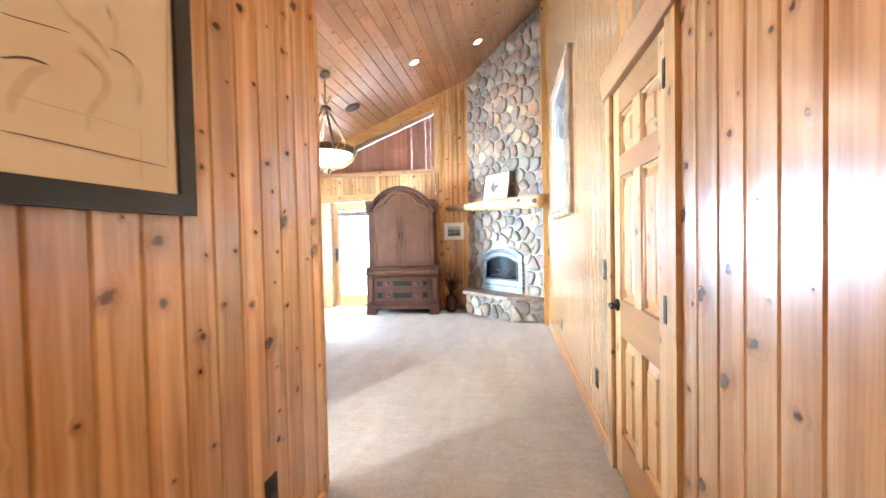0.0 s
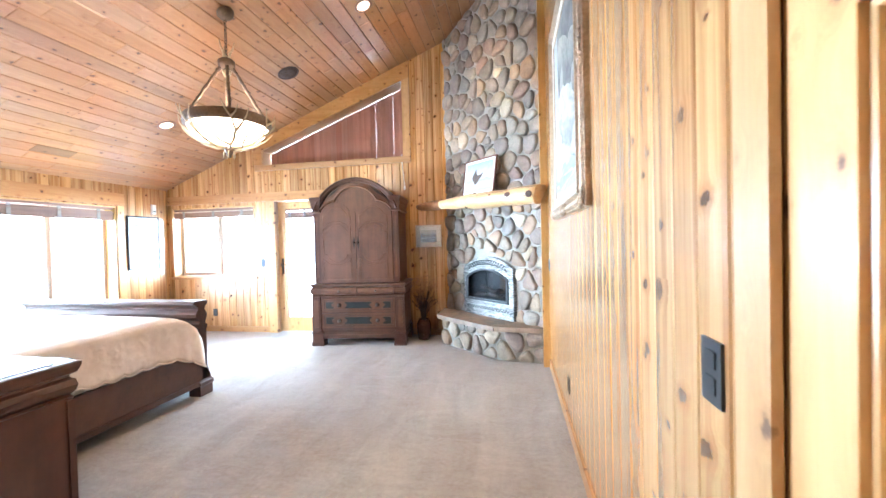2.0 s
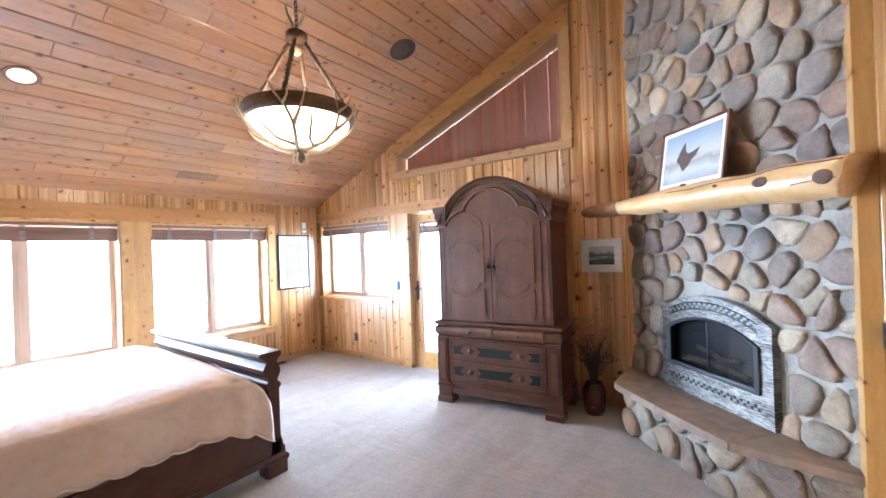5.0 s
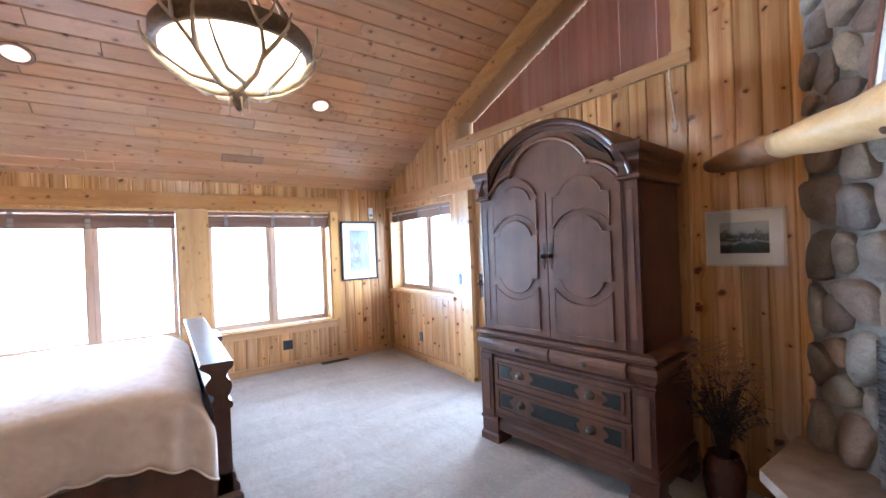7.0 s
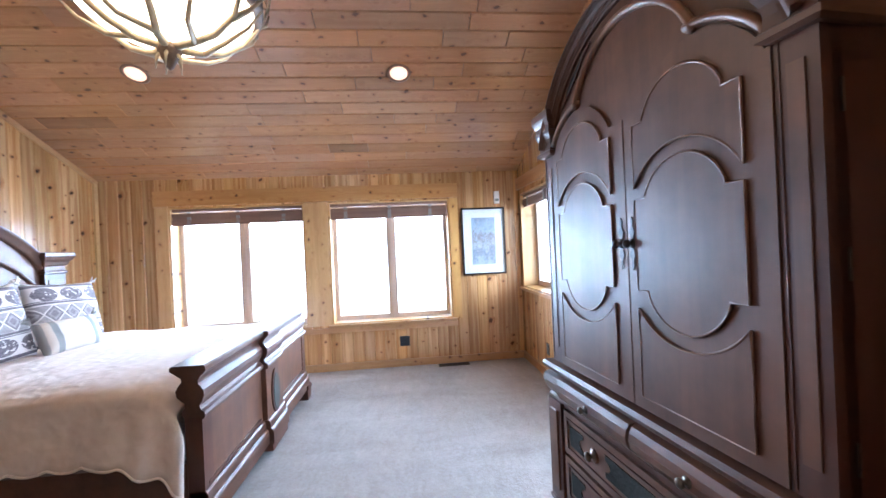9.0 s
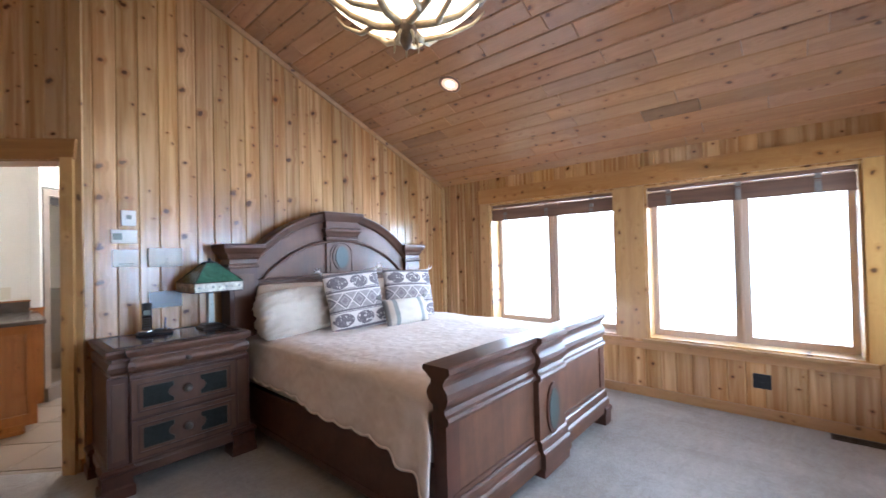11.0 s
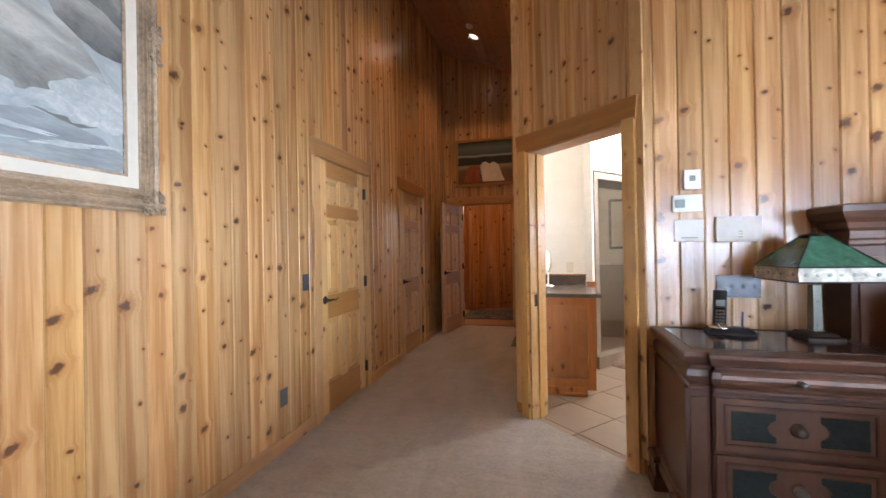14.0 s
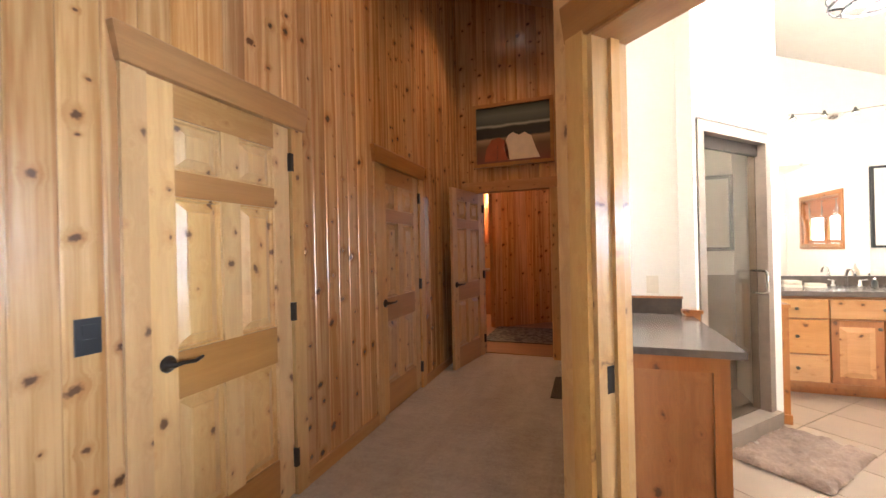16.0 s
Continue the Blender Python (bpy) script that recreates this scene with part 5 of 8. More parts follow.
for cx, cz, n, sx, sz in ((0.04, 0.04, 30, 0.045, 0.045), (SW - 0.04, 0.04, 30, 0.045, 0.045), (0.04, SH - 0.04, 30, 0.045, 0.045), (SW - 0.04, SH - 0.04, 30, 0.045, 0.045), (SW / 2, 0.034, 34, 0.12, 0.034), (SW / 2, SH - 0.034, 34, 0.12, 0.034), (0.030, SH / 2, 34, 0.036, 0.12), (SW - 0.030, SH / 2, 34, 0.036, 0.12)):
    ornament(cx, cz, n, sx, sz)
# fine beading along the sight edge
_bead = bmesh.new()
for i in range(120):
    s = 0.105 + (SW - 0.21) * i / 119
    add_box(_bead, s - 0.004, s + 0.004, 0.03, 0.055, 0.068, 0.077)
    add_box(_bead, s - 0.004, s + 0.004, 0.03, 0.055, SH - 0.077, SH - 0.068)
    s = 0.105 + (SH - 0.21) * i / 119
    add_box(_bead, 0.068, 0.077, 0.03, 0.055, s - 0.004, s + 0.004)
    add_box(_bead, SW - 0.077, SW - 0.068, 0.03, 0.055, s - 0.004, s + 0.004)
tagged(part("beading", _bead, M_GOLD, sea), kind="stuff")
for poly in ([(0, 0), (SW, 0), (SW - 0.048, 0.048), (0.048, 0.048)], [(SW, 0), (SW, SH), (SW - 0.048, SH - 0.048), (SW - 0.048, 0.048)], [(SW, SH), (0, SH), (0.048, SH - 0.048), (SW - 0.048, SH - 0.048)], [(0, SH), (0, 0), (0.048, 0.048), (0.048, SH - 0.048)]):
    # mitred strips inside the gilt moulding
    o = SF - 0.006
    part("liner", prism([(o + x * (SW - 2 * o) / SW if x in (0, SW) else x + (o if x < SW / 2 else -o), o + z * (SH - 2 * o) / SH if z in (0, SH) else z + (o if z < SH / 2 else -o)) for x, z in poly], 0.0, 0.030), M_LINEN, sea, "cream linen liner")
part("fillet", boxes([(SF + 0.042, SW - SF - 0.042, 0.0, 0.026, SF + 0.042, SF + 0.054), (SF + 0.042, SW - SF - 0.042, 0.0, 0.026, SH - SF - 0.054, SH - SF - 0.042), (SF + 0.042, SF + 0.054, 0.0, 0.026, SF + 0.054, SH - SF - 0.054), (SW - SF - 0.054, SW - SF - 0.042, 0.0, 0.026, SF + 0.054, SH - SF - 0.054)], 0.002), M_GOLD, sea, "thin gold fillet")
C0, CW, CH = SF + 0.042, SW - 2 * SF - 0.084, SH - 2 * SF - 0.084
part("canvas", box(C0, C0 + CW, 0.0, 0.02, C0, C0 + CH), A_MIST, sea, "painted mist, rocks and surf")


def blob(u, v, ru, rv, seed, tilt=0.0, n=40, rough=0.10):
    """An uneven oval on the canvas; u runs from the picture's left side, v upwards, both from 0 to 1."""
    r = random.Random(seed)
    ph = [r.uniform(0, 6.28) for _ in range(4)]
    c, s = math.cos(radians(tilt)), math.sin(radians(tilt))
    pts = []
    for i in range(n):
        t = 2 * math.pi * i / n
        q = 1 + rough * (0.6 * math.sin(2 * t + ph[0]) + 0.4 * math.sin(3 * t + ph[1]) + 0.25 * math.sin(7 * t + ph[2]) + 0.18 * math.sin(13 * t + ph[3]))
        a, b = ru * q * math.cos(t), rv * q * math.sin(t)
        pts.append((1 - min(max(u + a * c - b * s, 0.004), 0.996), min(max(v + a * s + b * c, 0.004), 0.996)))
    return pts


DABS = [0]


def dab(poly, material, label=""):
    layer = DABS[0]
    DABS[0] += 1
    part("painted_shape", prism([(C0 + CW * x, C0 + CH * z) for x, z in poly], 0.0202 + 0.0003 * layer, 0.0204 + 0.0003 * layer), material, sea, label)


dab(blob(0.84, 0.84, 0.30, 0.26, 1, -20), A_ROCKDARK)
dab(blob(0.50, 0.93, 0.30, 0.17, 2, -10), A_ROCKDARK)
dab(blob(0.30, 0.80, 0.10, 0.36, 3, 6), A_ROCKDARK)
dab(blob(0.52, 0.70, 0.36, 0.13, 4, -28), A_ROCK)
dab(blob(0.85, 0.62, 0.24, 0.095, 5, -27), A_ROCK)
dab(blob(0.33, 0.52, 0.085, 0.20, 6, -20), A_ROCK)
dab(blob(0.90, 0.475, 0.15, 0.075, 7, -20), A_ROCK)
dab(blob(0.44, 0.44, 0.22, 0.16, 8, -18), A_PALE)
dab(blob(0.66, 0.345, 0.33, 0.165, 9, -22), A_PALE)
dab(blob(0.50, 0.065, 0.50, 0.105, 10, 0, 50, 0.08), A_WATER)
dab(blob(0.17, 0.26, 0.20, 0.17, 11, 10, 90, 0.16), A_FOAM)
dab(blob(0.90, 0.215, 0.14, 0.085, 12, 14, 90, 0.24), A_FOAM)
dab(blob(0.52, 0.20, 0.17, 0.055, 13, -8, 90, 0.3), A_FOAM)
dab(blob(0.73, 0.185, 0.12, 0.03, 14, 6, 90, 0.3), A_FOAM)
for i, (u, v, w, tilt) in enumerate(((0.30, 0.12, 0.16, 4), (0.62, 0.095, 0.14, -3), (0.85, 0.075, 0.13, 5), (0.45, 0.045, 0.20, 2), (0.15, 0.07, 0.10, -4))):
    dab(blob(u, v, w, 0.008, 20 + i, tilt, 60, 0.6), A_FOAM)

# line drawing in the hall
M_PAPER = plain("old_drawing_paper", (0.68, 0.615, 0.50), 0.8, 0, 0.06, 8)
M_INK = plain("thin_ink", (0.10, 0.08, 0.06), 0.8)
M_FAINT = plain("faint_pencil_and_edge_shade", (0.53, 0.455, 0.345), 0.8)
HP = HALLW @ pose(DIAG_A[1] - 2.425, 0, 1.368)
drawing = framed("framed_drawing", HP, 1.05, 1.15, 0.055, 0.03, 0.0, M_BLACK, M_PAPER, "large line drawing on tan paper in a black frame", glazed=False)
M_WASH = plain("pale_ink_wash", (0.60, 0.53, 0.42), 0.8, 0, 0.1, 30)


def brush_stroke(points, width, material, layer):
    """A flat tapering stroke along a smooth line on the paper."""
    p = [Vector((0.06 + x * 0.93, 0.0, 0.06 + z * 1.03)) for x, z in points]
    p = [p[0] * 2 - p[1], *p, p[-1] * 2 - p[-2]]
    line = []
    for i in range(1, len(p) - 2):
        for j in range(6):
            t = j / 6
            line.append(0.5 * (2 * p[i] + (p[i + 1] - p[i - 1]) * t + (2 * p[i - 1] - 5 * p[i] + 4 * p[i + 1] - p[i + 2]) * t * t + (3 * p[i] - p[i - 1] - 3 * p[i + 1] + p[i + 2]) * t ** 3))
    line.append(p[-2])
    left, right = [], []
    for i, q in enumerate(line):
        d = (line[min(i + 1, len(line) - 1)] - line[max(i - 1, 0)]).normalized()
        h = width / 2 * (0.35 + 0.65 * math.sin(math.pi * (i + 0.6) / (len(line) + 0.2)) ** 0.6)
        left.append((q.x - d.z * h, q.z + d.x * h))
        right.append((q.x + d.z * h, q.z - d.x * h))
    part("pen_line", prism(left + right[::-1], 0.0187 + 0.0002 * layer, 0.0188 + 0.0002 * layer), material, drawing)


for i, (mt, width, pts) in enumerate(((M_INK, 0.0022, [(0.395, 0.274), (0.378, 0.275), (0.312, 0.287), (0.272, 0.293)]),
                  (M_INK, 0.005, [(0.399, 0.194), (0.354, 0.211), (0.313, 0.212)]),
                  (M_WASH, 0.02, [(0.311, 0.21), (0.351, 0.183), (0.38, 0.136), (0.388, 0.101)]),
                  (M_INK, 0.0028, [(0.404, 0.068), (0.285, 0.067), (0.031, 0.063)]),
                  (M_FAINT, 0.0022, [(0.384, 0.137), (0.318, 0.135), (0.235, 0.137), (0.108, 0.133)]),
                  (M_FAINT, 0.0022, [(0.108, 0.133), (0.111, 0.003)]),
                  # upright mat edge, its pale shadow put in as a stroke
                  (M_FAINT, 0.007, [(0.008, 0.497), (0.018, 0.284), (0.027, 0.068)]),
                  (M_FAINT, 0.007, [(0.297, 0.346), (0.268, 0.326), (0.233, 0.318), (0.197, 0.293), (0.187, 0.277)]),
                  (M_WASH, 0.018, [(0.256, 0.272), (0.217, 0.259), (0.194, 0.23), (0.204, 0.191), (0.235, 0.148), (0.246, 0.106)]),
                  (M_WASH, 0.014, [(0.189, 0.39), (0.167, 0.366), (0.169, 0.311)]),
                  (M_INK, 0.004, [(0.183, 0.299), (0.148, 0.298), (0.119, 0.284)]),
                  (M_WASH, 0.013, [(0.112, 0.284), (0.102, 0.25), (0.113, 0.195)]))):
    brush_stroke(pts, width, mt, i)

# pale print on the west wall, small print by the hearth, painting over the hall door
A_BLUE = picture_material("pale_blue_print", [(0.0, (0.42, 0.45, 0.48)), (0.3, (0.17, 0.20, 0.25)), (0.42, (0.46, 0.48, 0.50)), (0.55, (0.17, 0.14, 0.13)), (0.68, (0.36, 0.41, 0.47)), (1.0, (0.24, 0.29, 0.36))], 6.0, 1.3)
framed("framed_print", WEST @ pose(yW(8.515), 0, 1.03), 0.525, 0.80, 0.02, 0.025, 0.10, M_IRON, A_BLUE, "pale blue print with a white mat in a thin dark frame")
A_LAKE = picture_material("dark_lake_print", [(0.0, (0.018, 0.02, 0.02)), (0.30, (0.05, 0.06, 0.065)), (0.40, (0.34, 0.36, 0.36)), (0.46, (0.05, 0.06, 0.06)), (0.62, (0.10, 0.11, 0.11)), (0.72, (0.40, 0.40, 0.38)), (1.0, (0.48, 0.47, 0.44))], 3.0, 0.7)
M_PALEFRAME = plain("pale_wood_frame", (0.62, 0.52, 0.40), 0.5, 0, 0.1)
framed("framed_photograph", NORTH @ pose(xN(1.03), 0, 1.262), 0.375, 0.318, 0.01, 0.02, 0.062, M_PALEFRAME, A_LAKE, "dark landscape photograph with a wide white mat")
A_NIGHT = picture_material("dark_sky_painting", [(0.0, (0.16, 0.05, 0.03)), (0.30, (0.13, 0.07, 0.035)), (0.42, (0.30, 0.20, 0.12)), (0.46, (0.01, 0.012, 0.014)), (0.62, (0.012, 0.014, 0.016)), (0.655, (0.30, 0.30, 0.26)), (0.69, (0.045, 0.06, 0.06)), (0.85, (0.09, 0.11, 0.10)), (1.0, (0.015, 0.025, 0.025))], 2.0, 0.06)
M_CLOTH = plain("painted_white_cloth", (0.62, 0.52, 0.40), 0.7, 0, 0.15, 10)
M_RUST = plain("painted_rust_red", (0.30, 0.075, 0.035), 0.7, 0, 0.3, 8)
M_DARKSHAPE = plain("dark_painted_shape", (0.06, 0.045, 0.036), 0.7)
night = framed("hall_painting", HALLE @ pose(1.195 - DIAG_A[0], 0, 2.365), 0.99, 0.785, 0.042, 0.045, 0.0, M_HEADER, A_NIGHT, "dark painting of draped cloth under a night sky", "painting", glazed=False)
for poly, mt in (([(0.54, 0.03), (0.90, 0.03), (0.87, 0.26), (0.79, 0.42), (0.68, 0.45), (0.58, 0.36)], M_RUST),
                 ([(0.13, 0.03), (0.57, 0.03), (0.63, 0.28), (0.56, 0.47), (0.49, 0.52), (0.41, 0.46), (0.33, 0.50), (0.24, 0.42), (0.19, 0.22)], M_CLOTH), ([(0.70, 0.03), (0.73, 0.03), (0.715, 0.30), (0.70, 0.33)], M_DARKSHAPE)):
    part("painted_shape", prism([(0.05 + x * 0.89, 0.05 + z * 0.685) for x, z in poly], 0.0268, 0.0274), mt, night)

# print leaning on the mantel
A_SKYPRINT = picture_material("pale_sky_print", [(0.0, (0.28, 0.29, 0.29)), (0.2, (0.44, 0.44, 0.42)), (0.38, (0.26, 0.24, 0.20)), (0.5, (0.48, 0.46, 0.43)), (0.75, (0.36, 0.40, 0.45)), (1.0, (0.22, 0.28, 0.35))], 2.5, 0.5)
M_REDFRAME = plain("reddish_wood_frame", (0.16, 0.06, 0.035), 0.4, 0, 0.2)
LEAN = FP @ pose(0.625, 0.175, 1.895, 9, 0, 0)
lean_print = framed("leaning_print", LEAN, 0.585, 0.445, 0.016, 0.022, 0.03, M_REDFRAME, A_SKYPRINT, "pale sky print in a thin reddish frame leaning on the stones")
part("painted_shape", prism([(x - 0.01, z) for x, z in ((0.36, 0.12), (0.40, 0.18), (0.43, 0.21), (0.40, 0.27), (0.36, 0.33), (0.345, 0.26), (0.32, 0.24), (0.27, 0.25), (0.22, 0.27), (0.25, 0.22), (0.29, 0.19), (0.31, 0.16))], 0.0148, 0.0154), M_DARKSHAPE, lean_print)

# ---- chandelier ----
def chandelier():
    cx, cy = -0.507, 6.37
    c = thing("chandelier", pose(cx, cy, 0), "antler chandelier with a lit cream glass bowl", "chandelier")
    top = ceiling_at(cx)
    part("canopy", lathe([(0.0, 0.0), (0.07, 0.0), (0.075, 0.02), (0.06, 0.05), (0.03, 0.07), (0.012, 0.075), (0.0, 0.075)], 24), M_BARK, c, "brown ceiling canopy", True, pose(0, 0, top - 0.005, 180, -UNDER, 0))
    z, i = top - 0.075, 0
    while z > 3.10:
        pts = [(0.011 * math.cos(t), 0.0, z - 0.02 + 0.02 * math.sin(t)) for t in [2 * math.pi * k / 10 for k in range(10)]]
        if i % 2:
            pts = [(0.0, x, zz) for x, _, zz in pts]
        part("chain_link", tube(pts, 0.0032, seg=6, closed=True), M_IRON, c, "", True)
        z -= 0.031
        i += 1
    part("hub", lathe([(0.0, 2.93), (0.03, 2.935), (0.045, 2.965), (0.066, 2.975), (0.07, 3.0), (0.07, 3.035), (0.05, 3.05), (0.02, 3.06), (0.0, 3.06)], 20), M_BARK, c, "brown burr hub", True)
    # pale cup puts the bowl's glow under the hub into its colour
    part("hub_cup", lathe([(0.0, 2.885), (0.018, 2.89), (0.034, 2.915), (0.04, 2.945), (0.0, 2.95)], 16), M_ANTLER, c, "pale cup coloured as the lit underside of the hub", True)
    for k in range(3):
        a = radians(20 + 120 * k)
        part("crown_tine", tube([(0.02 * math.cos(a), 0.02 * math.sin(a), 3.04), (0.028 * math.cos(a), 0.028 * math.sin(a), 3.10), (0.06 * math.cos(a), 0.06 * math.sin(a), 3.15), (0.07 * math.cos(a), 0.07 * math.sin(a), 3.20)], 0.017, 0.004, 8), M_ANTLER, c, "", True)
    R = 0.355
    for k in range(4):
        a = radians(40 + 90 * k)
        p = lambda r, z: (r * math.cos(a), r * math.sin(a), z)
        # knobbly rods, wound like burr
        bm = bmesh.new()
        rng = random.Random(60 + k)
        lo, hi = Vector(p(0.335, 2.49)), Vector(p(0.055, 2.97))
        d = (hi - lo).normalized()
        u = d.orthogonal().normalized()
        v = d.cross(u)
        rings = []
        for i in range(37):
            f = i / 36
            q = lo.lerp(hi, f) + u * rng.uniform(-0.002, 0.002)
            r = 0.0135 + 0.0025 * math.sin(i * 2.1) + rng.uniform(-0.001, 0.0015)
            rings.append([q + (u * math.cos(t) + v * math.sin(t)) * r * (1 + 0.16 * math.cos(2 * t + i * 0.9)) for t in [2 * math.pi * j / 9 for j in range(9)]])
        add_rings(bm, rings)
        for i in range(9):
            t, f = rng.uniform(0, 6.28), rng.uniform(0.05, 0.95)
            o = u * math.cos(t) + v * math.sin(t)
            q = lo.lerp(hi, f)
            add_tube(bm, [q + o * 0.009, q + o * 0.018 + d * 0.003, q + o * 0.023 + d * 0.007], 0.0055, 0.002, 6)
        part("arm", bm, M_BARK, c, "brown knobbly antler arm", True)
    part("rim", lathe([(R - 0.03, 2.427), (R, 2.423), (R + 0.010, 2.445), (R + 0.008, 2.50), (R, 2.512), (R - 0.03, 2.512), (R - 0.03, 2.427)], 48), M_BARK, c, "dark bark-wrapped rim", True)
    prof = [(r, 2.262 + (z - 2.262) * 0.62) for r, z in ((0.0, 2.262), (0.06, 2.266), (0.12, 2.283), (0.19, 2.32), (0.25, 2.37), (0.30, 2.44), (0.325, 2.50), (0.328, 2.555), (0.322, 2.555), (0.318, 2.50), (0.29, 2.44), (0.24, 2.375), (0.18, 2.33), (0.11, 2.295), (0.0, 2.275))]
    part("bowl", lathe(prof, 40), M_BOWL, c, "glowing cream glass bowl", True)
    bm = bmesh.new()
    flat = lambda pts: [(x, y, 2.245 + (z - 2.245) * 0.74) for x, y, z in pts]
    main = [(0.025, 0.0, 2.245), (0.11, 0.015, 2.248), (0.20, 0.05, 2.29), (0.285, 0.07, 2.38), (0.345, 0.05, 2.48), (0.385, 0.0, 2.58), (0.40, -0.03, 2.68)]
    add_tube(bm, flat(main), 0.017, 0.005, 8)
    add_tube(bm, flat([(0.27, 0.068, 2.365), (0.325, 0.12, 2.44), (0.355, 0.16, 2.52), (0.352, 0.18, 2.62)]), 0.014, 0.004, 7)
    add_tube(bm, flat([(0.355, 0.04, 2.50), (0.39, 0.08, 2.55), (0.405, 0.10, 2.63)]), 0.010, 0.003, 7)
    add_tube(bm, flat([(0.12, 0.02, 2.25), (0.20, -0.07, 2.285), (0.29, -0.12, 2.37), (0.34, -0.15, 2.46)]), 0.013, 0.004, 7)
    first = part("antler", bm, M_ANTLER, c, "", True)
    for k in range(1, 6):
        shared("antler", first.data, c, pose(0, 0, 0, 0, 0, 60 * k + (4 if k % 2 else -5)))
    part("finial", lathe([(0.0, 2.15), (0.012, 2.16), (0.03, 2.20), (0.045, 2.23), (0.04, 2.255), (0.0, 2.262)], 14), M_BARK, c, "", True)
    for k in range(5):
        a = radians(72 * k + 10)
        part("finial_tine", tube([(0.02 * math.cos(a), 0.02 * math.sin(a), 2.23), (0.045 * math.cos(a), 0.045 * math.sin(a), 2.20), (0.05 * math.cos(a), 0.05 * math.sin(a), 2.15)], 0.010, 0.003, 7), M_ANTLER, c, "", True)
    point_light("chandelier_lamp", (cx, cy, 2.62), 10.0, 0.12, (1.0, 0.72, 0.46))


chandelier()


def sweep_xz(path, section, bm=None):
    """Pushes a section of (outwards, y) along a path of (x, z); outwards is to the left of the way."""
    bm = bm or bmesh.new()
    rings = []
    for i, (x, z) in enumerate(path):
        a, b = path[max(0, i - 1)], path[min(len(path) - 1, i + 1)]
        l = math.hypot(b[0] - a[0], b[1] - a[1])
        nx, nz = -(b[1] - a[1]) / l, (b[0] - a[0]) / l
        rings.append([(x + nx * o, y, z + nz * o) for o, y in section])
    return add_rings(bm, rings)


def knob(parent, x, y, z, r=0.017, material=None):
    return part("knob", lathe([(0.0, 0.0), (r * 1.15, 0.0), (r * 1.15, 0.003), (r * 0.45, 0.006), (r * 0.45, 0.014), (r, 0.02), (r, 0.027), (r * 0.5, 0.033), (0.0, 0.034)], 14), material or M_NICKEL, parent, "pewter knob", True, pose(x, y, z, 90, 0, 0))


def inlaid_drawer(parent, x0, x1, z0, z1, y, knobs=2):
    """A drawer front facing -y with dark leather inlays round its knobs."""
    d = part("drawer", box(x0, x1, y - 0.014, y + 0.01, z0, z1, 0.004), M_BURL, parent)
    part("bead", boxes([(x0 + 0.03, x1 - 0.03, y - 0.02, y - 0.013, z0 + 0.025, z0 + 0.033), (x0 + 0.03, x1 - 0.03, y - 0.02, y - 0.013, z1 - 0.033, z1 - 0.025), (x0 + 0.03, x0 + 0.038, y - 0.02, y - 0.013, z0 + 0.033, z1 - 0.033), (x1 - 0.038, x1 - 0.03, y - 0.02, y - 0.013, z0 + 0.033, z1 - 0.033)]), M_WALNUT, d)
    ks = [x0 + (x1 - x0) * f for f in ((0.24, 0.76) if knobs == 2 else (0.5,))]
    edges = [x0 + 0.055, *ks, x1 - 0.055]
    zc, hh = (z0 + z1) / 2, (z1 - z0) / 2 - 0.05
    for i in range(len(edges) - 1):
        a = edges[i] + (0.075 if i else 0.0)
        b = edges[i + 1] - (0.075 if i < len(edges) - 2 else 0.0)
        pts = [(a, zc - hh), (b, zc - hh)]
        if i < len(edges) - 2:
            pts += [(b + 0.0, zc - hh * 0.6), (b - 0.022, zc - hh * 0.35), (b - 0.03, zc), (b - 0.022, zc + hh * 0.35), (b, zc + hh * 0.6)]
        pts += [(b, zc + hh), (a, zc + hh)]
        if i:
            pts += [(a, zc + hh * 0.6), (a + 0.022, zc + hh * 0.35), (a + 0.03, zc), (a + 0.022, zc - hh * 0.35), (a, zc - hh * 0.6)]
        part("inlay", prism(pts, y - 0.0165, y - 0.013), M_INLAY, d, "dark green-black leather inlay")
        nails = bmesh.new()
        for (ax, az), (bx, bz) in zip(pts, pts[1:] + pts[:1]):
            n = max(1, round(math.hypot(bx - ax, bz - az) / 0.012))
            for k in range(n):
                nx, nz = ax + (bx - ax) * k / n, az + (bz - az) * k / n
                add_rings(nails, [[(nx + r * math.cos(t), q, nz + r * math.sin(t)) for t in (0, 1.571, 3.142, 4.712)] for r, q in ((0.0032, y - 0.0164), (0.0014, y - 0.0182))])
        tagged(part("nailheads", nails, M_NICKEL, d, "row of small dull nailheads"), kind="stuff")
    for kx in ks:
        part("boss", lathe([(0.0, 0.0), (0.030, 0.0), (0.027, 0.005), (0.0, 0.008)], 18), M_WALNUT_H, d, "", True, pose(kx, y - 0.013, zc, 90, 0, 0))
        knob(d, kx, y - 0.019, zc, 0.019)
    return d


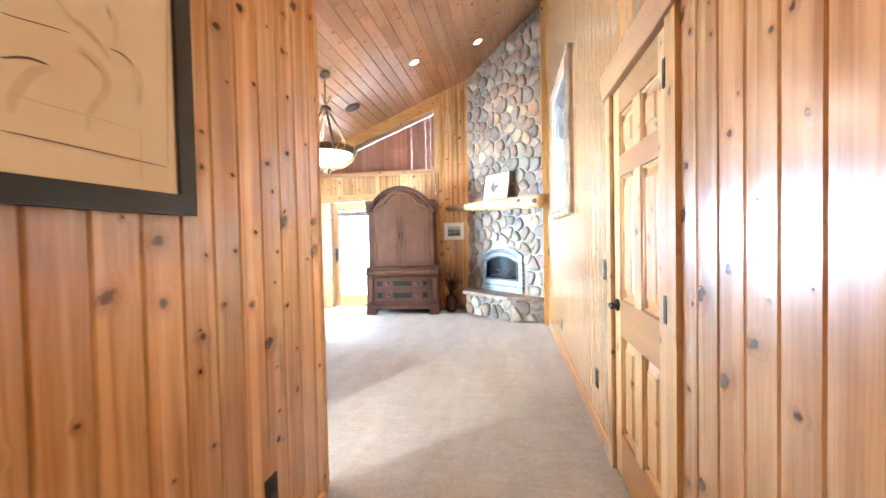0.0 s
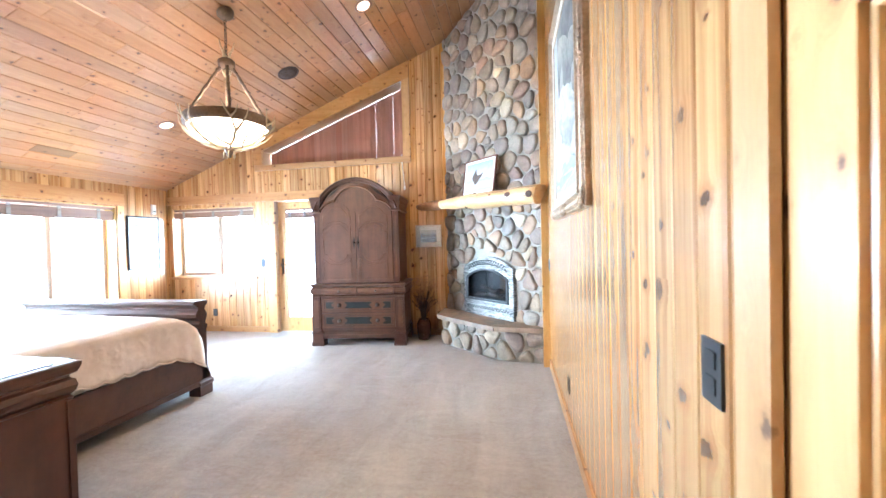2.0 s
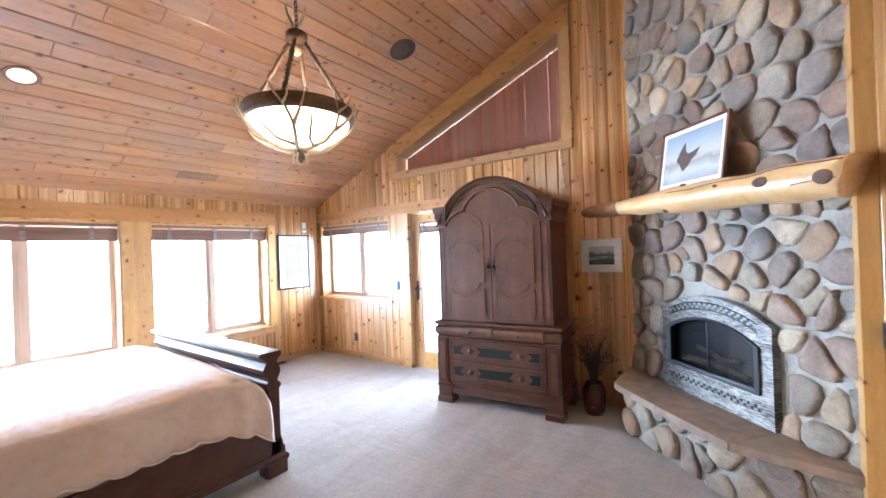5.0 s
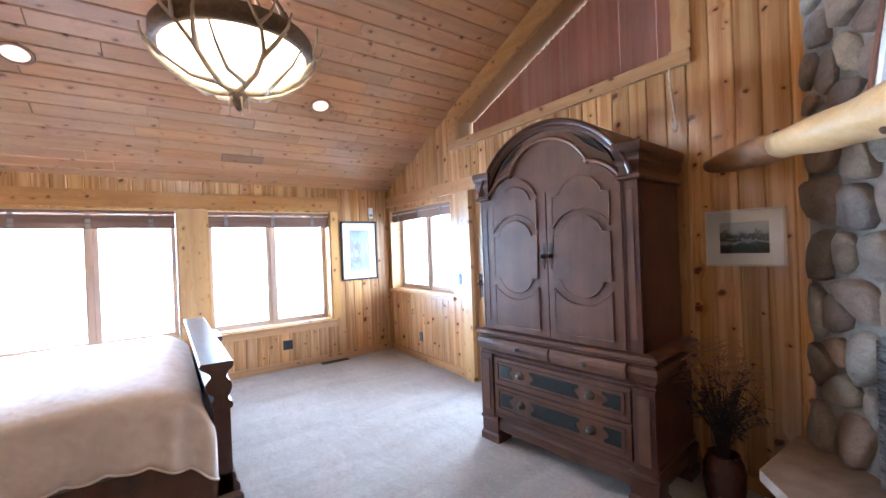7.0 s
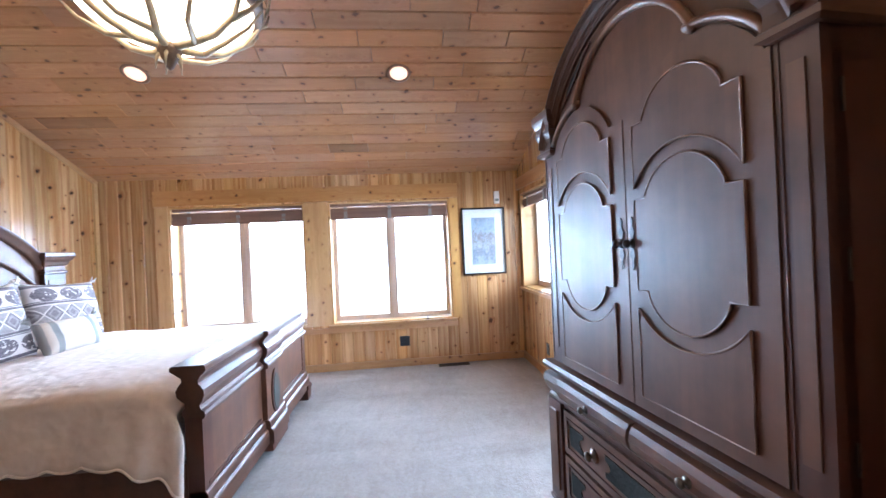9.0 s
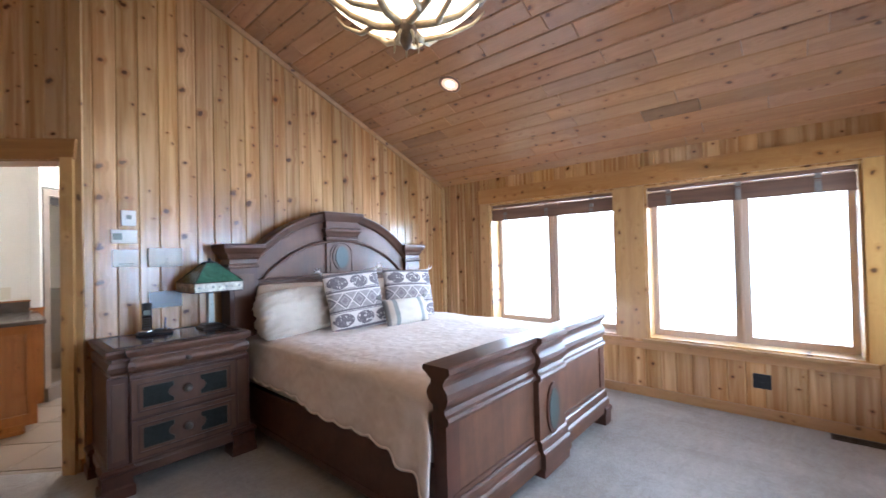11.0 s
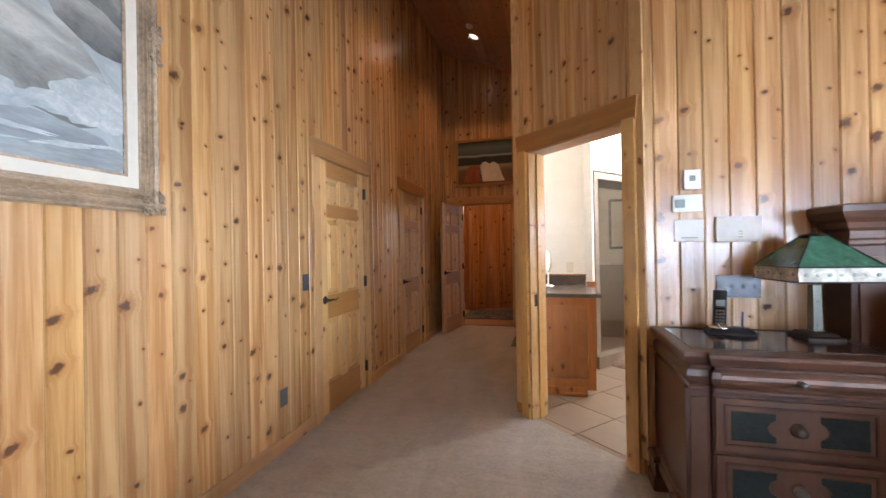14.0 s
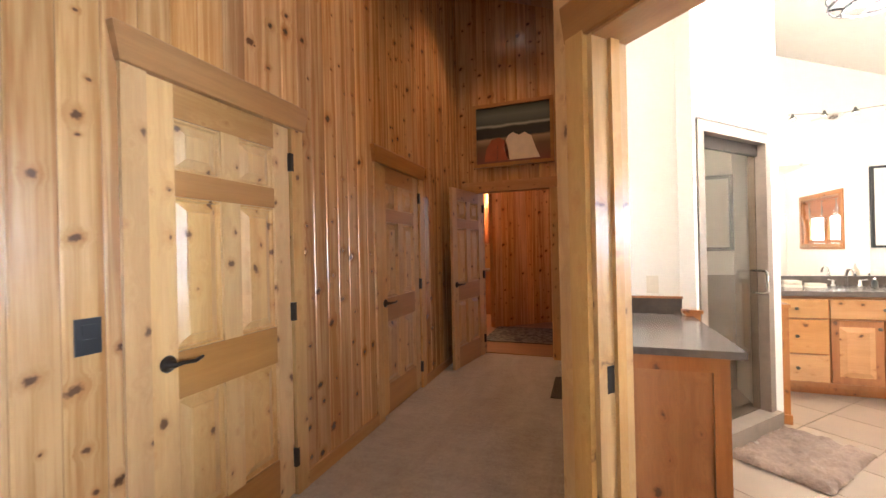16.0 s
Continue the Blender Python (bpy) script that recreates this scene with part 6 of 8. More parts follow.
# ---- armoire ----
def armoire():
    a = thing("armoire", pose(-0.60, 7.957, 0, 0, 0, 5.9), "tall dark walnut armoire with an arched crown", "armoire")
    W, D = 1.245, 0.58
    pil = 0.115
    # plinth and feet
    part("plinth", moulding(0.02, W - 0.02, 0.02, D, [(0.0, 0.09), (0.012, 0.10), (0.012, 0.15), (0.004, 0.165), (0.0, 0.185), (0.010, 0.20), (0.010, 0.212), (-0.004, 0.225)]), M_WALNUT_H, a)
    for x in (0.0, W - 0.15):
        for y in (-0.005, D - 0.13):
            part("foot", moulding(x, x + 0.15, y, y + 0.13, [(0.008, 0.0), (0.008, 0.05), (-0.002, 0.065), (-0.002, 0.155), (0.006, 0.165), (0.006, 0.18), (-0.01, 0.195)]), M_WALNUT, a)
    part("lower_case", box(0.02, W - 0.02, 0.012, D, 0.185, 0.655, 0.003), M_WALNUT, a)
    for x in (0.005, W - pil - 0.005):
        part("pilaster", box(x, x + pil, -0.008, 0.02, 0.195, 0.645, 0.006), M_WALNUT, a)
        part("pilaster_panel", moulding(x + 0.03, x + pil - 0.03, -0.012, 0.0, [(0.0, 0.24), (0.004, 0.245), (0.004, 0.60), (0.0, 0.605)]), M_BURL, a)
    inlaid_drawer(a, pil + 0.02, W - pil - 0.02, 0.237, 0.428, 0.012)
    inlaid_drawer(a, pil + 0.02, W - pil - 0.02, 0.444, 0.628, 0.012)
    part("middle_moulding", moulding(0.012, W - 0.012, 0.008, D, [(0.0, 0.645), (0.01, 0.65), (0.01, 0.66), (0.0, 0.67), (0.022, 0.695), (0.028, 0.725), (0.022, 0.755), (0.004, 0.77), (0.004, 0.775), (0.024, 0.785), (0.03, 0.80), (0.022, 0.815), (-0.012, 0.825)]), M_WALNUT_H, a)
    for x0, x1 in ((pil + 0.03, W / 2 - 0.008), (W / 2 + 0.008, W - pil - 0.03)):
        dr = part("small_drawer", add_rings(bmesh.new(), [[(x, -0.022 + o, z) for o, z in ((0.03, 0.672), (0.0, 0.68), (-0.012, 0.70), (-0.016, 0.722), (-0.012, 0.746), (0.0, 0.765), (0.03, 0.77))] for x in (x0, x1)]), M_BURL, a)
        knob(dr, (x0 + x1) / 2, -0.036, 0.722, 0.014)
    # upper case
    xi, xo, mid = 0.055, W - 0.06, 0.62
    part("upper_case", box(xi, xo, 0.03, D - 0.01, 0.825, 1.72, 0.003), M_WALNUT, a)
    part("top_case", prism([(xi, 1.72), (xo, 1.72), (xo, 1.78), *bow(xo - 0.07, xi + 0.07, 1.80, 0.31, 18), (xi, 1.78)], 0.035, D - 0.01), M_WALNUT, a)
    for x in (xi, xo - 0.085):
        part("column", box(x, x + 0.085, 0.004, 0.06, 0.83, 1.765, 0.008), M_WALNUT, a)
        part("side_panel", box(x + 0.026, x + 0.060, 0.0005, 0.010, 0.90, 1.70, 0.0025), M_BURL, a)
        part("corner_bead", box(x + 0.008, x + 0.012, 0.0015, 0.010, 0.84, 1.75, 0.001), M_WALNUT, a)
    for x0, x1 in ((xi - 0.012, xi + 0.09), (xo - 0.09, xo + 0.012)):
        part("capital", moulding(x0, x1, -0.012, D - 0.014, [(0.0, 1.752), (0.012, 1.759), (0.012, 1.773), (0.002, 1.779), (0.0, 1.806), (0.004, 1.83), (0.014, 1.85), (0.016, 1.865), (0.010, 1.868), (0.012, 1.888), (0.022, 1.905), (0.026, 1.92), (0.026, 1.947), (0.018, 1.955)]), M_WALNUT_H, a)
    arch = bow(xi + 0.06, xo - 0.06, 1.775, 0.37, 30)
    part("arch_crown", sweep_xz(arch, [(0.055, 0.045), (0.055, -0.026), (0.051, -0.034), (0.043, -0.036), (0.039, -0.028), (0.036, -0.028), (0.032, -0.020), (0.022, -0.014), (0.015, -0.015), (0.012, -0.008), (0.008, -0.008), (0.004, 0.0), (-0.003, 0.002), (-0.004, 0.045)]), M_WALNUT_H, a, "moulded arched crown")
    part("arch_back", sweep_xz(arch, [(0.053, D - 0.012), (0.053, 0.044), (0.0, 0.044), (0.0, D - 0.012)]), M_WALNUT, a)
    # tympanum with leather corners, over two arched doors
    part("tympanum", prism([(xi + 0.09, 1.60), (xo - 0.09, 1.60), (xo - 0.09, 1.80), *bow(xo - 0.09, xi + 0.09, 1.78, 0.36, 24), (xi + 0.09, 1.80)], 0.010, 0.036), M_BURL, a)
    inner = bow(mid - 0.285, mid + 0.285, 1.885, 0.20, 20)
    low_l = bow(xi + 0.085, mid - 0.045, 1.765, 0.135, 24)[:13]
    low_r = bow(mid + 0.045, xo - 0.085, 1.765, 0.135, 24)[12:]
    bead = [(0.016, 0.016), (0.016, -0.004), (0.006, -0.012), (-0.004, -0.008), (-0.008, 0.002), (-0.008, 0.016)]
    for path, text in ((inner, "moulded arch over both doors"), (low_l[1:], ""), (low_r[:-1], "")):
        part("tympanum_bead", sweep_xz(path, bead), M_BEAD, a, text, True)
    outer, under = bow(xi + 0.095, xo - 0.095, 1.785, 0.338, 40), bow(mid - 0.335, mid + 0.335, 1.90, 0.235, 40)
    for i0, i1 in ((5, 14), (27, 36)):
        pts = outer[i0:i1] + under[i0 + 1:i1 - 1][::-1]
        part("inlay", prism(pts, 0.004, 0.011), M_INLAY, a, "dark leather inlay")
        part("inlay_bead", tube([(u, 0.004, v) for u, v in pts], 0.003, seg=6, closed=True), M_WALNUT_H, a, "", True)
    for k, (x0, x1) in enumerate(((xi + 0.087, mid - 0.003), (mid + 0.003, xo - 0.087))):
        # each door's head rises in an arch of its own and drops to a flat beside the other door
        h0, h1 = (x0 + 0.012, x1 - 0.075) if k == 0 else (x0 + 0.075, x1 - 0.012)
        head = bow(h1, h0, 1.752, 0.128, 18)
        d = part("door", prism([(x0, 0.832), (x1, 0.832), (x1, 1.752), *head, (x0, 1.752)], 0.0, 0.028, "y", 0.003), M_BURL, a)
        l, r = (x0 + 0.042, x1 - 0.068) if k == 0 else (x0 + 0.046, x1 - 0.064)
        n = 0.048

        def shoulders(z, bulge):
            """A panel's edge from left to right that bulges up or down between square shoulders."""
            return [(l, z), (l + n, z), *[(x, z + bulge * (q - z + 0.012)) for x, q in bow(l + n, r - n, z, 0.092, 14)], (r - n, z), (r, z)]

        top = [(l, 1.522), *bow(l, r, 1.522, 0.108, 16)[1:-1], (r, 1.522), *shoulders(1.716, 1)[::-1]]
        middle = shoulders(1.206, -1) + shoulders(1.486, 1)[::-1]
        foot = [(l, 0.874), (r, 0.874), (r, 1.150), *[(x, 2.300 - q) for x, q in bow(l, r, 1.150, 0.092, 16)][1:-1][::-1], (l, 1.150)]
        for o in (top, middle, foot):
            part("panel", prism(o, -0.0065, 0.003), M_BURL, d, "raised panel")
            part("panel_bead", tube([(x, -0.0055, z) for x, z in o], 0.0032, seg=6, closed=True), M_BEAD, d, "", True)
        kx = x1 - 0.024 if k == 0 else x0 + 0.024
        knob(d, kx, -0.002, 1.352, 0.014, M_IRON)
        plate_pts = [(0.0, 1.268), (0.006, 1.282), (0.003, 1.296), (0.013, 1.315), (0.006, 1.335), (0.010, 1.352), (0.006, 1.370), (0.013, 1.390), (0.003, 1.409), (0.006, 1.423), (0.0, 1.437)]
        part("drop_plate", prism([(kx + u, v) for u, v in plate_pts] + [(kx - u, v) for u, v in plate_pts[-2:0:-1]], -0.004, 0.001), M_IRON, d, "pierced dark metal key plate")
    for z in (0.93, 1.30, 1.62):
        for x in (xo - 0.001, xi - 0.003):
            part("hinge", box(x, x + 0.004, 0.048, 0.056, z - 0.032, z + 0.032, 0.001), M_NICKEL, a, "bright hinge")
    return a


armoire()


# ---- bed ----
def bed():
    b = thing("bed", pose(-1.72, 5.2, 0), "king bed of dark walnut with an arched headboard", "bed")
    fy0, fy1 = 1.03, 1.105
    ex0, ex1 = -0.98, 0.96

    def rail_profile(f, back):
        """Section of the rolled top rail as (y, z); f: the front face, back: the rear face."""
        return [(f, 0.60), (f + 0.012, 0.607), (f + 0.015, 0.622), (f + 0.010, 0.638), (f - 0.004, 0.646), (f - 0.010, 0.668), (f + 0.004, 0.688), (f + 0.013, 0.715), (f + 0.011, 0.742), (f - 0.004, 0.763),
                (f - 0.012, 0.772), (f - 0.012, 0.786), (f - 0.002, 0.806), (f + 0.016, 0.822), (f + 0.024, 0.832), (f + 0.024, 0.852), (f + 0.016, 0.860),
                (back - 0.056, 0.860), (back - 0.064, 0.852), (back - 0.064, 0.836), (back - 0.040, 0.820), (back - 0.014, 0.800), (back - 0.012, 0.784), (back - 0.026, 0.766), (back - 0.040, 0.742), (back - 0.036, 0.714),
                (back - 0.018, 0.694), (back - 0.002, 0.682), (back - 0.002, 0.660), (back - 0.014, 0.645), (back - 0.014, 0.622), (back, 0.605)]

    def base_profile(f, back):
        return [(f, 0.255), (f + 0.010, 0.245), (f + 0.014, 0.225), (f + 0.014, 0.200), (f + 0.028, 0.188), (f + 0.032, 0.172), (f + 0.032, 0.100), (f + 0.022, 0.090), (back - 0.01, 0.090), (back - 0.01, 0.255)]

    part("footboard_panel", box(ex0 + 0.004, ex1 - 0.004, fy0, fy1 - 0.008, 0.14, 0.63), M_BURL, b)
    for x0, x1 in ((ex0, -0.185), (0.165, ex1)):
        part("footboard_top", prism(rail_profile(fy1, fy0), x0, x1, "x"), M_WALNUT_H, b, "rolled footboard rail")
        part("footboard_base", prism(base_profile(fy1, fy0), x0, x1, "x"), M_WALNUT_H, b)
        part("field_bead", box(x0 + 0.04, x1 - 0.04, fy1 - 0.01, fy1 + 0.003, 0.268, 0.285, 0.003), M_WALNUT_H, b)
    for s in (-1, 1):
        x0, x1 = (0.87, ex1) if s > 0 else (ex0, -0.89)
        part("foot_post", box(x0, x1, fy0 - 0.004, fy1, 0.09, 0.61, 0.004), M_WALNUT, b)
        part("foot", moulding(x0 + 0.005, x1 - 0.005, fy0 - 0.015, fy1 + 0.02, [(0.018, 0.0), (0.018, 0.085), (0.026, 0.095), (0.026, 0.125), (0.0, 0.15)]), M_WALNUT, b)
    part("centre_block", prism(rail_profile(fy1 + 0.030, fy0), -0.185, 0.165, "x"), M_WALNUT_H, b)
    part("centre_panel", box(-0.180, 0.160, fy0, fy1 + 0.026, 0.24, 0.606, 0.003), M_BURL, b)
    part("centre_base", prism(base_profile(fy1 + 0.030, fy0), -0.185, 0.165, "x"), M_WALNUT_H, b)
    part("centre_foot", box(-0.18, 0.16, fy0, fy1 + 0.052, 0.045, 0.095, 0.004), M_WALNUT, b)
    def oval(z, rx, rz, name, mat_, y, t):
        pts = [(-0.01 + rx * math.cos(2 * math.pi * k / 28), z + rz * math.sin(2 * math.pi * k / 28)) for k in range(28)]
        return part(name, prism(pts, y, y + t), mat_, b, "grey-green oval inlay" if mat_ is M_OVAL else "")
    oval(0.405, 0.085, 0.155, "oval_ring", M_WALNUT, fy1 + 0.022, 0.014)
    oval(0.40, 0.062, 0.125, "oval_inlay", M_OVAL, fy1 + 0.031, 0.008)
    # headboard
    hy0, hy1 = -1.20, -1.06
    for s in (-1, 1):
        x0, x1 = (0.83, 1.045) if s > 0 else (-1.045, -0.83)
        part("head_post", box(x0, x1, hy0, hy1 + 0.035, 0.0, 1.30, 0.006), M_WALNUT, b)
        part("post_capital", moulding(x0, x1, hy0, hy1 + 0.035, [(0.0, 1.29), (0.012, 1.30), (0.012, 1.315), (0.0, 1.325), (0.0, 1.36), (0.014, 1.375), (0.022, 1.40), (0.04, 1.42), (0.05, 1.44), (0.055, 1.45), (0.055, 1.478), (0.045, 1.484)]), M_WALNUT_H, b)
        part("post_field", box(x0 + 0.03, x1 - 0.03, hy1 + 0.033, hy1 + 0.043, 0.75, 1.24, 0.005), M_BURL, b)
    arch = bow(-0.84, 0.84, 1.345, 0.39, 30)
    part("headboard_panel", prism([(-0.84, 0.30), (0.84, 0.30), *arch[::-1]], hy0 + 0.03, hy1 - 0.01), M_BURL, b)
    part("headboard_arch", sweep_xz(arch, [(0.052, hy0), (0.055, hy1 + 0.045), (0.042, hy1 + 0.055), (0.03, hy1 + 0.04), (0.016, hy1 + 0.036), (0.0, hy1 + 0.02), (-0.012, hy1 + 0.02), (-0.022, hy1), (-0.022, hy0)]), M_WALNUT_H, b, "moulded arch", True)
    low = bow(-0.78, 0.78, 1.19, 0.33, 30)
    part("inner_arch", sweep_xz(low, [(0.012, hy1 - 0.012), (0.012, hy1 + 0.012), (0.0, hy1 + 0.018), (-0.012, hy1 + 0.008), (-0.016, hy1 - 0.012)]), M_WALNUT_H, b, "", True)
    part("cross_rail", moulding(-0.83, 0.83, hy1 - 0.02, hy1 - 0.005, [(0.0, 1.165), (0.014, 1.172), (0.014, 1.19), (0.0, 1.196)]), M_WALNUT_H, b)
    part("key_panel", box(-0.165, 0.165, hy0 + 0.02, hy1 + 0.006, 0.40, 1.53, 0.004), M_BURL, b)
    part("key_block", moulding(-0.175, 0.175, hy0, hy1 + 0.03, [(0.0, 1.515), (0.012, 1.53), (0.012, 1.55), (0.0, 1.56), (0.012, 1.585), (0.03, 1.61), (0.03, 1.63), (0.012, 1.64), (0.012, 1.70), (0.04, 1.74), (0.05, 1.76), (0.05, 1.785), (0.04, 1.79)]), M_WALNUT_H, b)
    pts = [(0.10 * math.cos(2 * math.pi * k / 28), 1.36 + 0.13 * math.sin(2 * math.pi * k / 28)) for k in range(28)]
    part("oval_ring", prism(pts, hy1 + 0.004, hy1 + 0.016), M_WALNUT_H, b)
    part("oval_frame", tube([(-0.125, hy1 + 0.007, 1.00), *[(x, hy1 + 0.007, z) for x, z in bow(-0.125, 0.125, 1.40, 0.10, 10)], (0.125, hy1 + 0.007, 1.00)], 0.006, seg=6), M_WALNUT, b, "arched line moulding", True)
    pts = [(0.072 * math.cos(2 * math.pi * k / 28), 1.36 + 0.105 * math.sin(2 * math.pi * k / 28)) for k in range(28)]
    part("oval_inlay", prism(pts, hy1 + 0.014, hy1 + 0.021), M_OVAL, b, "grey-green oval inlay")
    for s in (-1, 1):
        x0, x1 = (0.93, 0.965) if s > 0 else (-0.965, -0.93)
        part("side_rail", box(x0, x1, hy1, fy0, 0.12, 0.40, 0.006), M_WALNUT_H, b)
        part("rail_bead", box(x0 - 0.008, x1 + 0.008, hy1 + 0.03, fy0, 0.10, 0.14, 0.006), M_WALNUT_H, b)
    part("mattress", box(-0.93, 0.93, hy1 + 0.04, fy0 - 0.16, 0.30, 0.715, 0.05, 3), M_PILLOW, b, "mattress under the spread", True)
    return b


bed()


def bedspread():
    """A quilted spread that hangs over both long sides with a scalloped hem."""
    x_edge, top = 0.945, 0.735
    y0, y1 = -0.99, 0.985
    ny = 190
    me_v, me_f = [], []
    across = [(-1, f) for f in (1.0, 0.9, 0.75, 0.6, 0.45, 0.3, 0.15, 0.05)] + [(0, f / 26) for f in range(27)] + [(1, f) for f in (0.05, 0.15, 0.3, 0.45, 0.6, 0.75, 0.9, 1.0)]
    for j in range(ny + 1):
        t = j / ny
        y = y0 + (y1 - y0) * t
        scallop = 0.020 * abs(math.sin(y * 21.0 + 0.4)) + 0.012 * math.sin(y * 4.6)
        corner = max(0.0, (t - 0.82) / 0.18)
        droop = 0.085 * max(0.0, (t - 0.90) / 0.10) ** 1.8
        for side, f in across:
            n1 = noise.noise(Vector((y * 2.1, side * 3 + f * 2.5, 0.3)))
            if side == 0:
                x = -x_edge + 2 * x_edge * f
                crown = 1 - (2 * f - 1) ** 8
                puff = 0.012 * noise.noise(Vector((x * 3, y * 3, 1.0))) + 0.006 * noise.noise(Vector((x * 11, y * 11, 4.0)))
                z = top + 0.03 * crown + puff - droop * (1 + 0.25 * (2 * f - 1) ** 2) + 0.03 * max(0.0, 0.12 - t)
            else:
                hang = 0.242 + 0.075 * t + scallop + 0.02 * n1 + 0.13 * corner ** 1.6
                fold = 0.014 * math.sin(y * 9 + 2 * n1) * f + 0.030 * corner * math.sin((t - 0.82) * 84) * f
                x = side * (x_edge + 0.014 + 0.03 * f + fold)
                z = top + 0.004 - droop * 1.25 - (hang - droop) * f
            me_v.append((x, y + (0.048 * corner * min(1.0, f * 3) if side else 0.0), z))
    w = len(across)
    for j in range(ny):
        for i in range(w - 1):
            me_f.append((j * w + i, j * w + i + 1, (j + 1) * w + i + 1, (j + 1) * w + i))
    spread = thing("bedspread", pose(-1.72, 5.2, 0), "cream quilted bedspread with a scalloped hem over the bed", "bedspread")
    me = bpy.data.meshes.new("cover")
    me.from_pydata(me_v, [], me_f)
    me.materials.append(M_QUILT)
    for p in me.polygons:
        p.use_smooth = True
    ob = new("cover", me)
    ob.parent = spread
    sol = ob.modifiers.new("thickness", "SOLIDIFY")
    sol.thickness, sol.offset = 0.010, -1
    for i in (0, w - 1):
        part("hem", tube([me_v[j * w + i] for j in range(ny + 1)], 0.006, seg=6), M_QUILT, spread, "bound scalloped hem", True)
    return spread


def quilt():
    k = Nodes("cream_quilt")
    v = k.coords()
    big, fine = k.noise(v, 9.0, 3.0, 0.55, 0.8), k.noise(v, 240.0, 2.0)
    vor = k.n("ShaderNodeTexVoronoi", Vector=k.vmath("ADD", v, k.vmath("MULTIPLY", k.n("ShaderNodeTexNoise", Vector=v, Scale=7.0).outputs[1], (0.12, 0.12, 0.12))), Scale=17.0)
    vor.feature = "SMOOTH_F1"
    k.set("Base Color", k.ramp(big, [(0.3, (0.66, 0.55, 0.49)), (0.7, (0.76, 0.665, 0.61))]))
    k.set("Roughness", 0.85)
    k.set("Specular IOR Level", 0.2)
    k.set("Sheen Weight", 0.2)
    k.bump(k.math("MULTIPLY_ADD", vor.outputs["Distance"], -1.0, k.math("MULTIPLY", fine, 0.1)), 0.35, 0.02)
    return k.m


M_QUILT = quilt()
bedspread()


def pillow_mesh(w, h, d, seed, power=2.6, ruffle=0.0):
    """A soft cushion in local x and z, deep along y."""
    n, bm = 44 if ruffle else 22, bmesh.new()
    grid = {}
    for side in (-1, 1):
        for i in range(n + 1):
            for j in range(n + 1):
                u, v = 2 * i / n - 1, 2 * j / n - 1
                edge = i in (0, n) or j in (0, n)
                if side == 1 and edge:
                    grid[side, i, j] = grid[-1, i, j]
                    continue
                q = (1 - abs(u) ** power) * (1 - abs(v) ** power)
                t = d / 2 * max(0.0, q) ** (0.42 + 0.16 * ruffle)
                pinch = 1 - 0.07 * (1 - abs(v) ** 2) * abs(u) ** 3 - 0.0
                pz = 1 - 0.07 * (1 - abs(u) ** 2) * abs(v) ** 3
                wr = (0.05 + 0.05 * ruffle) * d * noise.noise(Vector((u * 2.3 + seed, v * 2.3, side * 2.0))) + 0.025 * d * noise.noise(Vector((u * 6 + seed, v * 6, side * 5.0)))
                soft = 1 - 0.34 * ruffle * abs(u * v) ** 2.2
                if ruffle:
                    # the open end of the case lies flatter and in folds
                    loose = max(0.0, (u - 0.45) / 0.55)
                    t *= 1 - 0.45 * loose
                    warp = noise.noise(Vector((u * 1.7 + seed, v * 1.7, 7.0)))
                    ridge = 1 - abs(2.2 * noise.noise(Vector((u * (1.6 - 0.8 * loose) + warp, v * 4.2 + u * 1.1 + 1.5 * warp + seed, side * 1.5))))
                    wr += d * (0.05 + 0.15 * loose) * max(0.0, ridge) * min(1.0, 8 * q)
                crease = ruffle * (abs(u) ** 2) * 0.42 * d * (0.5 - abs(noise.noise(Vector((u * 1.5 + seed, v * 5.0 + u * 2, side * 3.0)))) * 1.6)
                wr += crease * (0.0 if edge else 1.0) * min(1.0, 6 * q)
                pinch, pz = pinch * soft, pz * soft
                grid[side, i, j] = bm.verts.new((w / 2 * u * pinch, side * (t + wr * (0 if edge else 1)), h / 2 * v * pz))
        for i in range(n):
            for j in range(n):
                f = [grid[side, i, j], grid[side, i + 1, j], grid[side, i + 1, j + 1], grid[side, i, j + 1]]
                bm.faces.new(f if side < 0 else f[::-1])
    return bm


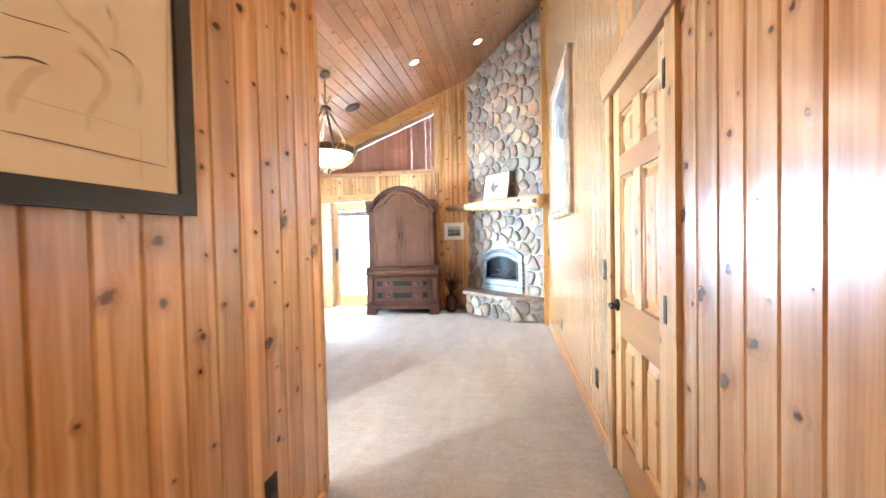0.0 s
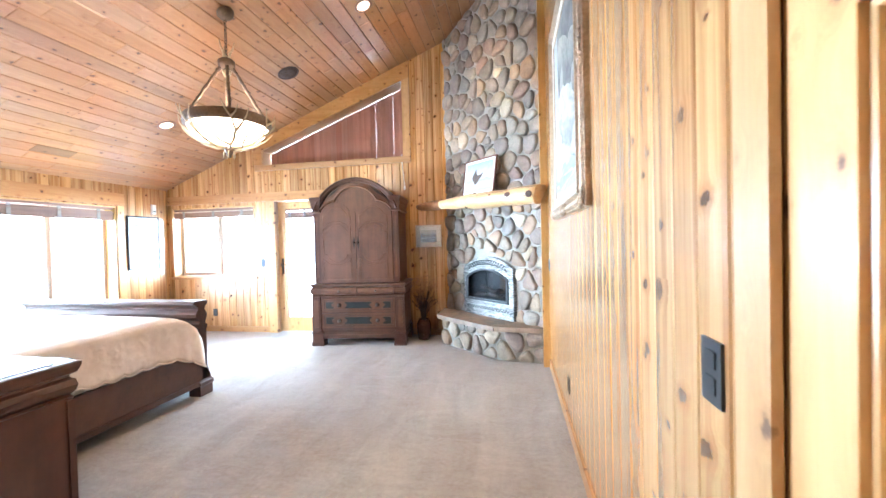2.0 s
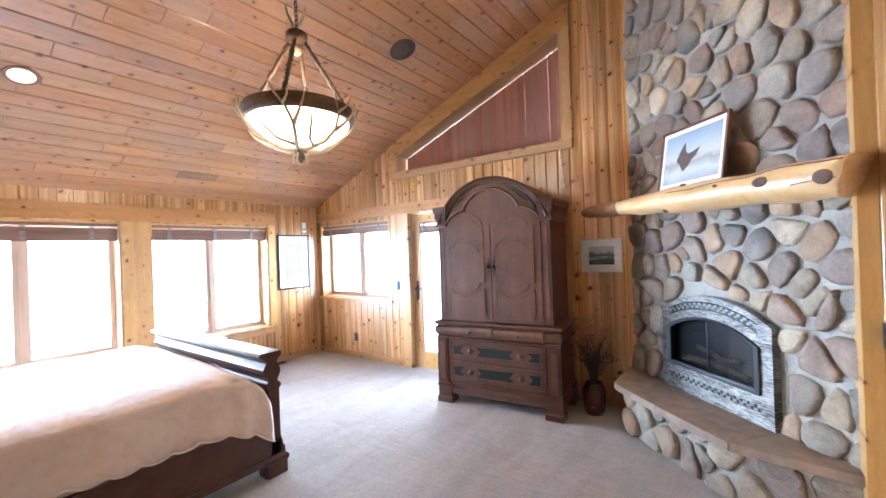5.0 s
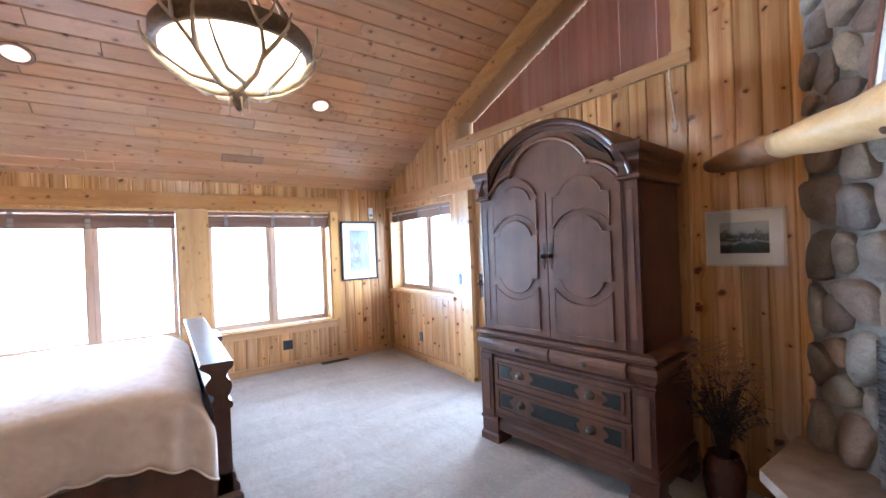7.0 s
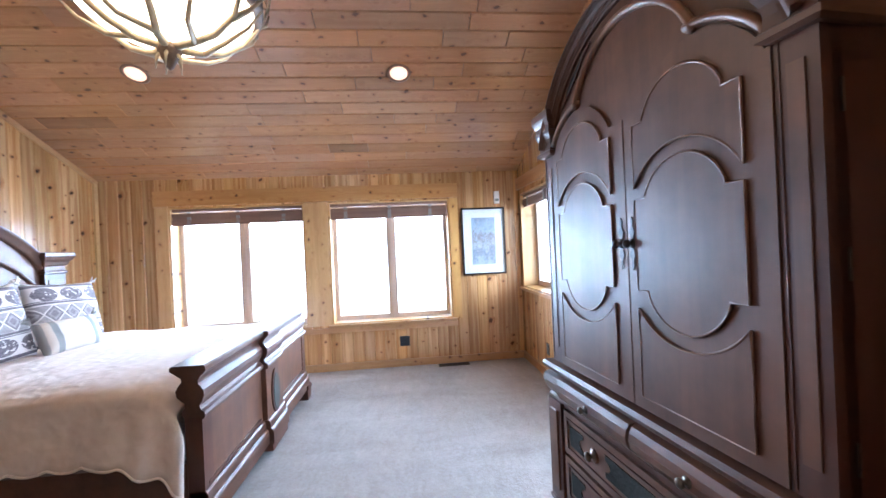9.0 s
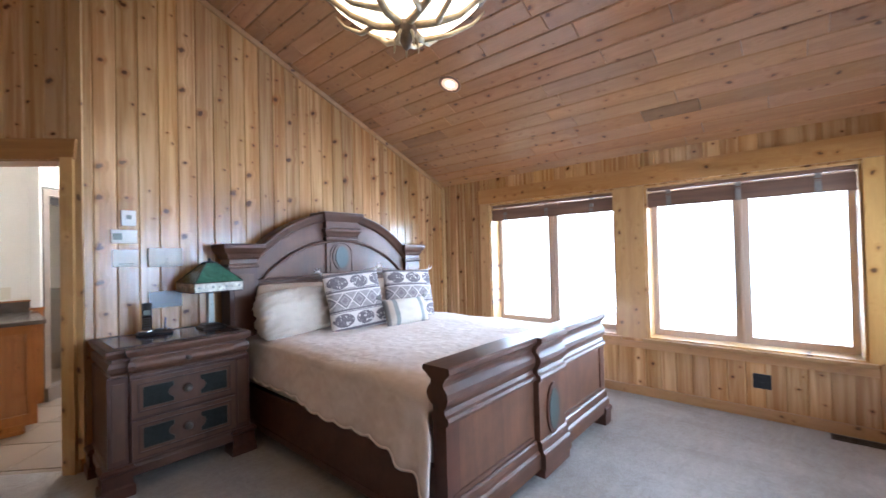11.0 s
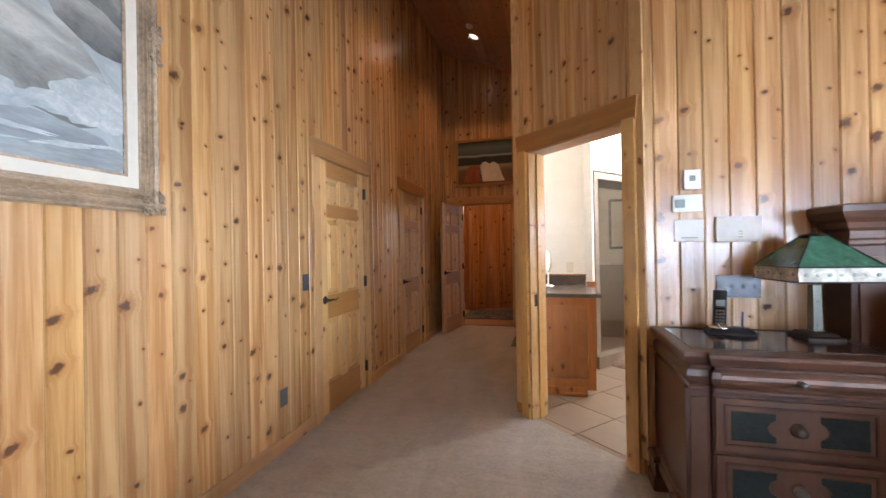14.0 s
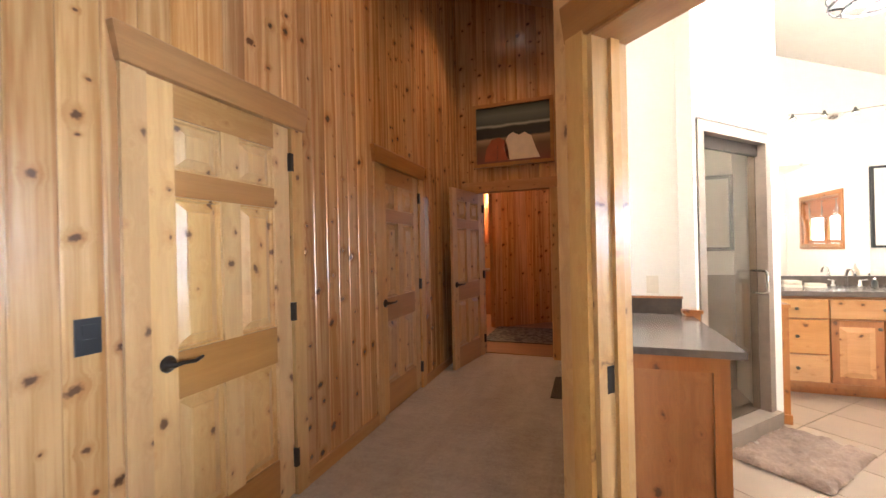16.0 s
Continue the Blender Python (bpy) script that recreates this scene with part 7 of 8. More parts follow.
def sham_pattern():
    """Cream cloth woven with grey-violet bands, diamonds and rounded motifs."""
    k = Nodes("patterned_sham")
    v = k.coords()
    sep = k.n("ShaderNodeSeparateXYZ", Vector=v)
    x, z = sep.outputs[0], sep.outputs[2]
    def stripe(c, hw):
        return k.math("LESS_THAN", k.math("ABSOLUTE", k.math("SUBTRACT", z, c)), hw)
    lines = stripe(0.085, 0.008)
    for c, hw in ((-0.075, 0.008), (0.10, 0.003), (-0.09, 0.003), (0.225, 0.012), (-0.225, 0.01)):
        lines = k.math("MAXIMUM", lines, stripe(c, hw))
    cell = k.math("SUBTRACT", k.math("MODULO", k.math("ADD", x, 10.065), 0.13), 0.065)
    dia = k.math("ADD", k.math("MULTIPLY", k.math("ABSOLUTE", cell), 1.05), k.math("ABSOLUTE", z))
    diam = k.math("LESS_THAN", k.math("ABSOLUTE", k.math("SUBTRACT", dia, 0.055)), 0.009)
    diam = k.math("MAXIMUM", diam, k.math("LESS_THAN", dia, 0.028))
    cell2 = k.math("SUBTRACT", k.math("MODULO", k.math("ADD", x, 10.0), 0.19), 0.095)
    zz = k.math("SUBTRACT", k.math("ABSOLUTE", z), 0.155)
    wob = k.math("MULTIPLY", k.noise(v, 35.0, 2.0), 0.04)
    oval = k.math("ADD", k.math("ADD", k.math("POWER", k.math("DIVIDE", cell2, 0.085), 2.0), k.math("POWER", k.math("DIVIDE", zz, 0.054), 2.0)), wob)
    blob_ = k.math("MULTIPLY", k.math("LESS_THAN", oval, 1.0), k.math("GREATER_THAN", k.noise(v, 42.0, 2.0, 0.5), 0.40))
    band = k.math("MULTIPLY", stripe(0.0, 0.066), k.math("MULTIPLY_ADD", k.noise(v, 30.0, 3.0), 0.5, 0.42))
    band = k.math("MULTIPLY", band, k.math("SUBTRACT", 1.0, k.math("LESS_THAN", k.math("ABSOLUTE", k.math("SUBTRACT", dia, 0.066)), 0.010)))
    fac = k.math("MAXIMUM", k.math("MAXIMUM", lines, band), k.math("MAXIMUM", blob_, k.math("MULTIPLY", diam, 0.9)))
    fac = k.math("MULTIPLY", fac, k.math("MULTIPLY_ADD", k.noise(v, 90.0, 3.0), 0.5, 0.6, clamp=True))
    k.set("Base Color", k.mix(fac, (0.70, 0.65, 0.62), (0.085, 0.068, 0.09)))
    k.set("Roughness", 0.9)
    k.set("Specular IOR Level", 0.15)
    k.bump(k.noise(v, 300.0, 2.0), 0.25, 0.004)
    return k.m


def stripe_pattern():
    k = Nodes("striped_lumbar")
    v = k.coords()
    x = k.math("ABSOLUTE", k.n("ShaderNodeSeparateXYZ", Vector=v).outputs[0])
    col = k.ramp(k.math("MULTIPLY", x, 4.0), [(0.0, (0.68, 0.63, 0.56)), (0.44, (0.68, 0.63, 0.56)), (0.46, (0.25, 0.26, 0.26)), (0.60, (0.30, 0.31, 0.30)), (0.62, (0.58, 0.50, 0.42)), (0.78, (0.58, 0.50, 0.42)), (0.80, (0.30, 0.29, 0.28))])
    k.set("Base Color", col)
    k.set("Roughness", 0.95)
    k.bump(k.noise(v, 260.0, 2.0), 0.4, 0.006)
    return k.m


M_SHAM, M_LUMBAR = sham_pattern(), stripe_pattern()


def pillow(name, m, w, h, d, seed, material, label, tassels=False, ruffle=0.0):
    p = thing(name, m, label, "pillow", "pillows on the bed")
    part("cushion", pillow_mesh(w, h, d, seed, ruffle=ruffle), material, p, "", True)
    if tassels:
        for sx in (-1, 1):
            for sz in (-1, 1):
                bm = bmesh.new()
                r = random.Random(seed * 10 + sx * 3 + sz)
                for _ in range(14):
                    a, b = r.uniform(-0.025, 0.025), r.uniform(-0.02, 0.02)
                    x, z = sx * w / 2 * 0.97, sz * h / 2 * 0.97
                    add_tube(bm, [(x, 0, z), (x + sx * 0.02 + a * 0.5, b * 0.5, z + sz * 0.012 + a * 0.3), (x + sx * 0.035 + a, b, z + sz * 0.03 + b)], 0.006, 0.003, 5)
                part("tassel", bm, material, p, "", True)
    return p


M_CASE = plain("cream_pillow_case", (0.60, 0.47, 0.37), 0.85, 0, 0.05, 24, 0.2, spec=0.2)
# sleeping pillows, two patterned shams, one small bolster
pillow("pillow", pose(-1.08, 4.43, 0.925, 15, 2, 5), 0.70, 0.42, 0.27, 1.0, M_PILLOW, "plump white sleeping pillow with a rumpled case", ruffle=0.55)
pillow("pillow", pose(-1.24, 4.27, 0.945, 12, -2, -2), 0.86, 0.44, 0.20, 2.0, M_CASE, "cream sleeping pillow leaning on the headboard", ruffle=0.4)
pillow("pillow", pose(-2.25, 4.32, 0.93, 14, 2, -3), 0.80, 0.46, 0.22, 3.0, M_CASE, "cream sleeping pillow leaning on the headboard", ruffle=0.4)
pillow("sham", pose(-1.50, 4.66, 0.99, 14, 3, -6), 0.54, 0.53, 0.17, 4.0, M_SHAM, "square cushion woven with grey-violet bands and diamonds", True)
pillow("sham", pose(-2.17, 4.62, 0.98, 15, -3, -10), 0.56, 0.52, 0.17, 5.0, M_SHAM, "square cushion woven with grey-violet bands and diamonds", True)
pillow("lumbar_pillow", pose(-1.89, 4.87, 0.865, 22, 0, -8), 0.46, 0.25, 0.14, 6.0, M_LUMBAR, "small striped cushion with grey fringed ends", True)


# ---- nightstand and what stands on it ----
M_INLAYTOP = walnut("polished_dark_top", (0.05, 0.022, 0.014), (0.022, 0.010, 0.007), 0, 0.16)


def nightstand():
    n = thing("nightstand", pose(0.15, 4.53, 0, 0, 0, 180), "dark walnut nightstand with inlaid drawers", "nightstand")
    W, D = 0.845, 0.545
    # local x runs along the front, local y into the depth, the front faces -y
    for x in (0.0, W - 0.145):
        for y in (0.0, D - 0.12):
            part("foot", moulding(x, x + 0.145, y, y + 0.12, [(0.01, 0.0), (0.01, 0.06), (0.0, 0.07), (0.0, 0.14), (0.01, 0.15), (0.01, 0.165), (-0.006, 0.178)]), M_WALNUT, n)
    part("body", box(0.035, W - 0.035, 0.02, D, 0.17, 0.70, 0.003), M_WALNUT, n)
    part("plinth", moulding(0.03, W - 0.03, 0.02, D, [(0.0, 0.095), (0.012, 0.105), (0.012, 0.15), (0.004, 0.165), (0.004, 0.178), (-0.006, 0.19)]), M_WALNUT_H, n)
    for x in (0.028, W - 0.128):
        part("pilaster", box(x, x + 0.10, 0.012, 0.04, 0.178, 0.69, 0.01), M_WALNUT, n)
        part("pilaster_panel", box(x + 0.02, x + 0.08, 0.008, 0.016, 0.215, 0.655, 0.004), M_BURL, n)
    inlaid_drawer(n, 0.135, W - 0.135, 0.205, 0.425, -0.004, knobs=1)
    inlaid_drawer(n, 0.135, W - 0.135, 0.445, 0.665, -0.004, knobs=1)
    part("drawer_case", box(0.128, W - 0.128, -0.005, 0.03, 0.19, 0.69, 0.003), M_WALNUT, n)
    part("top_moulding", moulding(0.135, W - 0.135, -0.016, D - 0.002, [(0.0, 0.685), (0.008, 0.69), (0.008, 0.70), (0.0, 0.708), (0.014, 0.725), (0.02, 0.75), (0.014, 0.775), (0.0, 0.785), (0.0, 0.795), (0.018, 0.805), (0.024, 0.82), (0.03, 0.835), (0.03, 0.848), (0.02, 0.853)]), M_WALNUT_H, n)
    for x0, x1 in ((0.05, 0.136), (W - 0.136, W - 0.05)):
        part("corner_roll", moulding(x0, x1, 0.012, D, [(0.0, 0.685), (0.008, 0.69), (0.008, 0.70), (0.0, 0.708), (0.014, 0.725), (0.02, 0.75), (0.014, 0.775), (0.0, 0.785), (0.0, 0.795), (0.018, 0.805), (0.024, 0.82), (0.03, 0.835), (0.03, 0.849), (0.02, 0.854)]), M_WALNUT_H, n)
    dr = part("top_drawer", add_rings(bmesh.new(), [[(x, -0.012 + o, z) for o, z in ((0.02, 0.712), (-0.01, 0.72), (-0.026, 0.735), (-0.03, 0.75), (-0.026, 0.766), (-0.01, 0.782), (0.02, 0.785))] for x in (0.15, W - 0.15)]), M_BURL, n)
    knob(dr, W / 2, -0.042, 0.75, 0.013)
    part("inset_top", box(0.07, W - 0.07, 0.055, D - 0.05, 0.852, 0.857, 0.001), M_INLAYTOP, n, "polished inset top")


nightstand()


def art_glass(name, col):
    k = Nodes(name)
    v = k.coords()
    n1 = k.noise(v, 14.0, 4.0, 0.6, 1.5)
    c = k.ramp(n1, [(0.3, tuple(0.55 * a for a in col)), (0.55, col), (0.75, tuple(min(1, 1.5 * a + 0.03) for a in col))])
    k.set("Base Color", c)
    k.set("Roughness", 0.2)
    k.set("Transmission Weight", 0.25)
    return k.m


M_GREEN = art_glass("green_art_glass", (0.06, 0.165, 0.105))
M_AMBER = art_glass("cream_art_glass", (0.68, 0.63, 0.54))

M_PEWTER = plain("pale_pewter", (0.24, 0.26, 0.24), 0.3, 0.6, 0.15, 30)


def table_lamp():
    l = thing("table_lamp", pose(-0.535, 4.175, 0.857, 0, 0, 4), "table lamp with a green stained-glass shade", "lamp")
    part("base", moulding(-0.075, 0.075, -0.075, 0.075, [(0.0, 0.0), (0.0, 0.012), (-0.012, 0.018), (-0.02, 0.03), (-0.045, 0.036)]), M_IRON, l, "dark bronze base")
    part("column", moulding(-0.02, 0.02, -0.02, 0.02, [(0.006, 0.034), (0.0, 0.045), (-0.003, 0.25), (0.004, 0.262), (-0.004, 0.275)]), M_PEWTER, l, "pale pewter square column")
    part("stem", lathe([(0.006, 0.27), (0.006, 0.50), (0.0, 0.505)], 10), M_IRON, l, "", True)
    zs, zm, zt, w, t = 0.275, 0.345, 0.485, 0.166, 0.035
    for k in range(4):
        rot = pose(0, 0, 0, 0, 0, 90 * k)
        part("shade_panel", add_rings(bmesh.new(), [[(-w, -w, zm), (w, -w, zm), (w, -w + 0.004, zm), (-w, -w + 0.004, zm)], [(-t, -t, zt), (t, -t, zt), (t, -t + 0.004, zt), (-t, -t + 0.004, zt)]]), M_GREEN, l, "green art-glass panel", False, rot)
        part("shade_border", box(-w, w, -w - 0.001, -w + 0.004, zs, zm - 0.006), M_AMBER, l, "cream glass border", False, rot)
        for i in range(7):
            x = -w + 0.03 + (2 * w - 0.06) * i / 6
            part("scroll", lathe([(0.0, 0.0), (0.010, 0.0), (0.009, 0.003), (0.0, 0.004)], 8), M_AMBER if i % 2 else M_PEWTER, l, "", False, rot @ pose(x, -w - 0.001, (zs + zm) / 2, 90, 0, 0))
        part("came", tube([(-w, -w, zs), (-w, -w, zm), (-t, -t, zt)], 0.004, seg=6), M_IRON, l, "", False, rot)
        part("came", tube([(-w, -w, zm - 0.003), (w, -w, zm - 0.003)], 0.004, seg=6), M_IRON, l, "", False, rot)
        part("came", tube([(-w, -w, zs), (w, -w, zs)], 0.004, seg=6), M_IRON, l, "", False, rot)
    part("cap", lathe([(0.0, zt - 0.005), (0.052, zt - 0.004), (0.05, zt + 0.004), (0.012, zt + 0.012), (0.01, zt + 0.03), (0.0, zt + 0.033)], 14), M_IRON, l, "", True)


table_lamp()


def telephone():
    t = thing("telephone", pose(-0.205, 4.125, 0.858, 0, 0, 172), "black cordless telephone standing in its charger", "telephone")
    part("charger", moulding(-0.105, 0.095, -0.055, 0.055, [(0.0, 0.0), (0.003, 0.010), (-0.012, 0.026), (-0.03, 0.032)]), M_BLACK, t)
    part("cradle", lathe([(0.030, 0.018), (0.048, 0.020), (0.046, 0.034), (0.034, 0.044), (0.028, 0.040), (0.028, 0.018)], 24, -0.05, -0.005), M_CHROME, t, "silver cradle ring", True)
    hs = part("handset", box(-0.028, 0.028, -0.014, 0.014, 0.0, 0.195, 0.011, 3), M_BLACK, t, "slim black handset", True, pose(-0.05, -0.004, 0.028, 12, 0, -2))
    pad = part("keypad", box(-0.024, 0.024, -0.017, -0.012, 0.012, 0.108, 0.004, 2), M_CHROME, hs, "silver keypad")
    part("screen", box(-0.019, 0.019, -0.0155, -0.013, 0.118, 0.150, 0.001), M_LCD, hs, "grey display")
    for r in range(5):
        for c in range(3):
            part("key", box(-0.020 + 0.0145 * c, -0.009 + 0.0145 * c, -0.0185, -0.016, 0.020 + 0.017 * r, 0.031 + 0.017 * r, 0.001), M_NICKEL, pad)
    part("aerial", tube([(0.055, 0.025, 0.025), (0.060, 0.034, 0.105)], 0.006, 0.005, 8), M_BLACK, t, "", True)
    part("button", lathe([(0.0, 0.028), (0.016, 0.030), (0.014, 0.036), (0.0, 0.037)], 16, 0.055, -0.02), M_CHROME, t, "silver page button", True)


M_LCD = plain("grey_lcd", (0.20, 0.23, 0.20), 0.3)
telephone()
xS = lambda x: x - W_X


def device(x0, x1, z0, z1, depth, label, category, screen=None, face=M_WHITE):
    d = thing("wall_control", SOUTH, label, category)
    part("case", box(xS(x0), xS(x1), 0.0, depth, z0, z1, 0.004, 2), face, d)
    if screen:
        a, b, c, e = screen
        part("display", box(xS(a), xS(b), depth, depth + 0.0015, c, e, 0.0005), M_LCD, d, "grey display")
    return d


device(-0.13, -0.05, 1.615, 1.722, 0.022, "white sensor with a small grey window", "sensor", (-0.105, -0.075, 1.66, 1.69))
device(-0.135, 0.007, 1.492, 1.585, 0.025, "white thermostat with a grey display", "thermostat", (-0.05, 0.0, 1.515, 1.56))
_sw = device(-0.145, 0.0, 1.328, 1.448, 0.008, "white wall plate with a narrow grey slot", "switch")
part("slot", box(xS(-0.115), xS(-0.035), 0.008, 0.0095, 1.345, 1.351, 0.0005), M_LCD, _sw, "narrow grey slot")
_kp = device(-0.41, -0.20, 1.322, 1.457, 0.03, "white alarm keypad with a closed cover", "keypad")
part("cover", add_rings(bmesh.new(), [[(xS(x), y, z) for x, y in ((-0.404, 0.030), (-0.37, 0.036), (-0.305, 0.039), (-0.24, 0.036), (-0.206, 0.030))] for z in (1.328, 1.451)]), M_WHITE, _kp, "bowed white cover")
for z in (1.345, 1.360, 1.375):
    part("mark", box(xS(-0.316), xS(-0.298), 0.0385, 0.0402, z, z + 0.004), M_LCD, _kp)
_st = thing("wall_control", SOUTH, "dark polished steel four-gang switch plate", "switch")
part("cover", box(xS(-0.41), xS(-0.2), 0.0, 0.006, 1.018, 1.14, 0.002), M_STEEL, _st)
for i in range(4):
    x = xS(-0.385 + 0.053 * i)
    part("toggle", box(x - 0.005, x + 0.005, 0.006, 0.018, 1.07, 1.09, 0.002), M_STEEL, _st)
_ws = thing("wall_sensor", WEST, "small white sensor high on the wall", "sensor")
part("case", box(yW(8.46), yW(8.40), 0.0, 0.035, 1.875, 2.02, 0.006, 2), M_WHITE, _ws)
part("lens", box(yW(8.452), yW(8.408), 0.034, 0.04, 1.90, 1.93, 0.002), M_LCD, _ws)


# ---- dried plant in a pot ----
def pot_plant():
    p = thing("potted_plant", pose(0.80, 8.44, 0), "dried twiggy plant in a dark reddish jar", "plant")
    part("pot", lathe([(0.0, 0.0), (0.075, 0.0), (0.085, 0.03), (0.098, 0.12), (0.10, 0.2), (0.085, 0.25), (0.07, 0.265), (0.075, 0.28), (0.066, 0.28), (0.06, 0.26), (0.0, 0.25)], 24), M_POT, p, "dark red glazed jar", True)
    rng = random.Random(17)
    bm, leaves, fluff = bmesh.new(), bmesh.new(), bmesh.new()
    for i in range(70):
        a, sp = rng.uniform(0, 6.283), rng.uniform(0.05, 0.26)
        h = rng.uniform(0.30, 0.62)
        pts = [(0.02 * math.cos(a), 0.02 * math.sin(a), 0.25)]
        for k in range(1, 5):
            f = k / 4
            pts.append((sp * f ** 1.4 * math.cos(a) + rng.uniform(-0.02, 0.02), sp * f ** 1.4 * math.sin(a) * 0.75 + rng.uniform(-0.02, 0.02), 0.25 + (h - 0.12 * sp * 4 * f * f) * f))
        add_tube(bm, pts, 0.003, 0.0012, 4)
        for k in range(9):
            f = rng.uniform(0.35, 1.0)
            j = min(3, int(f * 4))
            c = [pts[j][q] + (pts[j + 1][q] - pts[j][q]) * (f * 4 - j) for q in range(3)]
            b2, l = rng.uniform(0, 6.283), rng.uniform(0.025, 0.06)
            d = Vector((math.cos(b2), math.sin(b2), rng.uniform(-0.5, 0.7))).normalized() * l
            s = Vector((-d.y, d.x, 0)).normalized() * l * 0.16
            v = [leaves.verts.new(Vector(c)), leaves.verts.new(Vector(c) + d * 0.5 + s), leaves.verts.new(Vector(c) + d), leaves.verts.new(Vector(c) + d * 0.5 - s)]
            leaves.faces.new(v)
    for i in range(52):
        a = rng.uniform(0, 6.283)
        c = Vector((rng.uniform(-0.16, 0.12), rng.uniform(-0.10, 0.10), rng.uniform(0.64, 0.86)))
        r = rng.uniform(0.035, 0.12)
        pts = [c + Vector((r * math.cos(a + k * 0.7), r * 0.7 * math.sin(a + k * 0.7), 0.03 * math.sin(k * 1.3 + a))) for k in range(7)]
        add_tube(fluff, pts, 0.0028, 0.0015, 4)
    part("dried_stem", bm, M_TWIG, p, "dark dried stems")
    part("leaves", leaves, M_LEAF, p, "dark dried leaves")
    part("curled_straw", fluff, M_STRAW, p, "tan curled straw")


M_POT = plain("dark_red_glaze", (0.06, 0.022, 0.016), 0.25, 0, 0.4, 20)
M_TWIG = plain("dark_twig", (0.05, 0.032, 0.02), 0.8)
M_LEAF = plain("dried_leaf", (0.040, 0.034, 0.022), 0.8, 0, 0.4)
M_STRAW = plain("curled_straw", (0.30, 0.15, 0.07), 0.7, 0, 0.3)
pot_plant()

# ---- the bath beyond the corner doorway ----
BX0, BY0 = -2.60, -0.28
tagged(part("floor_bath", box(-2.75, 0.87, -0.5, 3.89, -0.14, -0.007), M_GROUT), "grout bed of the bath floor", "floor", kind="structure")


def bath_wall(name, p0, p1, openings=(), thick=0.10, label="cream painted bath wall"):
    """A smooth painted wall that reaches up to the sloping ceiling."""
    length = math.hypot(p1[0] - p0[0], p1[1] - p0[1])
    top = lambda s: ceiling_at(p0[0] + (p1[0] - p0[0]) * s / length) - 0.028
    return build_wall(name, p0, p1, top, openings, 0.0, thick, M_BATHWALL, label=label, boards=False, front=0.018)


SHL = math.hypot(0.655, 0.73)
bath_wall("wall_bath_south", (BX0, BY0), (0.80, BY0))
bath_wall("wall_bath_west", (BX0, 3.80), (BX0, BY0), [(0.60, 1.70, 1.29, 2.03)], label="cream painted bath wall with a window")
bath_wall("wall_bath_north", (0.05, 3.80), (BX0, 3.80), thick=0.03)
bath_wall("wall_bath_east", (0.80, BY0), (0.80, 3.09), thick=0.03)
bath_wall("wall_bath_stub", (0.225, 1.82), (0.80, 1.82), thick=0.14, label="cream painted bath wall beside the shower")
bath_wall("wall_shower", (-0.43, 1.17), (0.225, 1.90), [(0.045, SHL - 0.03, 0.0, 2.14)], label="cream wall over the shower door")
bath_wall("wall_shower_back", (-0.42, 0.33), (0.80, 0.33), thick=0.03, label="cream wall in the shower")
bath_wall("wall_shower_side", (-0.47, 0.30), (-0.47, 1.16), thick=0.05, label="cream wall between shower and vanity")
_off = Vector((DIAG_A[0] - DIAG_B[0], DIAG_A[1] - DIAG_B[1])).normalized().orthogonal() * -0.135
if (_off.x + _off.y) > 0:
    _off = -_off
bath_wall("wall_bath_diagonal", (DIAG_A[0] + _off.x, DIAG_A[1] + _off.y), (DIAG_B[0] + _off.x, DIAG_B[1] + _off.y), [(_dl - BATH1, _dl - BATH0, 0.0, 2.05)], thick=0.02, label="cream painted side of the corner wall")
_bm = bmesh.new()
add_rings(_bm, [[(x, y, ceiling_at(x) + z) for x, y in ((BX0 - 0.1, BY0 - 0.1), (0.83, BY0 - 0.1), (0.83, 3.08), (0.06, 3.83), (BX0 - 0.1, 3.83))] for z in (-0.03, -0.004)])
tagged(part("ceiling_bath", _bm, M_BATHWALL), "plain cream sloping bath ceiling", "ceiling", kind="structure")


def bath_tiles():
    """Square floor tiles laid parallel with the doorway."""
    ang = math.atan2(DIAG_A[1] - DIAG_B[1], DIAG_A[0] - DIAG_B[0])
    ux, uy = math.cos(ang), math.sin(ang)
    size, gap = 0.42, 0.006
    me = None
    for i in range(-9, 6):
        for j in range(0, 10):
            s, t = (i + 0.35) * size, -(-0.33 + j * size)
            cx, cy = DIAG_B[0] + ux * (s + size / 2) - uy * (t - size / 2), DIAG_B[1] + uy * (s + size / 2) + ux * (t - size / 2)
            if not (-2.45 < cx < 0.98 and 0.05 < cy < 3.75):
                continue
            m = pose(cx, cy, -0.006, 0, 0, math.degrees(ang))
            h = size / 2 - gap / 2
            if me is None:
                ob = part("tile", box(-h, h, -h, h, -0.004, 0.004, 0.002), M_TILE, TILES, m=m)
                me = ob.data
            else:
                shared("tile", me, TILES, m)


TILES = thing("floor_tiles", pose(0, 0, 0), "beige square floor tiles with narrow grout lines", "floor", kind="structure")
bath_tiles()


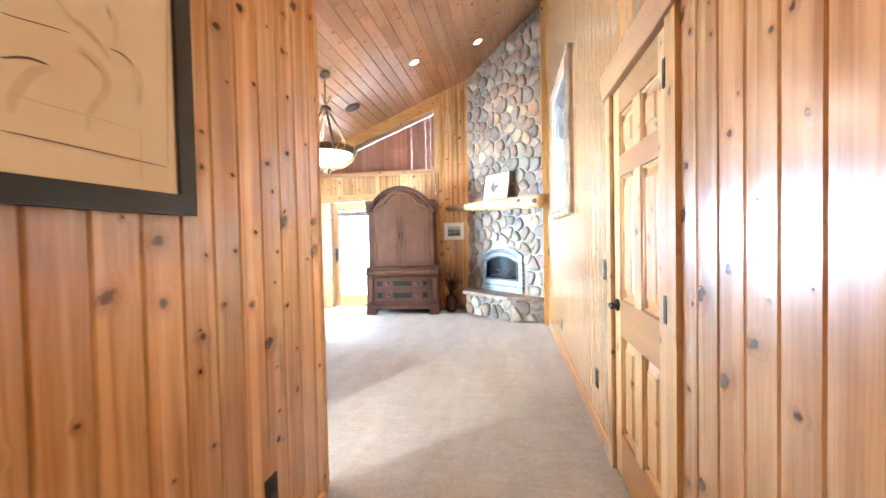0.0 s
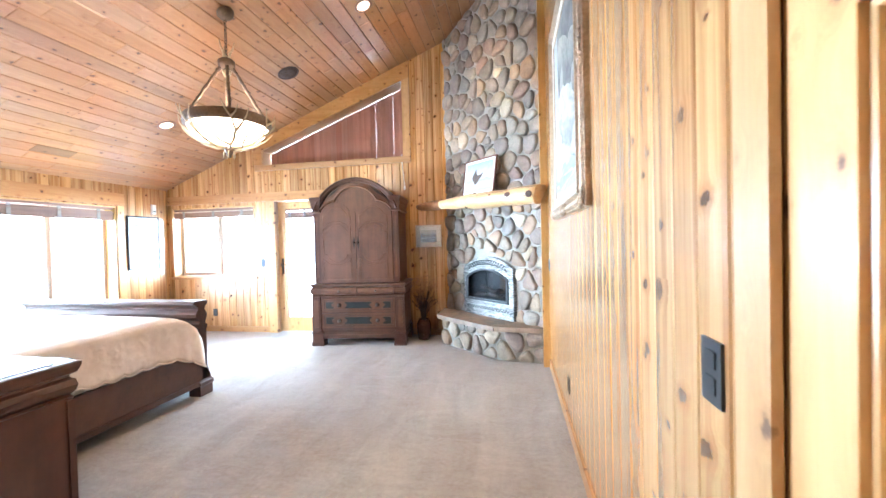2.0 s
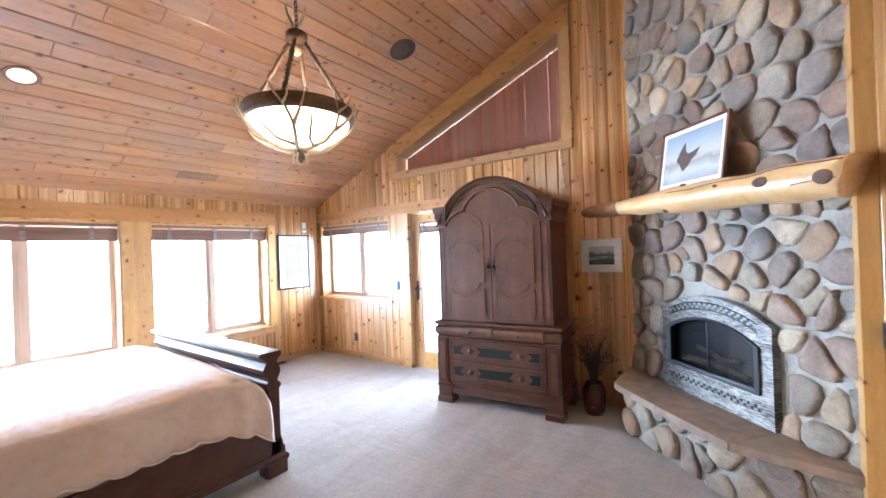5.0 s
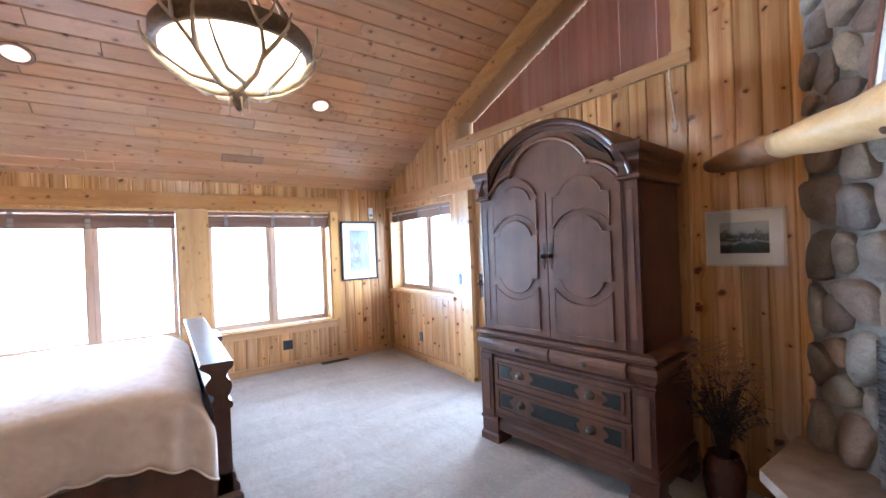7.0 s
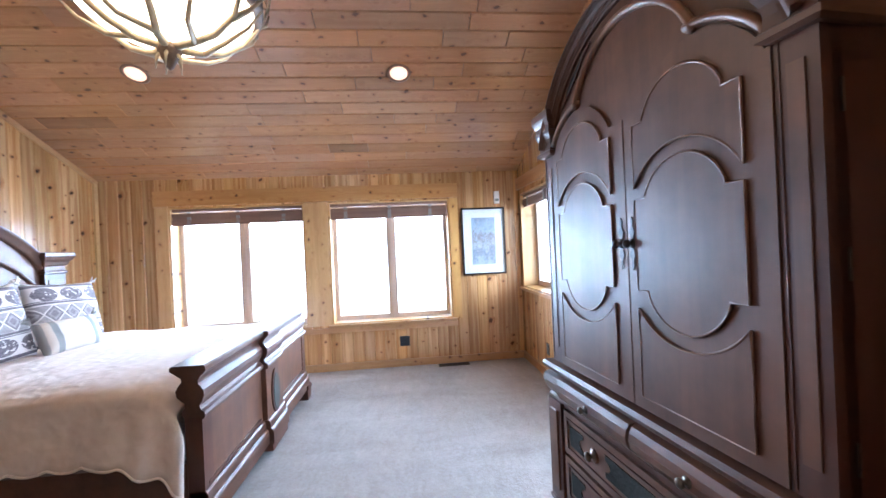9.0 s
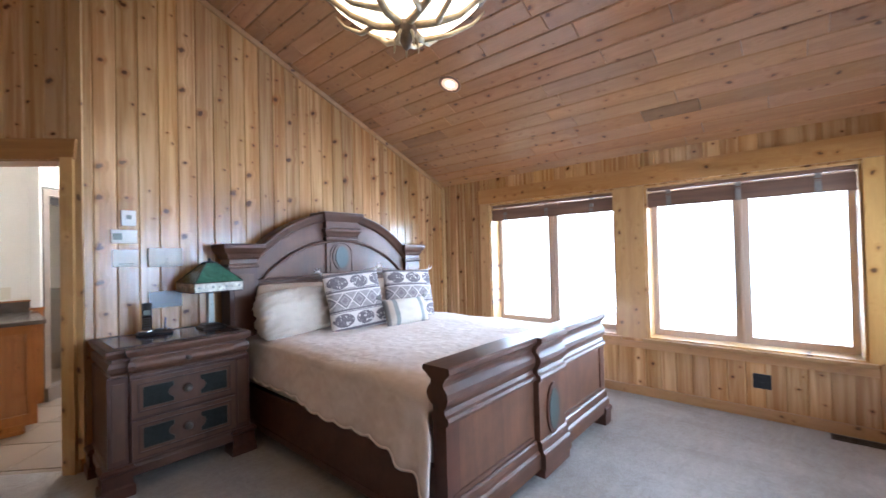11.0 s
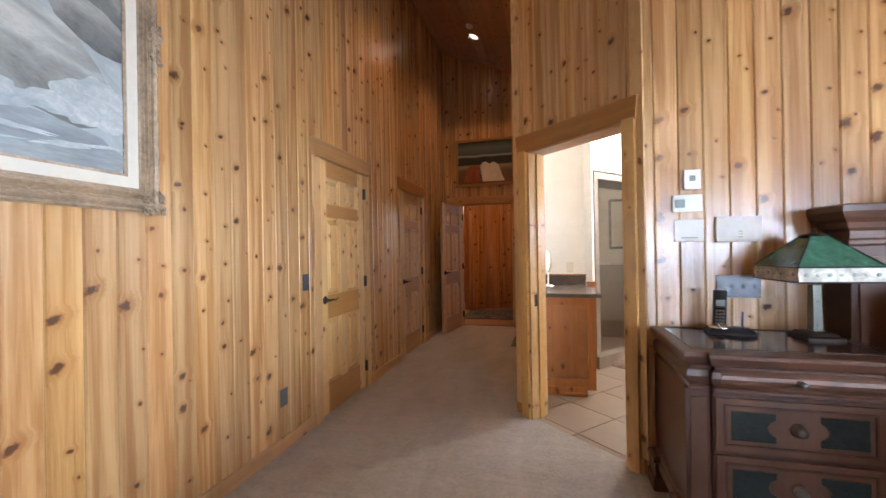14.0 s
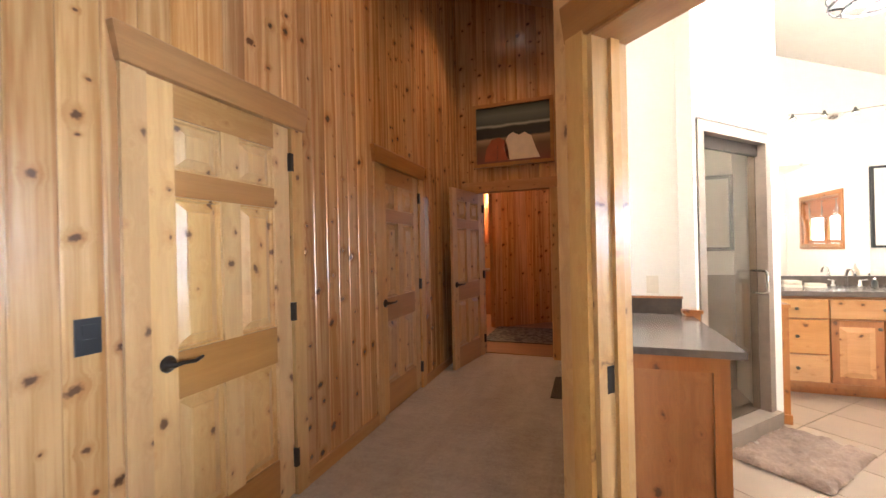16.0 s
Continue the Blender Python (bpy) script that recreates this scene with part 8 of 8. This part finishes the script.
def vanity_end():
    """The vanity along the hall wall: end panel, side drawers and dark top."""
    v = thing("vanity", pose(0, 0, 0), "knotty alder vanity with a dark quartz top", "vanity")
    part("carcass", box(0.33, 0.798, 1.825, 2.75, 0.09, 0.868), M_CABINET, v)
    part("toe_base", box(0.37, 0.798, 1.825, 2.765, 0.0, 0.09, 0.003), M_CABINET, v)
    part("end_frame", boxes([(0.30, 0.36, 2.75, 2.775, 0.06, 0.868), (0.74, 0.798, 2.75, 2.775, 0.06, 0.868), (0.36, 0.74, 2.75, 2.775, 0.80, 0.868), (0.36, 0.74, 2.75, 2.775, 0.06, 0.15)], 0.003), M_CABINET, v)
    part("end_panel", box(0.36, 0.74, 2.748, 2.76, 0.15, 0.80), M_CABINET, v, "knotty flat panel")
    part("end_base", moulding(0.385, 0.79, 2.70, 2.78, [(0.004, 0.0), (0.004, 0.03), (0.0, 0.035), (0.0, 0.075), (-0.004, 0.08)]), M_CABINET, v)
    for a, b in ((0.10, 0.40), (0.415, 0.66), (0.675, 0.855)):
        part("drawer", box(0.312, 0.332, 1.86, 2.74, a, b, 0.003), M_CABINET, v)
    part("countertop", box(0.245, 0.80, 1.822, 2.80, 0.868, 0.90, 0.006, 2), M_COUNTER, v, "polished dark grey quartz top")
    part("backsplash", box(0.245, 0.80, 1.822, 1.84, 0.90, 1.0, 0.002), M_COUNTER, v)
    part("splash_cap", box(0.235, 0.80, 1.822, 1.845, 1.0, 1.014, 0.003), M_CABINET, v)


vanity_end()
_op = thing("wall_plate", pose(0, 1.82, 0), "cream wall socket over the backsplash", "outlet")
part("cover", box(0.42, 0.49, 0.0, 0.006, 1.03, 1.145, 0.002), M_LINEN, _op)
for z in (1.065, 1.11):
    part("insert", box(0.438, 0.472, 0.006, 0.009, z - 0.015, z + 0.015, 0.001), M_LINEN, _op)


def shaving_mirror():
    s = thing("table_mirror", pose(0.69, 2.08, 0.90, 0, 0, 18), "round chrome table mirror on a stand", "mirror")
    part("base", lathe([(0.0, 0.0), (0.07, 0.0), (0.07, 0.008), (0.02, 0.02), (0.008, 0.03), (0.008, 0.17), (0.0, 0.172)], 20), M_CHROME, s, "", True)
    ring = [(0.0, 0.09 * math.cos(2 * math.pi * k / 28), 0.27 + 0.105 * math.sin(2 * math.pi * k / 28)) for k in range(28)]
    part("rim", tube(ring, 0.008, seg=7, closed=True), M_CHROME, s, "", True)
    part("glass", prism([(0.085 * math.cos(2 * math.pi * k / 28), 0.27 + 0.10 * math.sin(2 * math.pi * k / 28)) for k in range(28)], -0.003, 0.003, "x"), M_MIRROR, s)


M_MIRROR = plain("mirror", (0.92, 0.92, 0.9), 0.02, 1.0, 0.0)
k_ = M_MIRROR.node_tree.nodes["Principled BSDF"].inputs["Roughness"]
for link in list(k_.links):
    M_MIRROR.node_tree.links.remove(link)
k_.default_value = 0.02
shaving_mirror()

# shower across the corner
SHM = wall_frame((-0.43, 1.17), (0.225, 1.90))[0]
shower = thing("shower", SHM, "walk-in shower with a frameless glass door in grey stone tile", "shower")
part("tile_frame", boxes([(0.045, 0.115, -0.11, 0.012, 0.0, 2.12), (SHL - 0.10, SHL - 0.03, -0.11, 0.012, 0.0, 2.12), (0.115, SHL - 0.10, -0.11, 0.012, 2.05, 2.12), (0.03, SHL - 0.015, -0.12, 0.05, 0.0, 0.13)], 0.004), M_GREY_TILE, shower, "grey stone surround and curb")
M_SHOWERGLASS = glass("greenish_glass", 0.0, (0.80, 0.73, 0.60))
_pane = part("glass_door", box(0.125, SHL - 0.11, -0.06, -0.052, 0.14, 1.97, 0.001), M_SHOWERGLASS, shower, "clear glass door")
_pane.visible_shadow = False
part("door_pull", tube([(0.20, -0.05, 0.985), (0.20, 0.022, 0.985), (0.20, 0.036, 0.992), (0.20, 0.042, 1.006), (0.20, 0.042, 1.124), (0.20, 0.036, 1.138), (0.20, 0.022, 1.145), (0.20, -0.05, 1.145)], 0.010, seg=10), M_CHROME, shower, "chrome pull handle", True)
part("header_bar", box(0.115, SHL - 0.10, -0.075, -0.04, 1.97, 2.05, 0.002), M_IRON, shower, "dark header bar")
# the stall behind it: tile below, cream above, a niche frame
_st = thing("shower_tiling", pose(0, 0, 0), "grey stone tiling on the shower walls", "tiling", kind="structure")
part("tile_panel", box(-0.42, 0.80, 0.33, 0.345, 0.0, 1.05), M_GREY_TILE, _st)
part("tile_panel", box(0.78, 0.80, 0.345, 1.68, 0.0, 1.05), M_GREY_TILE, _st)
part("tile_panel", box(-0.30, 0.78, 0.345, 1.66, 0.0, 0.02), M_GREY_TILE, _st)
framed("shower_picture", pose(-0.417, 0.346, 1.275), 0.268, 0.705, 0.035, 0.02, 0.02, M_IRON, M_LINEN, "pale panel in a dark frame inside the shower", "panel", glazed=False)
tagged(part("wainscot", boxes([(-0.535, -0.472, 0.40, 1.10, 0.0, 0.86), (-0.545, -0.468, 0.395, 1.108, 0.86, 0.885), (-0.542, -0.468, 0.40, 1.112, 0.0, 0.07)], 0.003), M_CABINET), "low alder wainscot beside the vanity", "wainscot", kind="structure")
tagged(part("wainscot", boxes([(0.205, 0.285, 1.826, 1.90, 0.0, 0.915), (0.192, 0.30, 1.826, 1.91, 0.915, 0.937)], 0.003), M_CABINET), "short alder end post with a cap beside the shower", "wainscot", kind="structure")

# far vanity with mirror
def far_vanity():
    v = thing("vanity", pose(0, 0, 0), "long knotty alder vanity with three drawers and doors", "vanity")
    x0, x1, y = -2.6, -0.62, 0.36
    part("carcass", box(x0, x1, BY0 + 0.002, y - 0.002, 0.10, 0.865), M_CABINET, v)
    part("toe_kick", box(x0, x1, BY0 + 0.002, y - 0.06, 0.0, 0.10), M_CABINET, v)
    part("base_rail", box(x0, x1, y - 0.03, y + 0.006, 0.075, 0.115, 0.003), M_CABINET, v)
    def front(name, a, b, c, d, knobs):
        f = part(name, box(a, b, y, y + 0.02, c, d, 0.004), M_CABINET if name == "door" else M_FRONT, v)
        if d - c > 0.3:
            part("panel", add_rings(bmesh.new(), [[(a + o, h, c + o), (b - o, h, c + o), (b - o, h, d - o), (a + o, h, d - o)] for o, h in ((0.055, y + 0.012), (0.055, y + 0.0205), (0.062, y + 0.0215), (0.095, y + 0.031), (0.10, y + 0.032))]), M_FRONT, f)
        for kx, kz in knobs:
            part("knob", lathe([(0.0, 0.0), (0.008, 0.0), (0.007, 0.012), (0.015, 0.018), (0.013, 0.026), (0.0, 0.028)], 12), M_NICKEL, f, "pewter knob", True, pose(kx, y + 0.02, kz, -90, 0, 0))
    for c, d in ((0.125, 0.355), (0.37, 0.665), (0.68, 0.84)):
        front("drawer", -1.085, -0.64, c, d, [(-0.86, (c + d) / 2)])
    front("drawer", -1.80, -1.10, 0.68, 0.84, [(-1.45, 0.76)])
    for a, b, kx in ((-1.445, -1.10, -1.415), (-1.80, -1.455, -1.485)):
        front("door", a, b, 0.125, 0.665, [(kx, 0.60)])
    for c, d in ((0.125, 0.355), (0.37, 0.665), (0.68, 0.84)):
        front("drawer", -2.5, -1.815, c, d, [(-2.15, (c + d) / 2)])
    part("countertop", box(x0, x1 + 0.02, BY0 + 0.002, y + 0.03, 0.866, 0.912, 0.006, 2), M_COUNTER, v, "polished dark grey quartz top")
    part("backsplash", box(x0, x1 + 0.02, BY0 + 0.002, BY0 + 0.02, 0.90, 1.0, 0.002), M_COUNTER, v)
    part("basin", lathe([(0.19, 0.902), (0.20, 0.904), (0.205, 0.908), (0.195, 0.912), (0.17, 0.905), (0.10, 0.901), (0.0, 0.9005)], 28, -1.45, 0.08), M_WHITE, v, "oval white basin rim", True)


far_vanity()


def tap():
    t = thing("tap", pose(-1.45, -0.13, 0.90), "polished chrome tap with two lever handles", "tap")
    part("spout", tube([(0, 0, 0), (0, 0, 0.12), (0, 0.03, 0.17), (0, 0.09, 0.18), (0, 0.13, 0.15), (0, 0.135, 0.12)], 0.012, 0.010, 9), M_CHROME, t, "", True)
    for s in (-1, 1):
        part("valve", lathe([(0.0, 0.0), (0.026, 0.0), (0.022, 0.02), (0.012, 0.035), (0.014, 0.07), (0.0, 0.075)], 14, s * 0.1, 0.0), M_CHROME, t, "", True)
        part("lever", tube([(s * 0.1, 0, 0.065), (s * 0.15, 0.02, 0.075)], 0.007, 0.005, 7), M_CHROME, t, "", True)


tap()


def bottle(x, y, h, r, material, label):
    b = thing("bottle", pose(x, y, 0.90), label, "bottle")
    part("body", lathe([(0.0, 0.0), (r, 0.0), (r, h * 0.62), (r * 0.85, h * 0.7), (r * 0.35, h * 0.76), (r * 0.35, h * 0.82), (0.0, h * 0.82)], 16), material, b, "", True)
    part("cap", lathe([(0.0, h * 0.82), (r * 0.42, h * 0.82), (r * 0.42, h * 0.93), (r * 0.15, h * 0.94), (r * 0.15, h), (0.0, h)], 12), M_WHITE, b, "", True)


bottle(-1.72, 0.0, 0.22, 0.032, M_LINEN, "cream lotion bottle beside the basin")
bottle(-1.86, 0.02, 0.15, 0.028, M_IRON, "dark soap bottle beside the basin")
bottle(-1.93, -0.02, 0.17, 0.026, M_LINEN, "cream soap bottle beside the basin")
bottle(-1.62, -0.06, 0.10, 0.022, M_OVAL, "small grey-green bottle beside the basin")
for _x, _w, _h in ((-0.98, 0.12, 0.075), (-1.16, 0.13, 0.05)):
    _tb = thing("towel", pose(_x, 0.0, 0.90), "folded white hand towel on the counter", "towel")
    part("fold", box(-_w / 2, _w / 2, -0.06, 0.06, 0.0, _h * 0.48, 0.012, 2), M_LINEN, _tb, "", True)
    part("fold", box(-_w / 2 + 0.004, _w / 2 - 0.004, -0.058, 0.058, _h * 0.5, _h, 0.012, 2), M_LINEN, _tb, "", True)
_mr = thing("wall_mirror", pose(0, BY0, 0), "wide frameless mirror over the vanity", "mirror")
part("glass", box(-1.70, -0.62, 0.0, 0.006, 1.002, 2.12), M_MIRROR, _mr)
part("clip", box(-1.2, -1.17, 0.006, 0.009, 2.11, 2.13), M_CHROME, _mr)
framed("framed_mirror", pose(-2.46, BY0, 1.27), 0.75, 0.78, 0.022, 0.03, 0.0, M_BLACK, M_BATHWALL, "pale panel in a thin black frame over the vanity", "picture", mat_mat=M_MAT, glazed=False)


def vanity_lights():
    """Four small spots on a cable that hangs before the mirror from one canopy."""
    l = thing("vanity_light", pose(-1.28, 0.10, 2.49), "row of small spotlights on a cable over the mirror", "wall light")
    part("canopy", lathe([(0.0, -0.045), (0.03, -0.04), (0.065, -0.015), (0.07, 0.0), (0.0, 0.004)], 20), M_CHROME, l, "polished canopy", True)
    part("arm", tube([(0, 0, 0), (0, -0.378, 0.06)], 0.008), M_CHROME, l)
    part("cable", tube([(-0.46, 0, 0.045), (-0.2, 0, 0.03), (0, 0, 0.0), (0.1, 0, 0.03), (0.33, 0, 0.045)], 0.003, seg=5), M_NICKEL, l)
    for x in (0.30, 0.065, -0.155, -0.39):
        h = part("head", lathe([(0.0, 0.05), (0.010, 0.05), (0.012, 0.03), (0.03, 0.0), (0.024, 0.0), (0.0, 0.012)], 14), M_NICKEL, l, "small pewter spot", True, pose(x, 0, 0.0))
        part("bulb", lathe([(0.0, 0.0), (0.018, 0.002), (0.02, 0.008), (0.0, 0.012)], 12), M_BULB, h, "glowing bulb", True)
    window_light("vanity_lamps", (-1.30, 0.14, 2.46), (-1.1, 2.2, 1.0), 0.9, 0.06, 60, (1.0, 0.86, 0.68))


vanity_lights()


def basket_light():
    x, y, low = -0.60, 2.02, 2.575
    top = ceiling_at(x) - 0.03
    l = thing("ceiling_light", pose(x, y, top), "black wire basket ceiling light", "ceiling light")
    g = low - top
    part("plate", lathe([(0.0, 0.03), (0.07, 0.0), (0.07, -0.035), (0.0, -0.037)], 20), M_BLACK, l, "", True)
    part("spoke", tube([(-0.13, 0, g + 0.20), (0.13, 0, g + 0.20)], 0.005), M_BLACK, l)
    part("rod", tube([(0, 0, -0.02), (0, 0, g + 0.10)], 0.006), M_BLACK, l)
    for r, z in ((0.13, 0.20), (0.20, 0.08), (0.195, 0.03), (0.14, 0.0)):
        part("hoop", tube([(r * math.cos(2 * math.pi * k / 28), r * math.sin(2 * math.pi * k / 28), g + z) for k in range(28)], 0.006, seg=6, closed=True), M_BLACK, l)
    for k in range(10):
        a, b = 2 * math.pi * k / 10, 2 * math.pi * (k + 1.4) / 10
        part("wire", tube([(0.13 * math.cos(a), 0.13 * math.sin(a), g + 0.20), (0.20 * math.cos((a + b) / 2), 0.20 * math.sin((a + b) / 2), g + 0.08), (0.195 * math.cos(b), 0.195 * math.sin(b), g + 0.03), (0.14 * math.cos(b + 0.3), 0.14 * math.sin(b + 0.3), g)], 0.005, seg=5), M_BLACK, l)
    part("bulb", lathe([(0.0, g + 0.04), (0.03, g + 0.05), (0.045, g + 0.08), (0.03, g + 0.12), (0.0, g + 0.13)], 16), M_BULB, l, "glowing bulb", True)
    point_light("bath_lamp", (x, y, low - 0.06), 122, 0.08, (1.0, 0.88, 0.72))


basket_light()


def rug():
    r = thing("bath_rug", pose(-0.36, 1.605, -0.0, 0, 0, 50), "shaggy taupe bath rug on the tiles", "rug")
    rng = random.Random(2)
    bm = bmesh.new()
    nx, ny = 46, 34
    w, d = 0.76, 0.56
    vs = {}
    for i in range(nx + 1):
        for j in range(ny + 1):
            u, v = i / nx, j / ny
            e = min(u, 1 - u, v, 1 - v)
            h = 0.028 * min(1, e * 14) ** 0.5 + (0.020 * noise.noise(Vector((u * 9, v * 9, 0))) + 0.010 * noise.noise(Vector((u * 21, v * 17, 3)))) * (e > 0.01) + rng.uniform(0, 0.008)
            vs[i, j] = bm.verts.new(((u - 0.5) * w + rng.uniform(-0.006, 0.006), (v - 0.5) * d + rng.uniform(-0.006, 0.006), max(0.002, h)))
    for i in range(nx):
        for j in range(ny):
            bm.faces.new((vs[i, j], vs[i + 1, j], vs[i + 1, j + 1], vs[i, j + 1]))
    part("shag_top", bm, M_RUG, r, "", True)
    part("backing", box(-w / 2 + 0.005, w / 2 - 0.005, -d / 2 + 0.005, d / 2 - 0.005, 0.0, 0.004), M_RUG, r)


M_RUG = plain("taupe_shag", (0.185, 0.132, 0.102), 0.95, 0, 0.4, 45, 0.8, spec=0.1)
rug()
_bwin = wall_frame((BX0, 3.80), (BX0, BY0))[0]
window(_bwin, 0.60, 1.70, 1.29, 2.03, "small wooden window in the bath", material=M_CABINET)
raised_shade(_bwin, 0.60, 1.70, 2.01, 0.24, 0.0, 6, tone=M_BATHSHADE)
for a, b, c, d in ((0.53, 0.598, 1.22, 2.10), (1.702, 1.77, 1.22, 2.10), (0.598, 1.702, 2.032, 2.10), (0.598, 1.702, 1.22, 1.26)):
    tagged(part("trim", box(a, b, 0.0, 0.02, c, d, 0.003), M_CABINET, m=_bwin), "alder casing round the bath window", "trim", kind="structure")

# ---- the passage beyond the hall door ----
M_PLANK = wood("brown_floor_planks", (0.30, 0.15, 0.065), (0.19, 0.085, 0.035), KNOT, 0, None, 0.35, knots=False)
tagged(part("floor_passage", box(-0.6, 4.2, -3.9, -0.36, -0.1, 0.0), M_PLANK), "brown plank floor of the passage", "floor", kind="structure")
build_wall("wall_passage", (0.2, -3.82), (2.36, -1.93), lambda s: 2.75, shift=0.03)
tagged(part("wall_passage_west", box(-0.6, -0.5, -3.9, -0.33, 0.0, 2.75), M_PINE_POST), "pine end wall of the passage", "wall", kind="structure")
tagged(part("wall_passage_east", box(3.9, 4.0, -3.9, -0.33, 0.0, 2.75), M_PINE_POST), "pine end wall of the passage", "wall", kind="structure")
tagged(part("wall_passage_far", box(2.0, 4.0, -3.9, -3.8, 0.0, 2.75), M_PINE_POST), "pine far wall of the lit room", "wall", kind="structure")
tagged(part("wall_passage_north", box(E_X + 0.1, 4.0, -0.36, -0.33, 0.0, 2.75), M_PINE_POST), "pine wall of the passage", "wall", kind="structure")
tagged(part("ceiling_passage", box(-0.6, 4.0, -3.9, -0.34, 2.75, 2.85), M_PINE_TRIM), "pine passage ceiling", "ceiling", kind="structure")
tagged(part("threshold", box(1.24, 2.14, -0.40, -0.30, 0.0, 0.012, 0.004), M_PLANK), "low wooden threshold", "threshold", kind="structure")
_mat = thing("passage_rug", pose(1.6, -1.5, 0.0, 0, 0, 0), "dark blue-grey patterned runner on the planks", "rug")


def runner():
    k = Nodes("patterned_runner")
    v = k.coords()
    vor = k.n("ShaderNodeTexVoronoi", Vector=v, Scale=9.0)
    f = k.math("MULTIPLY_ADD", k.noise(v, 14.0, 4.0), 0.5, k.math("MULTIPLY", vor.outputs["Distance"], 0.8))
    k.set("Base Color", k.ramp(f, [(0.35, (0.035, 0.042, 0.05)), (0.55, (0.09, 0.10, 0.11)), (0.68, (0.20, 0.20, 0.19)), (0.8, (0.05, 0.06, 0.07))]))
    k.set("Roughness", 0.95)
    return k.m


part("runner_top", box(-1.6, 0.72, -0.50, 0.55, 0.0, 0.012, 0.004), runner(), _mat)
part("border", boxes([(-1.6, 0.72, 0.53, 0.57, 0.0, 0.014), (-1.6, 0.72, -0.52, -0.48, 0.0, 0.014)]), M_BLACK, _mat)
_cb = thing("kitchen_cabinet", pose(2.75, -3.78, 0), "honey wood cabinet in the lit room beyond", "cabinet")
part("base_unit", box(-0.5, 0.6, 0.0, 0.5, 0.0, 0.88, 0.004), M_CABINET, _cb)
part("wall_unit", box(-0.5, 0.6, 0.0, 0.34, 1.45, 2.2, 0.004), M_CABINET, _cb)
part("counter", box(-0.52, 0.62, 0.0, 0.53, 0.88, 0.92, 0.004), M_TILE, _cb)
point_light("unseen_passage_lamp", (3.0, -2.9, 2.5), 80, 0.1, (1.0, 0.60, 0.30))
# added out of sight, with no known fitting, to brighten the passage wall
point_light("unseen_passage_lamp", (1.2, -1.1, 2.6), 19, 0.08, (1.0, 0.47, 0.25))

# ---- the bright haze outdoors ----
def haze(name, pts):
    bm = bmesh.new()
    bm.faces.new([bm.verts.new(p) for p in pts])
    ob = part(name, bm, M_HAZE)
    return tagged(ob, "white overcast daylight outside the windows", "sky", kind="structure")


M_HAZE = glowing("overcast_haze", (0.94, 0.97, 1.0), 4.0)
haze("backdrop_west", [(-16, -8, -8), (-16, 22, -8), (-16, 22, 14), (-16, -8, 14)])
haze("backdrop_bath", [(-2.72, 3.775, 0.4), (-3.9, 3.775, 0.4), (-3.9, 3.775, 3.0), (-2.72, 3.775, 3.0)])
haze("backdrop_north", [(-16, 22, -8), (14, 22, -8), (14, 22, 14), (-16, 22, 14)])

# ---- the boards of the walls ----
lay_boards()
